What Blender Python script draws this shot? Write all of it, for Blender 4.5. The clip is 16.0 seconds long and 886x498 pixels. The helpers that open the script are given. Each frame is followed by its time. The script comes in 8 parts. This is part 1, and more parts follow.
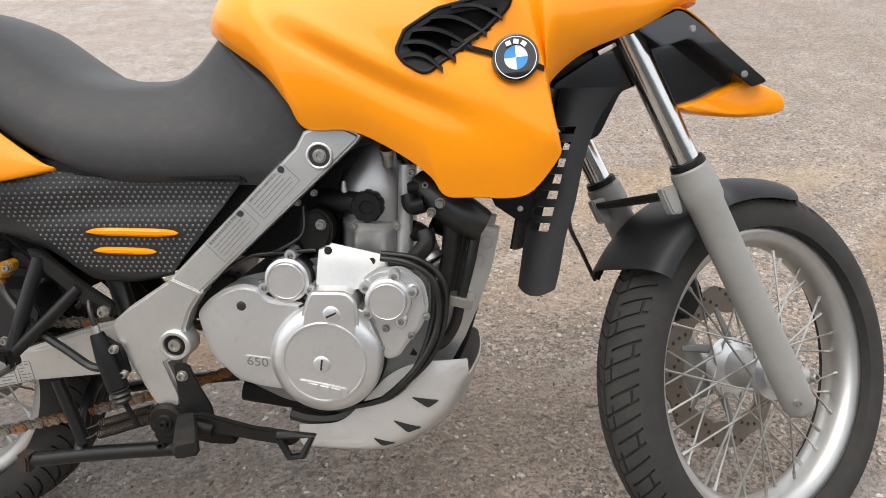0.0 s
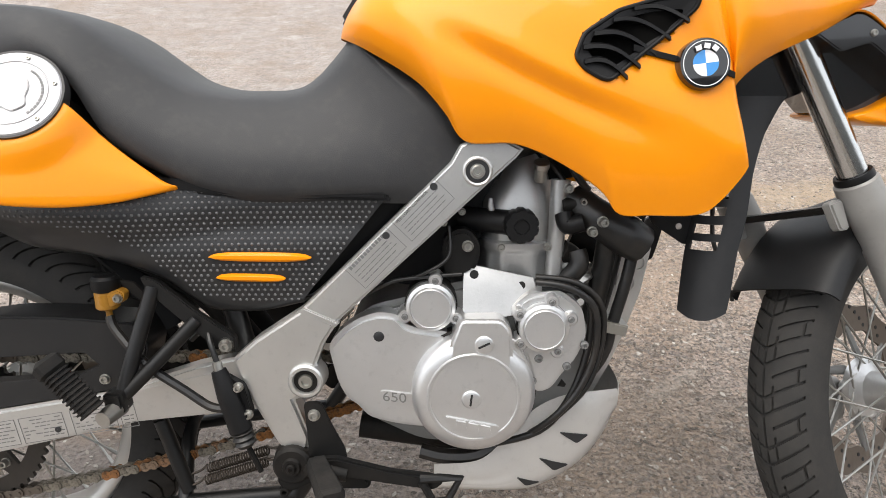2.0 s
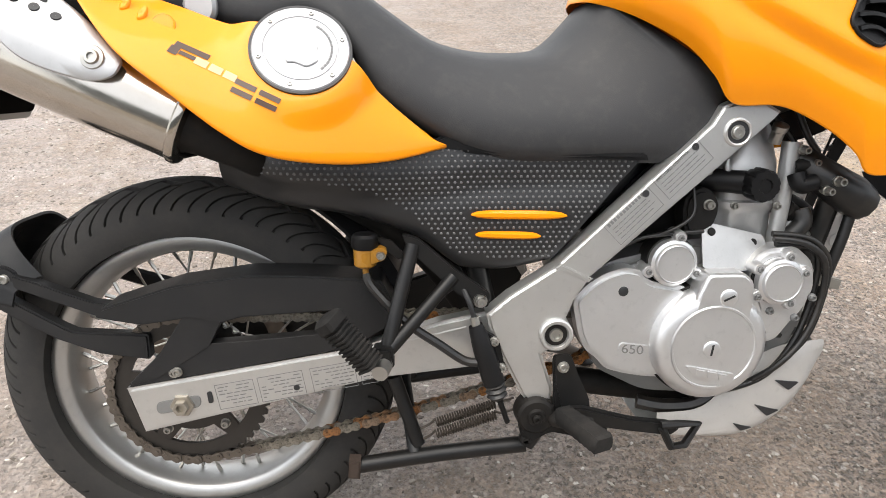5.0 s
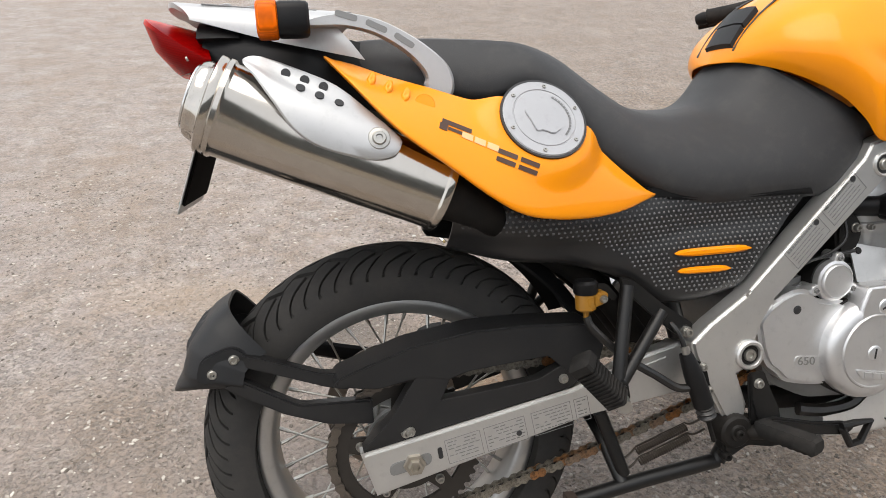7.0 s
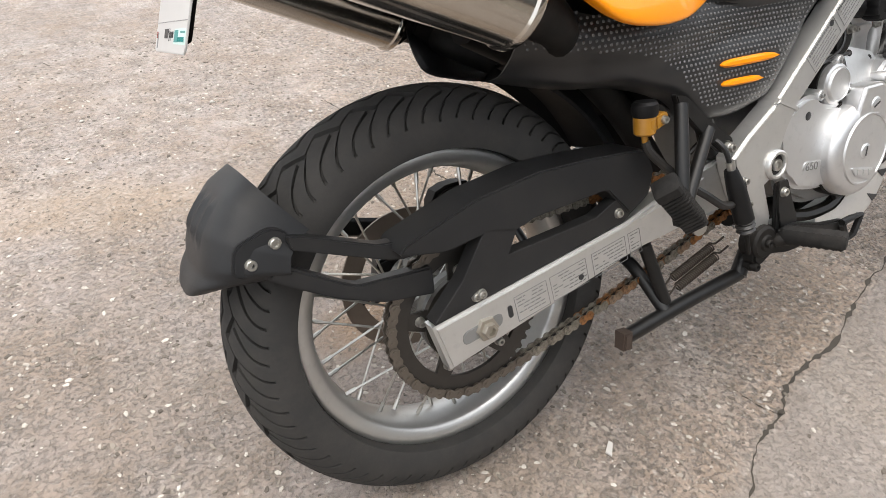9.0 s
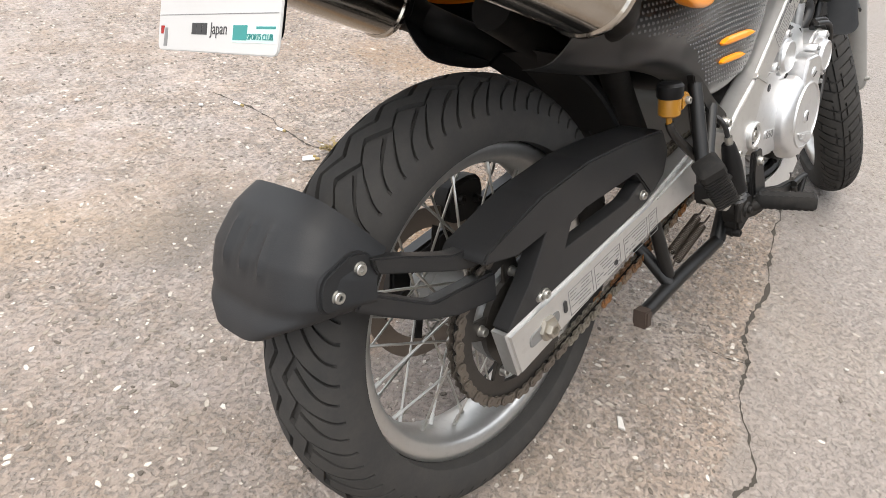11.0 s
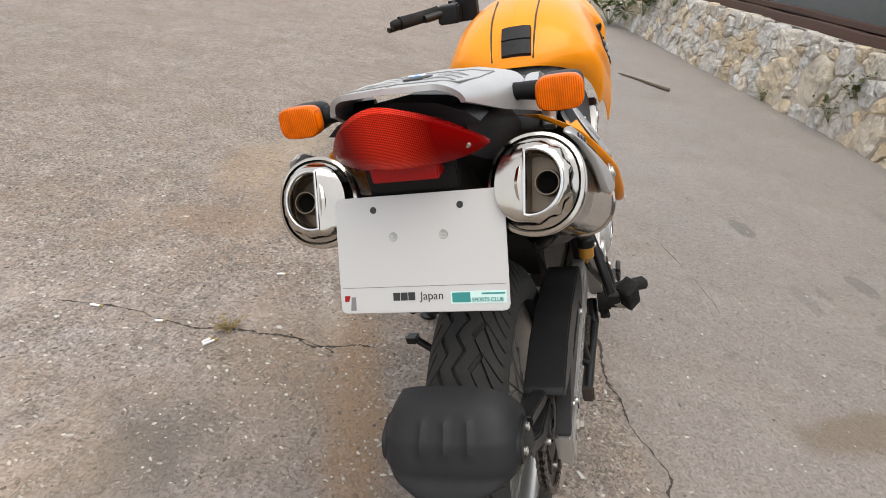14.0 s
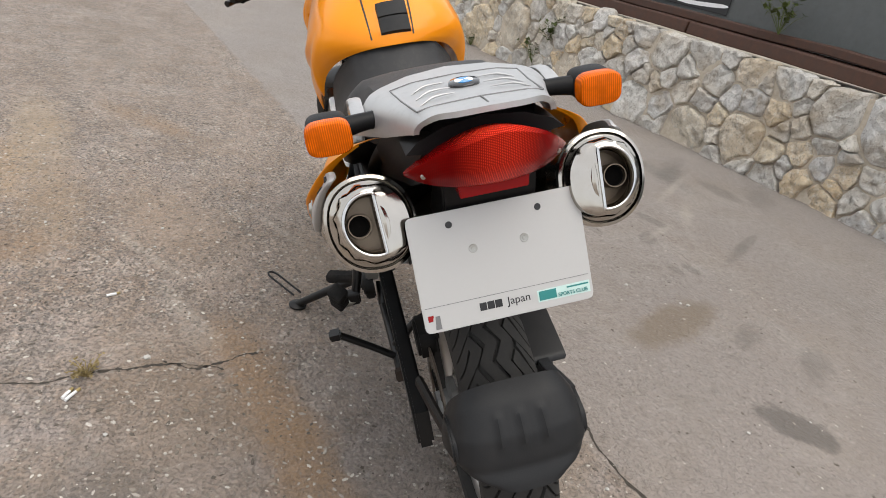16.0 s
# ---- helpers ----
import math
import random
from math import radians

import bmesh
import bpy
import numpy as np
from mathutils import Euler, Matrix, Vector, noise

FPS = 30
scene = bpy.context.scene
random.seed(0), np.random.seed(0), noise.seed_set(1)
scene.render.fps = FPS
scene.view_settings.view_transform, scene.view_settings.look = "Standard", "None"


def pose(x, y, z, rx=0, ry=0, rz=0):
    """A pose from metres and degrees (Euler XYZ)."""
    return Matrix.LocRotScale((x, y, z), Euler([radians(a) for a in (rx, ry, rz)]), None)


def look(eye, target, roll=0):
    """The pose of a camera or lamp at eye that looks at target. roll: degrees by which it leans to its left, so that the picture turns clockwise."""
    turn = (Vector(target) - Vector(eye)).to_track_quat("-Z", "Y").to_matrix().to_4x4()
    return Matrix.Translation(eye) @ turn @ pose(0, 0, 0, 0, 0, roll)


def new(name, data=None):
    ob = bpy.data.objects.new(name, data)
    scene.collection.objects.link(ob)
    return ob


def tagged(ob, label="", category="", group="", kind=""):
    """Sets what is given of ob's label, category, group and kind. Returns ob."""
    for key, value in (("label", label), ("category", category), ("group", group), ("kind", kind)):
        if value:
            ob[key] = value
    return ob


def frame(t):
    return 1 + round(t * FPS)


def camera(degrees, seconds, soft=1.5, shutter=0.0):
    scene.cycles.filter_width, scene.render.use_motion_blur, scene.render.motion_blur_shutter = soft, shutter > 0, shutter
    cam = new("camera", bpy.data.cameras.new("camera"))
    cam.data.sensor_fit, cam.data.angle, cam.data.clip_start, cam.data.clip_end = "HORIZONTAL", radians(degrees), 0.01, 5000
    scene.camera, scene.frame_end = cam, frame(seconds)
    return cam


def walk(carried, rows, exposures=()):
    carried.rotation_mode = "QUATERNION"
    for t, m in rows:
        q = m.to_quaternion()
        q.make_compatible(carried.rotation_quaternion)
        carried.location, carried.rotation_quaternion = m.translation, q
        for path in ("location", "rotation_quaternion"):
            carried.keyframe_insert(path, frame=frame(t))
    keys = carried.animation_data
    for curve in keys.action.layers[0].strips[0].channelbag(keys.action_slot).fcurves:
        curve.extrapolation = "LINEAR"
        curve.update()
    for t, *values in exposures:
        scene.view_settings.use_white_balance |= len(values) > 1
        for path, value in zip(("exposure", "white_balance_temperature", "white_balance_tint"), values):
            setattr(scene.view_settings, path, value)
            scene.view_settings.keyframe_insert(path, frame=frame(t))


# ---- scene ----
cam = camera(68.3, 16.0, 0.9)
PATH = [
    (0, (0.999, -0.898, 1.104), (0.902, 0.806, 0.061), -1.1),
    (0.5, (0.918, -0.843, 1.085), (0.861, 0.845, 0.015), -0.9),
    (1, (0.854, -0.792, 1.07), (0.834, 0.918, 0.033), -1.9),
    (1.5, (0.801, -0.791, 1.076), (0.777, 0.932, 0.061), -1.0),
    (2, (0.742, -0.825, 1.08), (0.724, 0.896, 0.061), -0.4),
    (2.5, (0.667, -0.85, 1.093), (0.703, 0.879, 0.088), 0.9),
    (3, (0.588, -0.869, 1.08), (0.7, 0.83, 0.031), 1.3),
    (3.2, (0.561, -0.876, 1.074), (0.687, 0.821, 0.023), 1.2),
    (5.3, (0.273, -0.851, 1.069), (0.405, 0.827, -0.011), 2.1),
    (5.5, (0.235, -0.85, 1.074), (0.363, 0.836, 0.007), 1.9),
    (6, (0.104, -0.863, 1.078), (0.325, 0.838, 0.05), 1.4),
    (6.5, (-0.03, -0.873, 1.096), (0.327, 0.835, 0.12), 0.9),
    (7, (-0.122, -0.854, 1.099), (0.275, 0.863, 0.154), 1.0),
    (7.5, (-0.196, -0.791, 1.072), (0.294, 0.869, 0.071), -0.2),
    (8, (-0.261, -0.717, 1.049), (0.363, 0.862, -0.007), 0.4),
    (8.5, (-0.319, -0.683, 0.994), (0.396, 0.795, -0.149), 2.1),
    (9, (-0.395, -0.66, 0.967), (0.449, 0.689, -0.244), 3.6),
    (9.2, (-0.418, -0.642, 0.95), (0.492, 0.695, -0.226), 5.4),
    (11.3, (-0.6, -0.406, 0.932), (0.626, 0.586, -0.297), 8.6),
    (11.5, (-0.616, -0.392, 0.957), (0.614, 0.613, -0.257), 8.6),
    (12, (-0.698, -0.352, 1.014), (0.678, 0.58, -0.098), 7.5),
    (12.5, (-0.827, -0.312, 1.075), (0.688, 0.438, 0.007), 5.1),
    (13, (-0.901, -0.249, 1.095), (0.718, 0.422, 0.131), 6.0),
    (13.5, (-0.949, -0.14, 1.116), (0.761, 0.357, 0.206), 6.6),
    (14, (-1.005, -0.033, 1.132), (0.76, 0.298, 0.251), 9.4),
    (14.5, (-1.092, 0.086, 1.145), (0.7, 0.106, 0.257), 9.6),
    (15, (-1.097, 0.192, 1.138), (0.699, 0.08, 0.265), 12.0),
    (15.5, (-1.02, 0.305, 1.123), (0.744, -0.032, 0.242), 11.4),
    (16, (-0.976, 0.442, 1.118), (0.741, -0.102, 0.248), 12.2),
]
EXPOSURES = [(0.0, 0.87), (2.5, 0.95), (5.5, 1.14), (6.5, 0.84), (7.5, 0.64), (8.5, 0.9), (9.0, 1.02), (11.5, 1.2), (12.5, 1.03), (13.5, 0.68), (15.0, 0.41), (16.0, 0.41)]
walk(cam, [(t, look(eye, target, roll)) for t, eye, target, roll in PATH], EXPOSURES)

# ==== world ====
world = bpy.data.worlds.new("overcast_sky")
scene.world = world
world.use_nodes = True
_wn, _wl = world.node_tree.nodes, world.node_tree.links
_bg = _wn["Background"]
_sky = _wn.new("ShaderNodeTexSky")
_sky.sky_type = "NISHITA"
_sky.sun_disc = False
_sky.sun_elevation, _sky.sun_rotation = radians(70), radians(250)
_sky.air_density, _sky.dust_density, _sky.ozone_density = 1.0, 4.0, 0.6
_haze = _wn.new("ShaderNodeMixRGB")
_haze.inputs[0].default_value = 0.72
_haze.inputs[2].default_value = (7.6, 7.7, 7.8, 1)
_wl.new(_sky.outputs[0], _haze.inputs[1])
_wl.new(_haze.outputs[0], _bg.inputs[0])
_bg.inputs[1].default_value = 0.134
sun = new("sun", bpy.data.lights.new("sun", "SUN"))
sun.data.energy, sun.data.angle, sun.data.color = 1.5, radians(60), (1.0, 0.955, 0.88)
sun.matrix_world = look((-0.8, -0.35, 3.6), (0, 0, 0))

# ---- materials ----


class Nodes:
    """Short way to wire a material."""

    def __init__(self, name):
        self.mat = bpy.data.materials.new(name)
        self.mat.use_nodes = True
        self.n, self.l = self.mat.node_tree.nodes, self.mat.node_tree.links
        self.b = self.n["Principled BSDF"]
        self.co = self.n.new("ShaderNodeTexCoord").outputs["Object"]

    def put(self, kind, **kw):
        nd = self.n.new(kind)
        for k, v in kw.items():
            if k == "op":
                nd.operation = v
            elif k == "blend":
                nd.blend_type = v
            elif k == "feature":
                nd.feature = v
        return nd

    def link(self, a, b):
        if hasattr(a, "is_output"):
            self.l.new(a, b)
        else:
            b.default_value = a

    def math(self, op, a, b=0.0, clamp=False):
        nd = self.put("ShaderNodeMath", op=op)
        nd.use_clamp = clamp
        self.link(a, nd.inputs[0])
        self.link(b, nd.inputs[1])
        return nd.outputs[0]

    def noise(self, scale, detail=4.0, rough=0.55, vec=None):
        nd = self.put("ShaderNodeTexNoise")
        nd.inputs["Scale"].default_value, nd.inputs["Detail"].default_value, nd.inputs["Roughness"].default_value = scale, detail, rough
        self.l.new(vec or self.co, nd.inputs["Vector"])
        return nd.outputs["Fac"]

    def cells(self, scale, feature="F1", out="Distance", vec=None):
        nd = self.put("ShaderNodeTexVoronoi", feature=feature)
        nd.inputs["Scale"].default_value = scale
        self.l.new(vec or self.co, nd.inputs["Vector"])
        return nd.outputs[out]

    def ramp(self, fac, stops):
        nd = self.put("ShaderNodeValToRGB")
        el = nd.color_ramp.elements
        while len(el) < len(stops):
            el.new(0.5)
        for e, (p, c) in zip(el, stops):
            e.position = p
            e.color = (*c, 1) if isinstance(c, tuple) else (c, c, c, 1)
        self.link(fac, nd.inputs[0])
        return nd.outputs[0]

    def mix(self, fac, a, b, blend="MIX"):
        nd = self.put("ShaderNodeMixRGB", blend=blend)
        self.link(fac, nd.inputs[0])
        for v, i in ((a, 1), (b, 2)):
            self.link((*v, 1) if isinstance(v, tuple) else v, nd.inputs[i])
        return nd.outputs[0]

    def bump(self, height, strength=0.3, dist=0.002, under=None):
        nd = self.put("ShaderNodeBump")
        nd.inputs["Strength"].default_value, nd.inputs["Distance"].default_value = strength, dist
        self.l.new(height, nd.inputs["Height"])
        if under is not None:
            self.l.new(under, nd.inputs["Normal"])
        return nd.outputs[0]

    def set(self, **kw):
        for k, v in kw.items():
            name = {"base": "Base Color", "rough": "Roughness", "metal": "Metallic", "coat": "Coat Weight", "coat_rough": "Coat Roughness", "normal": "Normal",
                    "trans": "Transmission Weight", "ior": "IOR", "spec": "Specular IOR Level", "emit": "Emission Color", "emit_s": "Emission Strength", "sheen": "Sheen Weight"}[k]
            v = (*v, 1) if isinstance(v, tuple) and len(v) == 3 else v
            self.link(v, self.b.inputs[name])
        return self.mat


def simple(name, colour, rough, metal=0.0, grain=120.0, spread=0.12, bump=0.15, dirt=0.0, dirt_colour=(0.16, 0.12, 0.08), coat=0.0, spec=0.5):
    """A surface of one colour with fine grain, blotches, uneven gloss and, if asked, patches of dust."""
    m = Nodes(name)
    fine, broad = m.noise(grain, 5), m.noise(9, 4)
    lo, hi = tuple(c * (1 - spread) for c in colour), tuple(min(1, c * (1 + spread)) for c in colour)
    base = m.mix(m.math("ADD", m.math("MULTIPLY", fine, 0.4), m.math("MULTIPLY", broad, 0.6)), lo, hi)
    if dirt:
        mask = m.ramp(m.noise(23, 6, 0.65), [(0.45, 0.0), (0.75, dirt)])
        base = m.mix(mask, base, dirt_colour)
    r = m.math("ADD", m.math("MULTIPLY", m.math("SUBTRACT", broad, 0.5), 0.25), rough, True)
    m.set(base=base, rough=r, metal=metal, coat=coat, spec=spec)
    if bump:
        m.set(normal=m.bump(fine, bump, 0.0006))
    return m.mat


def paint_yellow():
    m = Nodes("yellow_paint")
    broad = m.noise(5, 3)
    fleck = m.noise(900, 2)
    base = m.mix(broad, (0.80, 0.250, 0.001), (0.85, 0.280, 0.0012))
    base = m.mix(m.math("MULTIPLY", fleck, 0.03), base, (0.95, 0.5, 0.05))
    dust = m.ramp(m.noise(60, 6, 0.7), [(0.55, 0.0), (0.8, 0.03)])
    base = m.mix(dust, base, (0.5, 0.36, 0.2))
    m.set(base=base, rough=0.36, coat=0.34, coat_rough=0.04, spec=0.18, normal=m.bump(m.noise(300, 2), 0.03, 0.0005))
    return m.mat


def cast_metal(name, colour, rough, metal, grain=700.0, bump=0.25, streak=False):
    m = Nodes(name)
    g, broad, spots = m.noise(grain, 3), m.noise(14, 5), m.noise(70, 6, 0.7)
    base = m.mix(broad, tuple(c * 0.86 for c in colour), tuple(min(1, c * 1.08) for c in colour))
    base = m.mix(m.ramp(spots, [(0.55, 0.0), (0.85, 0.35)]), base, tuple(c * 0.5 for c in colour))
    m.set(base=base, metal=metal, rough=m.math("ADD", m.math("MULTIPLY", spots, 0.22), rough - 0.1, True), normal=m.bump(g, bump, 0.0004))
    return m.mat


def stainless():
    m = Nodes("polished_stainless")
    g = m.noise(40, 4)
    wave = m.noise(7, 3)
    base = m.mix(g, (0.44, 0.41, 0.365), (0.55, 0.52, 0.475))
    heat = m.ramp(m.noise(6, 4), [(0.45, 0.0), (0.75, 0.35)])
    base = m.mix(heat, base, (0.36, 0.29, 0.2))
    m.set(base=base, metal=1.0, rough=m.math("ADD", m.math("MULTIPLY", g, 0.14), 0.08), normal=m.bump(wave, 0.10, 0.004))
    return m.mat


def vinyl():
    m = Nodes("seat_vinyl")
    grain = m.cells(900)
    broad = m.noise(6, 4)
    base = m.mix(broad, (0.026, 0.026, 0.027), (0.034, 0.034, 0.035))
    dust = m.ramp(m.noise(38, 6, 0.7), [(0.5, 0.0), (0.85, 0.10)])
    base = m.mix(dust, base, (0.2, 0.18, 0.15))
    m.set(base=base, rough=0.55, spec=0.3, normal=m.bump(grain, 0.2, 0.0006))
    return m.mat


def rubber(name, tone):
    m = Nodes(name)
    g, broad = m.noise(260, 5), m.noise(11, 5)
    base = m.mix(broad, (tone * 0.75,) * 3, (tone * 1.35, tone * 1.28, tone * 1.2))
    dust = m.ramp(m.noise(30, 7, 0.7), [(0.42, 0.0), (0.8, 0.25)])
    base = m.mix(dust, base, (0.085, 0.074, 0.064))
    m.set(base=base, rough=0.82, spec=0.18, normal=m.bump(g, 0.35, 0.0008))
    return m.mat


def lens(name, colour, rows, optic_glow=0.0):
    """Coloured, slightly see-through plastic with fine moulded prisms."""
    m = Nodes(name)
    w = m.put("ShaderNodeTexWave")
    w.wave_type, w.bands_direction = "BANDS", "Y"
    w.inputs["Scale"].default_value = rows
    m.l.new(m.co, w.inputs["Vector"])
    w2 = m.put("ShaderNodeTexWave")
    w2.wave_type, w2.bands_direction = "BANDS", "Z"
    w2.inputs["Scale"].default_value = rows
    m.l.new(m.co, w2.inputs["Vector"])
    h = m.math("MULTIPLY", w.outputs["Fac"], w2.outputs["Fac"]) if optic_glow else m.math("MULTIPLY", w.outputs["Fac"], m.ramp(m.noise(60, 2), [(0.35, 0.3), (0.6, 1.0)]))
    base = m.mix(h, tuple(c * (0.6 if optic_glow else 0.55) for c in colour), colour)
    if optic_glow:
        # brighter middle: light thrown back by the moulded prisms, put into the colour
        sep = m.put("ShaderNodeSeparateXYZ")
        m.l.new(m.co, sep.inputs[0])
        mid = m.ramp(m.math("ABSOLUTE", sep.outputs[1]), [(optic_glow * 0.25, 1.0), (optic_glow, 0.0)])
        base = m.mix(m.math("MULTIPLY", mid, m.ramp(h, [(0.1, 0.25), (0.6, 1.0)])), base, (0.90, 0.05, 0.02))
    m.set(base=base, rough=0.25, coat=0.0, normal=m.bump(h, 0.06, 0.001), spec=0.05 if optic_glow else 0.14)
    return m.mat


def chain_metal(name, lo, hi):
    m = Nodes(name)
    inf = m.put("ShaderNodeObjectInfo")
    rust = m.ramp(inf.outputs["Random"], [(lo, 0.0), (hi, 0.9)])
    grime = m.noise(180, 5, 0.7)
    base = m.mix(rust, (0.24, 0.215, 0.175), (0.34, 0.135, 0.03))
    base = m.mix(m.ramp(grime, [(0.42, 0.0), (0.68, 0.85)]), base, (0.03, 0.026, 0.022))
    m.set(base=base, metal=0.6, rough=0.55, normal=m.bump(grime, 0.4, 0.001))
    return m.mat


def ground_surface():
    """Worn asphalt with pale stone chips; past a line that runs along the wall a smoother, greyer slab. Stains and
    broad soft darker patches have their own places.
    """
    m = Nodes("worn_asphalt")
    sep = m.put("ShaderNodeSeparateXYZ")
    m.l.new(m.co, sep.inputs[0])
    x, y = sep.outputs[0], sep.outputs[1]
    broad, mid, fine = m.noise(0.9, 6, 0.6), m.noise(7, 6, 0.65), m.noise(95, 5, 0.7)
    wob = m.put("ShaderNodeTexNoise")
    wob.inputs["Scale"].default_value, wob.inputs["Detail"].default_value = 120, 3
    m.l.new(m.co, wob.inputs["Vector"])
    bent = m.put("ShaderNodeVectorMath", op="MULTIPLY_ADD")
    m.l.new(wob.outputs["Color"], bent.inputs[0])
    bent.inputs[1].default_value = (0.007, 0.007, 0.0)
    m.l.new(m.co, bent.inputs[2])
    bent = bent.outputs[0]
    chips = m.cells(86, vec=bent)
    csep = m.put("ShaderNodeSeparateColor")
    m.l.new(m.cells(86, out="Color", vec=bent), csep.inputs[0])
    rnd, rnd2 = csep.outputs[0], csep.outputs[1]
    big = m.cells(52, vec=bent)
    bsep = m.put("ShaderNodeSeparateColor")
    m.l.new(m.cells(52, out="Color", vec=bent), bsep.inputs[0])
    # which side of the slab's edge
    line = m.math("SUBTRACT", m.math("SUBTRACT", y, m.math("MULTIPLY", x, 0.2924)), -0.484)
    line = m.math("ADD", line, m.math("MULTIPLY", m.math("SUBTRACT", m.noise(9, 5, 0.6), 0.5), 0.10))
    side = m.ramp(m.math("ADD", m.math("MULTIPLY", line, -9), 0.5, True), [(0.35, 0.0), (0.65, 1.0)])
    asphalt = m.mix(broad, (0.250, 0.210, 0.180), (0.352, 0.312, 0.280))
    asphalt = m.mix(m.ramp(mid, [(0.42, 0.0), (0.62, 0.65)]), asphalt, (0.27, 0.215, 0.16))
    asphalt = m.mix(m.ramp(m.noise(2.4, 5, 0.6), [(0.5, 0.0), (0.72, 0.5)]), asphalt, (0.36, 0.345, 0.325))
    slab = m.mix(broad, (0.198, 0.174, 0.157), (0.280, 0.252, 0.231))
    slab = m.mix(m.ramp(m.noise(3.2, 6, 0.65), [(0.5, 0.0), (0.7, 0.5)]), slab, (0.20, 0.187, 0.172))
    asphalt = m.mix(m.ramp(m.noise(13, 6, 0.7), [(0.50, 0.0), (0.62, 0.6)]), asphalt, (0.165, 0.145, 0.122))
    asphalt = m.mix(m.ramp(m.noise(19, 6, 0.7), [(0.54, 0.0), (0.66, 0.5)]), asphalt, (0.42, 0.395, 0.36))
    slab = m.mix(m.ramp(m.noise(1.7, 6, 0.7), [(0.52, 0.0), (0.68, 0.55)]), slab, (0.32, 0.30, 0.275))
    slab = m.mix(m.ramp(m.noise(24, 6, 0.7), [(0.56, 0.0), (0.72, 0.45)]), slab, (0.15, 0.135, 0.118))
    slab = m.mix(m.ramp(m.noise(5.5, 7, 0.72), [(0.60, 0.0), (0.68, 0.6)]), slab, (0.12, 0.105, 0.092))
    asphalt = m.mix(m.ramp(m.noise(4.2, 8, 0.75), [(0.50, 0.0), (0.60, 0.55)]), asphalt, (0.205, 0.155, 0.108))
    asphalt = m.mix(m.ramp(m.noise(6.1, 8, 0.75), [(0.54, 0.0), (0.64, 0.55)]), asphalt, (0.43, 0.40, 0.36))
    brown = m.ramp(m.noise(1.6, 6, 0.65), [(0.48, 0.0), (0.66, 0.6)])
    asphalt = m.mix(1.0, asphalt, m.ramp(m.math("MULTIPLY", x, 0.8, True), [(0.15, (0.985, 1.0, 1.04)), (0.6, (1.05, 0.995, 0.945))]), "MULTIPLY")
    base = m.mix(m.math("MULTIPLY", brown, m.math("SUBTRACT", 1.0, m.math("MULTIPLY", side, 0.6))), m.mix(side, asphalt, slab), (0.215, 0.155, 0.10))
    patchy = m.ramp(m.noise(4.5, 5, 0.6), [(0.35, 0.6), (0.6, 1.0)])
    amount = m.mix(side, patchy, (0.38, 0.38, 0.38))
    worn = m.ramp(m.math("ADD", m.math("MULTIPLY", x, 0.6), m.math("MULTIPLY", m.noise(1.1, 4), 0.5)), [(0.25, 0.55), (0.85, 1.15)])
    amount = m.mix(1.0, amount, worn, "MULTIPLY")
    # crushed stone: each chip has its own tone; pits between some are painted dark with their shade
    tone = m.ramp(rnd, [(0.0, 0.66), (0.22, 0.88), (0.6, 1.04), (0.85, 1.18), (1.0, 1.6)])
    base = m.mix(m.math("MULTIPLY", amount, 0.75), base, m.mix(1.0, base, tone, "MULTIPLY"))
    pit = m.math("MULTIPLY", m.ramp(m.noise(105, 4, 0.65), [(0.52, 0.0), (0.58, 1.0)]), m.ramp(m.noise(26, 5, 0.7), [(0.34, 0.4), (0.52, 1.0)]))
    base = m.mix(m.math("MULTIPLY", pit, m.math("MULTIPLY", amount, 0.95)), base, (0.070, 0.058, 0.047))
    fleck = m.ramp(m.noise(112, 3, 0.6), [(0.61, 0.0), (0.67, 0.6)])
    base = m.mix(m.math("MULTIPLY", fleck, amount), base, (0.52, 0.495, 0.46))
    bpale = m.math("MULTIPLY", m.ramp(bsep.outputs[1], [(0.86, 0.0), (0.90, 0.75)]), m.ramp(big, [(0.26, 1.0), (0.40, 0.0)]))
    base = m.mix(m.math("MULTIPLY", bpale, amount), base, (0.50, 0.475, 0.44))
    bdark = m.math("MULTIPLY", m.ramp(bsep.outputs[2], [(0.80, 0.0), (0.88, 0.8)]), m.ramp(big, [(0.30, 1.0), (0.55, 0.0)]))
    base = m.mix(m.math("MULTIPLY", bdark, amount), base, (0.10, 0.086, 0.07))
    base = m.mix(m.math("MULTIPLY", m.ramp(fine, [(0.48, 0.0), (0.70, 0.55)]), amount), base, (0.12, 0.108, 0.095))

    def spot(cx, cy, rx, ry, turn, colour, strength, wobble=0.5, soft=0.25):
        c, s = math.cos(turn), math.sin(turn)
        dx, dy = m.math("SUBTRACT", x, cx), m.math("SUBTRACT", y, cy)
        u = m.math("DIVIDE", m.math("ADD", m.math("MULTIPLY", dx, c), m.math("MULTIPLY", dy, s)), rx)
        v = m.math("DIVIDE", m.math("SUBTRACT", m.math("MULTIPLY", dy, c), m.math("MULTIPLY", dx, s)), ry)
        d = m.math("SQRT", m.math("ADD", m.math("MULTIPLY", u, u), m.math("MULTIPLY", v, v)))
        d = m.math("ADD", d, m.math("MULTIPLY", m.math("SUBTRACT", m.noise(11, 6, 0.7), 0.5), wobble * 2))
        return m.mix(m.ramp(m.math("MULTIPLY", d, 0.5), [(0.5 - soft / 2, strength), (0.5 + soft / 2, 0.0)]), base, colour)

    base = spot(-0.12, 0.76, 0.10, 0.07, 0.4, (0.30, 0.235, 0.16), 0.6, 0.6, 0.4)
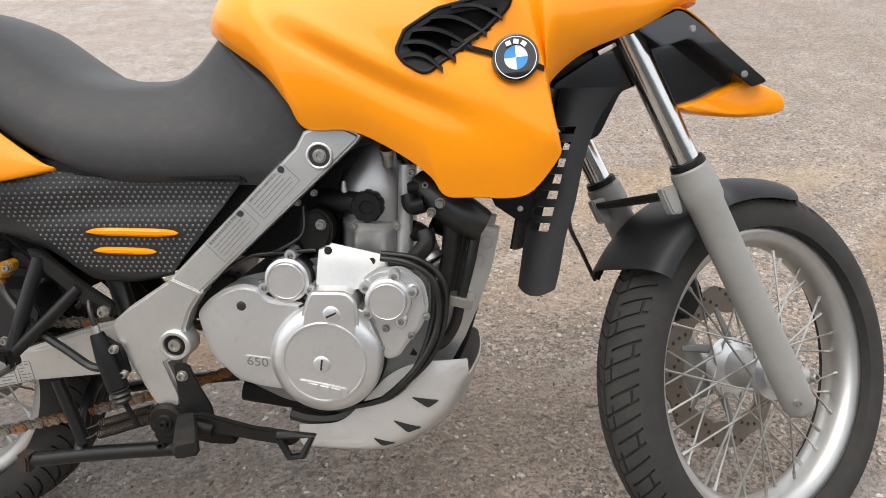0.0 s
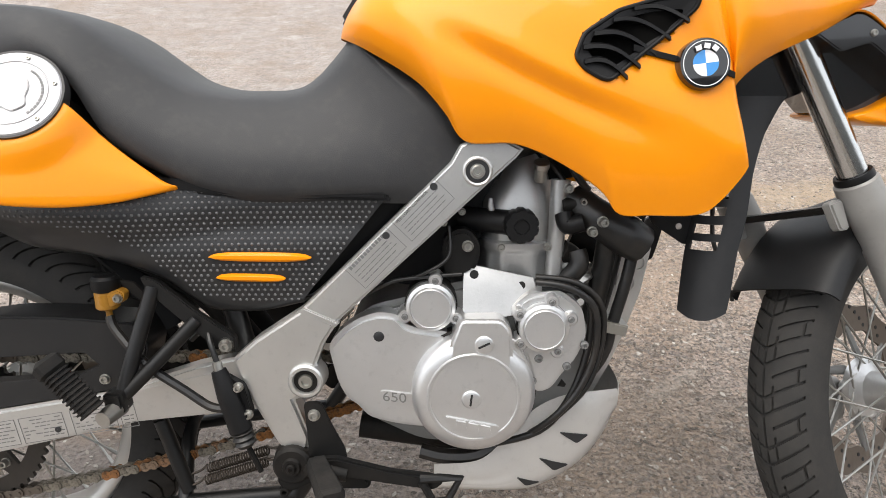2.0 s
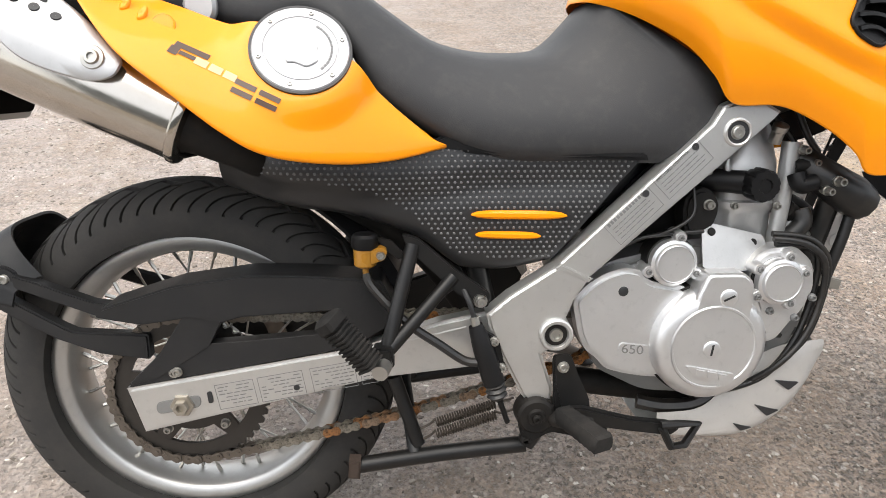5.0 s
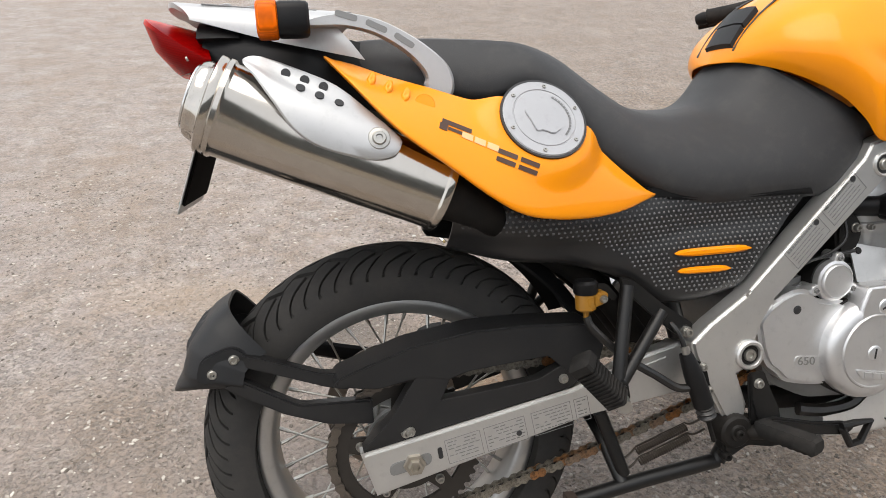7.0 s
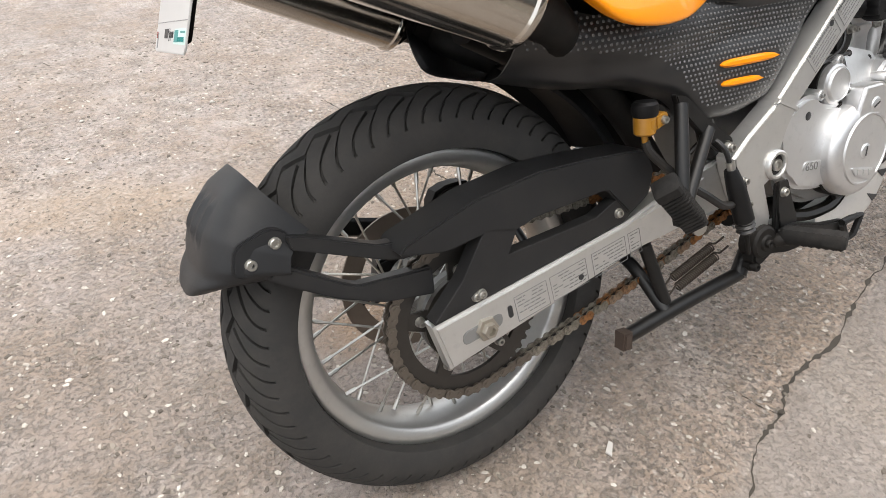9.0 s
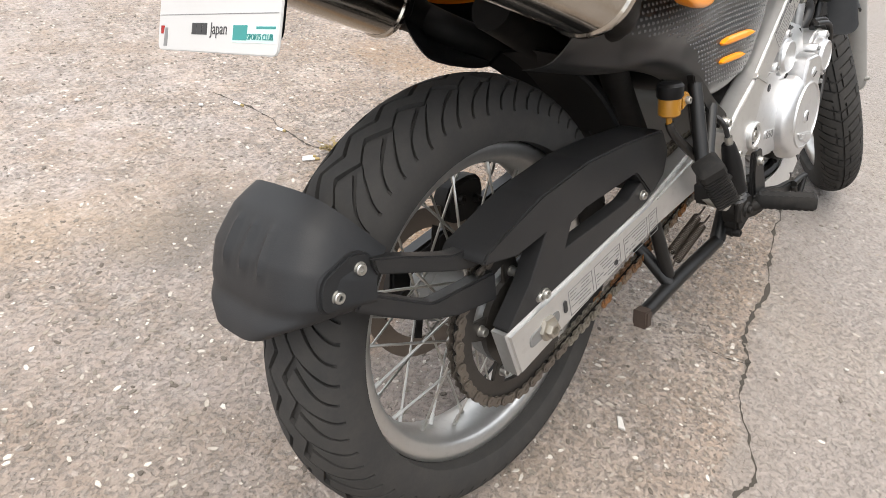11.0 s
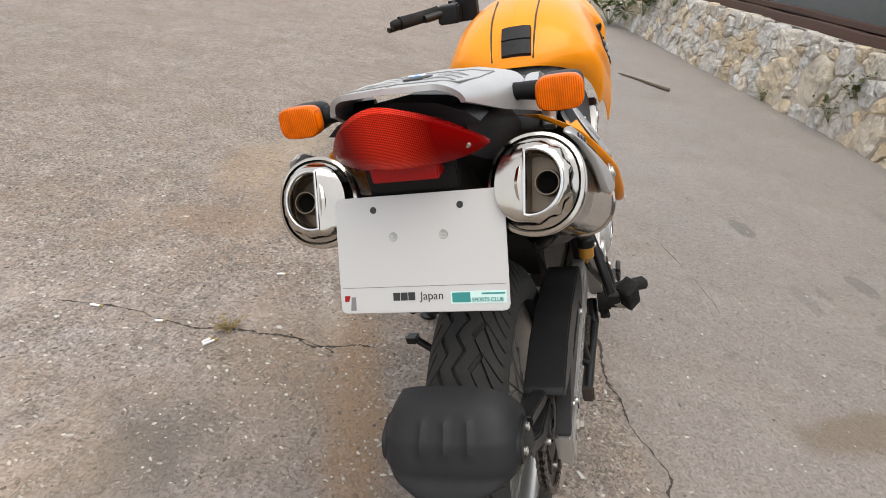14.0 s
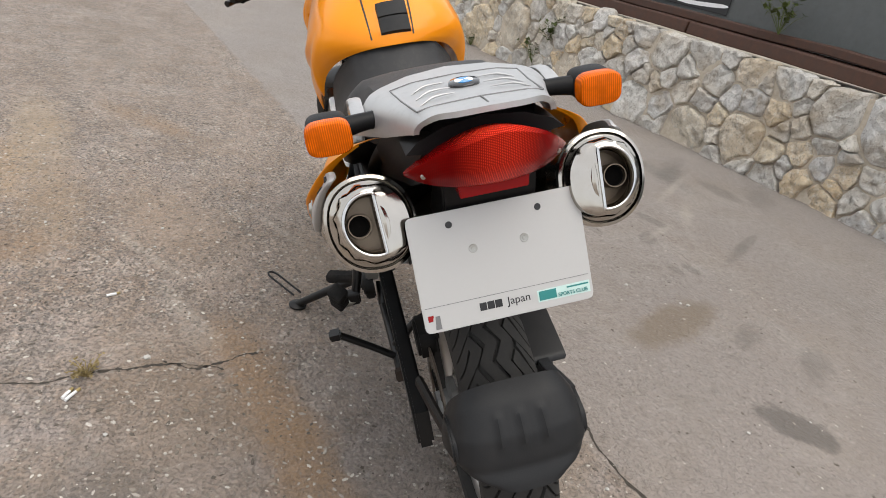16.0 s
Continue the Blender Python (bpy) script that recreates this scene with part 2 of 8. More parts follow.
    base = spot(-0.01, 0.68, 0.10, 0.08, 0.3, (0.13, 0.112, 0.09), 0.55, 0.7, 0.4)
    base = spot(0.28, 0.44, 0.22, 0.09, 0.9, (0.25, 0.18, 0.115), 0.65, 0.7, 0.4)
    base = spot(1.62, 1.42, 0.30, 0.12, 0.2, (0.36, 0.25, 0.13), 0.55, 0.8, 0.4)
    base = spot(1.25, 0.72, 0.35, 0.16, 0.5, (0.33, 0.25, 0.175), 0.5, 0.8, 0.5)
    base = spot(1.08, 0.18, 0.30, 0.16, 0.5, (0.31, 0.24, 0.17), 0.5, 0.8, 0.5)
    base = spot(2.1, 1.4, 0.45, 0.10, 0.3, (0.40, 0.31, 0.19), 0.5, 0.8, 0.5)
    base = spot(0.78, -1.05, 0.26, 0.085, -1.02, (0.145, 0.108, 0.066), 0.75, 0.55, 0.25)
    base = spot(0.235, -1.14, 0.115, 0.07, 0.8, (0.085, 0.075, 0.064), 0.75, 0.9, 0.12)
    base = spot(-0.08, 0.72, 0.15, 0.09, 0.7, (0.11, 0.098, 0.085), 0.55, 0.7, 0.4)
    base = spot(0.32, 0.60, 0.30, 0.16, 0.3, (0.25, 0.185, 0.12), 0.5, 0.7, 0.5)
    base = spot(1.35, 1.15, 0.35, 0.10, 0.2, (0.33, 0.235, 0.13), 0.45, 0.8, 0.5)
    base = spot(-0.4, 0.95, 0.35, 0.12, -0.3, (0.36, 0.27, 0.17), 0.35, 0.8, 0.5)
    base = spot(-0.18, -0.30, 0.30, 0.12, 0.2, (0.33, 0.29, 0.24), 0.35, 0.8, 0.5)
    base = spot(1.9, -1.35, 0.10, 0.05, 0.4, (0.11, 0.1, 0.09), 0.7, 0.5, 0.1)
    base = spot(1.62, -1.05, 0.12, 0.04, 0.3, (0.12, 0.11, 0.10), 0.5, 0.6, 0.2)
    base = spot(2.7, -1.9, 0.5, 0.08, 0.28, (0.12, 0.112, 0.10), 0.6, 0.8, 0.3)
    base = spot(2.3, -0.9, 0.11, 0.05, 0.3, (0.10, 0.095, 0.085), 0.7, 0.5, 0.1)
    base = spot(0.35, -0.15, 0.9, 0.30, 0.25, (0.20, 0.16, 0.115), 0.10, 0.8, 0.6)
    for sx, sy, sa, sb, st in ((1.51, -1.33, 0.08, 0.04, -0.6), (1.54, -1.91, 0.22, 0.025, -0.9), (1.21, -1.39, 0.05, 0.03, 0.3), (2.52, -2.05, 0.22, 0.07, -0.7), (2.29, -2.27, 0.16, 0.08, 0.2), (1.74, -1.47, 0.10, 0.04, 0.5)):
        base = spot(sx, sy, sa, sb, st, (0.11, 0.098, 0.085), 0.6, 0.6, 0.25)
    for sx, sy, sa, sb, st in ((0.69, 0.61, 0.13, 0.022, 0.65), (1.286, 0.367, 0.12, 0.02, 0.6), (1.05, 0.80, 0.20, 0.018, 0.7)):
        base = spot(sx, sy, sa, sb, st, (0.42, 0.38, 0.325), 0.45, 0.8, 0.4)
    # broad soft dimming of the ground nearest the camera, put into the colour
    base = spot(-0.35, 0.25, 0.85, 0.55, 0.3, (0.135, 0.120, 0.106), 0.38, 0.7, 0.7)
    # wide, faint darker patch under the machine
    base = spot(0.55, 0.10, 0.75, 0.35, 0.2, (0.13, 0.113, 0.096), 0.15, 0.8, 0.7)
    for sx, sy, sa, sb, st, k in ((0.52, 0.46, 0.17, 0.075, 0.5, 0.75), (0.27, 0.36, 0.20, 0.075, 0.45, 0.8), (0.05, 0.29, 0.16, 0.07, 0.4, 0.7), (1.02, 1.24, 0.12, 0.16, 0.2, 0.65), (2.38, 1.0, 0.30, 0.08, 0.9, 0.6)):
        base = spot(sx, sy, sa, sb, st, (0.25, 0.165, 0.09), k, 0.8, 0.45)
    for sx, sy, sa, sb, st in ((0.03, 0.72, 0.13, 0.10, 0.5), (-0.10, 0.76, 0.15, 0.08, -0.3), (0.01, 0.87, 0.09, 0.04, 0.8), (-0.05, 0.55, 0.08, 0.04, 1.1)):
        base = spot(sx, sy, sa, sb, st, (0.10, 0.084, 0.066), 0.30, 1.3, 0.4)
    for sx, sy, sa, sb, st in ((1.71, -1.15, 0.045, 0.03, 0.3), (2.66, -2.12, 0.30, 0.06, -0.7), (2.26, -2.54, 0.25, 0.09, -0.7), (1.41, -1.77, 0.20, 0.022, -0.9), (0.71, -1.32, 0.10, 0.04, -0.8), (0.55, -1.49, 0.12, 0.05, -0.8), (1.20, -1.30, 0.06, 0.03, 0.2)):
        base = spot(sx, sy, sa, sb, st, (0.10, 0.088, 0.075), 0.45, 1.3, 0.4)
    for sx, sy, sa, sb, st in ((2.25, -1.90, 0.30, 0.022, -0.75), (1.86, -1.76, 0.22, 0.03, -0.5), (1.60, -1.45, 0.15, 0.015, -0.9), (0.83, 0.70, 0.07, 0.03, 0.55), (0.62, 0.59, 0.10, 0.035, 0.55)):
        base = spot(sx, sy, sa, sb, st, (0.40, 0.365, 0.315), 0.35, 1.3, 0.5)
    rough = m.math("ADD", m.math("MULTIPLY", fine, 0.15), 0.62)
    lumps = m.cells(38)
    base = m.mix(m.math("MULTIPLY", m.ramp(m.noise(42, 4, 0.75), [(0.52, 0.0), (0.66, 0.7)]), amount), base, (0.115, 0.10, 0.084))
    base = m.mix(m.math("MULTIPLY", m.ramp(m.noise(58, 4, 0.75), [(0.58, 0.0), (0.70, 0.6)]), amount), base, (0.46, 0.435, 0.40))
    hgt = m.math("ADD", m.math("ADD", m.math("MULTIPLY", m.math("SUBTRACT", 1.0, chips), 0.4), m.math("MULTIPLY", m.math("SUBTRACT", rnd2, pit), 0.5)), m.math("ADD", m.math("MULTIPLY", fine, 0.9), m.math("MULTIPLY", m.math("SUBTRACT", 1.0, lumps), 0.9)))
    n1 = m.bump(m.math("MULTIPLY", hgt, amount), 1.0, 0.009)
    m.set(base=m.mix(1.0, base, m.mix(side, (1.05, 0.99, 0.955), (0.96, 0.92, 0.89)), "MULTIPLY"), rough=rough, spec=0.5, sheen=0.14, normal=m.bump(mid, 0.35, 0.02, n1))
    return m.mat


def stone_surface():
    m = Nodes("rough_limestone")
    inf = m.put("ShaderNodeObjectInfo")
    hue = m.ramp(inf.outputs["Random"], [(0.0, (0.55, 0.515, 0.465)), (0.25, (0.72, 0.70, 0.655)), (0.45, (0.62, 0.605, 0.585)), (0.60, (0.75, 0.71, 0.64)), (0.72, (0.68, 0.53, 0.34)), (0.86, (0.74, 0.63, 0.46)), (1.0, (0.58, 0.565, 0.545))])
    a, b, c = m.noise(9, 7, 0.7), m.noise(40, 6, 0.7), m.noise(3.5, 5)
    base = m.mix(m.ramp(a, [(0.36, 0.75), (0.52, 0.0)]), hue, (0.36, 0.315, 0.26))
    base = m.mix(m.ramp(b, [(0.50, 0.0), (0.70, 0.75)]), base, (0.80, 0.775, 0.73))
    base = m.mix(m.ramp(m.noise(75, 6, 0.75), [(0.52, 0.0), (0.66, 0.7)]), base, (0.22, 0.19, 0.155))
    base = m.mix(m.ramp(c, [(0.50, 0.0), (0.72, 0.55)]), base, (0.40, 0.29, 0.16))
    n1 = m.bump(m.noise(110, 6, 0.75), 0.9, 0.010, m.bump(b, 0.9, 0.022))
    m.set(base=base, rough=0.88, spec=0.3, normal=m.bump(a, 0.6, 0.03, n1))
    return m.mat


YELLOW = paint_yellow()
BLACK = simple("black_plastic", (0.006, 0.006, 0.0064), 0.46, spread=0.25, bump=0.3, grain=500, dirt=0.08, dirt_colour=(0.04, 0.035, 0.03), spec=0.2)
SATIN = simple("satin_black_plastic", (0.013, 0.013, 0.0135), 0.42, spread=0.25, bump=0.25, grain=500, dirt=0.12, dirt_colour=(0.06, 0.052, 0.045), spec=0.35)
PANELBLACK = simple("moulded_black_panel", (0.018, 0.018, 0.0185), 0.36, spread=0.2, bump=0.2, grain=420, dirt=0.06, dirt_colour=(0.05, 0.045, 0.04), spec=0.45)
DARK = simple("dark_grey_plastic", (0.014, 0.0143, 0.0152), 0.5, spread=0.2, bump=0.3, grain=600, dirt=0.14, dirt_colour=(0.055, 0.05, 0.046), spec=0.26)
STEELBLACK = simple("black_painted_steel", (0.006, 0.006, 0.006), 0.40, spread=0.3, bump=0.2, grain=200, dirt=0.15, dirt_colour=(0.04, 0.03, 0.022), spec=0.35)
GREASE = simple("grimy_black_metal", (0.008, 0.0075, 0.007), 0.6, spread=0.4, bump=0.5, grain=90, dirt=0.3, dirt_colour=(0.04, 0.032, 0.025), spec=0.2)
HOSE = simple("black_rubber_hose", (0.007, 0.007, 0.007), 0.42, spread=0.25, bump=0.15, dirt=0.12)
SILVER = cast_metal("silver_painted_frame", (0.59, 0.585, 0.57), 0.33, 0.82, bump=0.08)
ENGINE = cast_metal("silver_engine_casting", (0.66, 0.66, 0.66), 0.36, 0.84, bump=0.25)
ENGINE_MID = cast_metal("sand_cast_alloy", (0.47, 0.47, 0.465), 0.42, 0.75, bump=0.5, grain=300)
ENGINE_DARK = cast_metal("dull_engine_casting", (0.24, 0.24, 0.235), 0.5, 0.6, bump=0.5, grain=300)
BASH = cast_metal("bead_blasted_aluminium", (0.58, 0.565, 0.54), 0.48, 0.6, bump=0.2)
FORKGREY = cast_metal("grey_fork_paint", (0.30, 0.295, 0.28), 0.5, 0.25, bump=0.1)
RIM = cast_metal("brushed_aluminium_rim", (0.52, 0.515, 0.50), 0.38, 0.92, bump=0.12)
BOLT = cast_metal("zinc_bolt", (0.42, 0.41, 0.38), 0.32, 0.9, bump=0.1)
CHROME = cast_metal("hard_chrome", (0.60, 0.60, 0.59), 0.16, 1.0, bump=0.02)
STAINLESS = stainless()
RACK = cast_metal("silver_rack_paint", (0.47, 0.47, 0.47), 0.40, 0.55, bump=0.06)
CAPSILVER = cast_metal("satin_filler_cap", (0.40, 0.40, 0.41), 0.45, 0.55, bump=0.03)
DISC = cast_metal("rusty_disc_steel", (0.185, 0.152, 0.125), 0.42, 0.65, bump=0.4, grain=150)
VINYL = vinyl()
TYRE = rubber("tyre_rubber", 0.031)
PEGRUBBER = rubber("peg_rubber", 0.011)
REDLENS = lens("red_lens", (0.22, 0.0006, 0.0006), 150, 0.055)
REDPLAIN = simple("red_reflector", (0.26, 0.004, 0.005), 0.25, bump=0.1, spec=0.3)
AMBER = lens("amber_lens", (0.82, 0.145, 0.001), 110)
PLATEWHITE = simple("white_plate_enamel", (0.46, 0.455, 0.445), 0.4, grain=300, spread=0.04, bump=0.03, dirt=0.08, dirt_colour=(0.45, 0.42, 0.38))
INK = simple("black_print", (0.015, 0.015, 0.016), 0.5, bump=0.0)
BROWNINK = simple("dark_brown_print", (0.045, 0.016, 0.006), 0.4, bump=0.0)
GREYINK = simple("grey_print", (0.16, 0.16, 0.16), 0.5, bump=0.0)
PALEMARK = simple("pale_orange_print", (0.72, 0.42, 0.20), 0.4, bump=0.0)
TEAL = simple("teal_print", (0.02, 0.20, 0.19), 0.5, bump=0.0)
PALETEAL = simple("pale_green_print", (0.50, 0.66, 0.62), 0.5, bump=0.0)
BLUE = simple("blue_enamel", (0.03, 0.24, 0.60), 0.25, bump=0.0, coat=0.6)
WHITE = simple("white_enamel", (0.78, 0.78, 0.78), 0.25, bump=0.0, coat=0.6)
GLOSSBLACK = simple("gloss_black_enamel", (0.012, 0.012, 0.013), 0.12, bump=0.0, coat=0.6)
AMBERFLUID = simple("yellowed_reservoir", (0.30, 0.14, 0.015), 0.3, bump=0.05, spread=0.3)
SPROCKET = cast_metal("greasy_sprocket_steel", (0.055, 0.05, 0.045), 0.42, 0.7, bump=0.4, grain=160)
CHAIN_DARK = cast_metal("blackened_chain_steel", (0.15, 0.13, 0.11), 0.40, 0.75, bump=0.3, grain=300)
CHAIN = chain_metal("greasy_chain_steel", 0.86, 0.98)
CHAIN_RUSTY = chain_metal("rusty_chain_steel", 0.30, 0.65)
BURNT = cast_metal("smoke_browned_steel", (0.17, 0.135, 0.10), 0.38, 0.8, bump=0.2)
DEADBLACK = simple("dead_black", (0.004, 0.0038, 0.0035), 0.95, bump=0.0, spec=0.05)
GROUND = ground_surface()
STONE = stone_surface()
MORTAR = simple("grey_mortar", (0.46, 0.40, 0.32), 0.9, grain=60, spread=0.35, bump=0.8, dirt=0.4)
TIMBER = simple("red_brown_timber", (0.060, 0.025, 0.014), 0.7, grain=45, spread=0.6, bump=0.8, dirt=0.55, dirt_colour=(0.03, 0.02, 0.015))
TARP = simple("grey_tarpaulin", (0.17, 0.18, 0.18), 0.55, grain=25, spread=0.2, bump=0.3, dirt=0.25, dirt_colour=(0.12, 0.12, 0.11))
LEAF = simple("weed_leaf", (0.10, 0.13, 0.03), 0.6, grain=60, spread=0.4, bump=0.1)
DRYGRASS = simple("dry_grass", (0.30, 0.23, 0.10), 0.8, grain=80, spread=0.3, bump=0.1)
CRACK = simple("crack_dirt", (0.045, 0.038, 0.03), 0.95, grain=90, spread=0.4, bump=0.4)
def grit_surface():
    """Crushed stone, each bit with a tone of its own."""
    m = Nodes("crushed_stone")
    geo = m.put("ShaderNodeNewGeometry")
    tone = m.ramp(geo.outputs["Random Per Island"], [(0.0, (0.07, 0.058, 0.047)), (0.30, (0.15, 0.13, 0.108)), (0.55, (0.27, 0.235, 0.195)), (0.80, (0.40, 0.365, 0.32)), (1.0, (0.56, 0.52, 0.465))])
    m.set(base=m.mix(m.ramp(m.noise(300, 3), [(0.4, 0.0), (0.7, 0.4)]), tone, (0.2, 0.17, 0.14)), rough=0.8, spec=0.35)
    return m.mat


GRIT = grit_surface()
CHIPS = simple("pale_stone_chip", (0.46, 0.44, 0.41), 0.85, grain=90, spread=0.25, bump=0.4)

# ---- mesh tools ----


def finish(bm, name, mat, angle=38):
    me = bpy.data.meshes.new(name)
    bmesh.ops.recalc_face_normals(bm, faces=bm.faces)
    bm.to_mesh(me)
    bm.free()
    me.shade_smooth()
    me.set_sharp_from_angle(angle=radians(angle))
    me.materials.append(mat)
    return me


def part(name, bm, material, parent, label="", angle=38):
    """One mesh object under a thing or a part."""
    ob = new(name, finish(bm, name, material, angle))
    ob.parent = parent
    if label:
        ob["label"] = label
    return ob


def B():
    return bmesh.new()


def rounded(pts, steps):
    """A smooth curve through the points."""
    pts = [Vector(p) for p in pts]
    if len(pts) < 3 or steps < 2:
        return pts
    out = []
    for i in range(len(pts) - 1):
        a, b, c, d = pts[max(i - 1, 0)], pts[i], pts[i + 1], pts[min(i + 2, len(pts) - 1)]
        for k in range(steps):
            t = k / steps
            out.append(0.5 * ((2 * b) + (c - a) * t + (2 * a - 5 * b + 4 * c - d) * t * t + (3 * b - a - 3 * c + d) * t ** 3))
    out.append(pts[-1])
    return out


def loft(bm, rings, cap=True, closed=True):
    vs = [[bm.verts.new(p) for p in ring] for ring in rings]
    n = len(vs[0])
    for a, b in zip(vs, vs[1:]):
        for i in range(n if closed else n - 1):
            j = (i + 1) % n
            bm.faces.new((a[i], a[j], b[j], b[i]))
    if cap and closed:
        bm.faces.new(vs[0][::-1])
        bm.faces.new(vs[-1])
    return bm


def tube(bm, pts, r, seg=10, steps=5, flat=1.0):
    """A round bar along a smooth line; r may be a list, flat squeezes it across."""
    line = rounded(pts, steps)
    n = len(line)
    rs = [r] * n if not isinstance(r, (list, tuple)) else [float(np.interp(i / (n - 1), np.linspace(0, 1, len(r)), r)) for i in range(n)]
    tang = [(line[min(i + 1, n - 1)] - line[max(i - 1, 0)]).normalized() for i in range(n)]
    side = tang[0].orthogonal().normalized()
    if abs(tang[0].y) < 0.9:
        side = (Vector((0, 1, 0)) - tang[0] * tang[0].y).normalized()
    rings = []
    for p, t, q in zip(line, tang, rs):
        side = (side - t * side.dot(t)).normalized()
        other = t.cross(side)
        rings.append([p + q * (side * math.cos(a) * flat + other * math.sin(a)) for a in (2 * math.pi * k / seg for k in range(seg))])
    return loft(bm, rings)


def slab(bm, poly, c0, c1, bevel=0.002, put=lambda a, b, c: (a, c, b), segs=2):
    """A flat outline (a, b) given thickness from c0 to c1, with rounded edges."""
    lo, hi = [bm.verts.new(put(a, b, c0)) for a, b in poly], [bm.verts.new(put(a, b, c1)) for a, b in poly]
    n = len(poly)
    f1, f2 = bm.faces.new(lo[::-1]), bm.faces.new(hi)
    sides = [bm.faces.new((lo[i], lo[(i + 1) % n], hi[(i + 1) % n], hi[i])) for i in range(n)]
    if bevel:
        edges = list(set(f1.edges) | set(f2.edges))
        bmesh.ops.recalc_face_normals(bm, faces=[f1, f2, *sides])
        bmesh.ops.bevel(bm, geom=edges, offset=bevel, segments=segs, affect="EDGES", clamp_overlap=True)
    return bm


def curvy(poly, steps=4):
    """A closed outline rounded through its points."""
    n, out = len(poly), []
    for i in range(n):
        a, b, c, d = (Vector(poly[(i + k) % n]) for k in (-1, 0, 1, 2))
        for k in range(steps):
            t = k / steps
            q = 0.5 * ((2 * b) + (c - a) * t + (2 * a - 5 * b + 4 * c - d) * t * t + (3 * b - a - 3 * c + d) * t ** 3)
            out.append((q[0], q[1]))
    return out


def chamfer(poly, r, steps=3):
    """A closed outline whose corners are rounded off by r."""
    n, out = len(poly), []
    for i in range(n):
        a, b, c = (Vector(poly[(i + k) % n]) for k in (-1, 0, 1))
        u, v = a - b, c - b
        p, q = b + u.normalized() * min(r, u.length * 0.45), b + v.normalized() * min(r, v.length * 0.45)
        for k in range(steps + 1):
            t = k / steps
            w = p * (1 - t) ** 2 + b * 2 * t * (1 - t) + q * t * t
            out.append((w[0], w[1]))
    return out


def lathe(bm, profile, centre, axis=(0, 1, 0), seg=40, closed=False, start=0.0, sweep=None):
    """Turns a profile of (radius, along) round an axis through centre."""
    ax = Vector(axis).normalized()
    u = ax.orthogonal().normalized()
    if abs(ax.y) > 0.99:
        u = Vector((1, 0, 0))
    v = ax.cross(u)
    c = Vector(centre)
    rings = []
    n = seg if sweep is None else seg + 1
    for k in range(n):
        a = start + (2 * math.pi if sweep is None else sweep) * k / seg
        rings.append([c + ax * h + (u * math.cos(a) + v * math.sin(a)) * r for r, h in profile])
    if sweep is None:
        rings.append(rings[0])
    vs = []
    for i, ring in enumerate(rings):
        vs.append(vs[0] if sweep is None and i == len(rings) - 1 else [bm.verts.new(p) for p in ring])
    m = len(profile)
    for a, b in zip(vs, vs[1:]):
        for i in range(m if closed else m - 1):
            j = (i + 1) % m
            bm.faces.new((a[i], a[j], b[j], b[i]))
    bmesh.ops.remove_doubles(bm, verts=bm.verts, dist=1e-6)
    return bm


def patch(bm, curves, along, across, shape=None, thick=0.003, inward=(0, 1, 0)):
    """A shell through several edge curves (x, y, z), smooth both ways, with real thickness."""
    cs = []
    for c in curves:
        line = rounded(c, 8)
        d = [0.0]
        for a, b in zip(line, line[1:]):
            d.append(d[-1] + (b - a).length)
        d = np.array(d) / d[-1]
        arr = np.array([tuple(p) for p in line])
        t = np.linspace(0, 1, along)
        cs.append([Vector([np.interp(q, d, arr[:, k]) for k in range(3)]) for q in t])
    grid = [rounded([c[i] for c in cs], max(2, across // (len(cs) - 1))) if len(cs) > 2 else [cs[0][i].lerp(cs[1][i], k / across) for k in range(across + 1)] for i in range(along)]
    if shape:
        grid = [[shape(p) for p in row] for row in grid]
    vs = [[bm.verts.new(p) for p in row] for row in grid]
    for a, b in zip(vs, vs[1:]):
        for i in range(len(a) - 1):
            bm.faces.new((a[i], a[i + 1], b[i + 1], b[i]))
    if thick:
        d = Vector(inward) * thick
        ws = [[bm.verts.new(v.co + d) for v in row] for row in vs]
        for a, b in zip(ws, ws[1:]):
            for i in range(len(a) - 1):
                bm.faces.new((b[i], b[i + 1], a[i + 1], a[i]))
        for i in range(len(vs) - 1):
            for k in (0, len(vs[0]) - 1):
                bm.faces.new((vs[i][k], vs[i + 1][k], ws[i + 1][k], ws[i][k]))
        for k in range(len(vs[0]) - 1):
            for i in (0, len(vs) - 1):
                bm.faces.new((vs[i][k], ws[i][k], ws[i][k + 1], vs[i][k + 1]))
    return bm


def flipped(bm):
    """The same form mirrored across the machine's middle."""
    for v in bm.verts:
        v.co.y = -v.co.y
    bmesh.ops.reverse_faces(bm, faces=bm.faces)
    return bm


def bolt(bm, place, r=0.008, h=0.006, axis=(0, -1, 0), seg=14):
    """A round-headed bolt with a socket."""
    r *= 0.84
    return lathe(bm, [(0.0001, h * 0.35), (r * 0.42, h * 0.35), (r * 0.5, h), (r * 0.85, h), (r, h * 0.7), (r, 0), (r * 1.22, 0), (r * 1.22, -h * 0.25), (r * 0.9, -h)], place, axis, seg)


def lettering(words, height, put, depth=0.0006):
    """Raised words as a mesh; put(a, b, c) sets where the sheet's axes go."""
    cu = bpy.data.curves.new("letters", "FONT")
    cu.body, cu.size, cu.extrude = words, height, depth
    ob = new("letters", cu)
    bpy.context.view_layer.update()
    me = bpy.data.meshes.new_from_object(ob.evaluated_get(bpy.context.evaluated_depsgraph_get()))
    bpy.data.objects.remove(ob)
    bm = B()
    bm.from_mesh(me)
    for v in bm.verts:
        v.co = Vector(put(*v.co))
    return bm

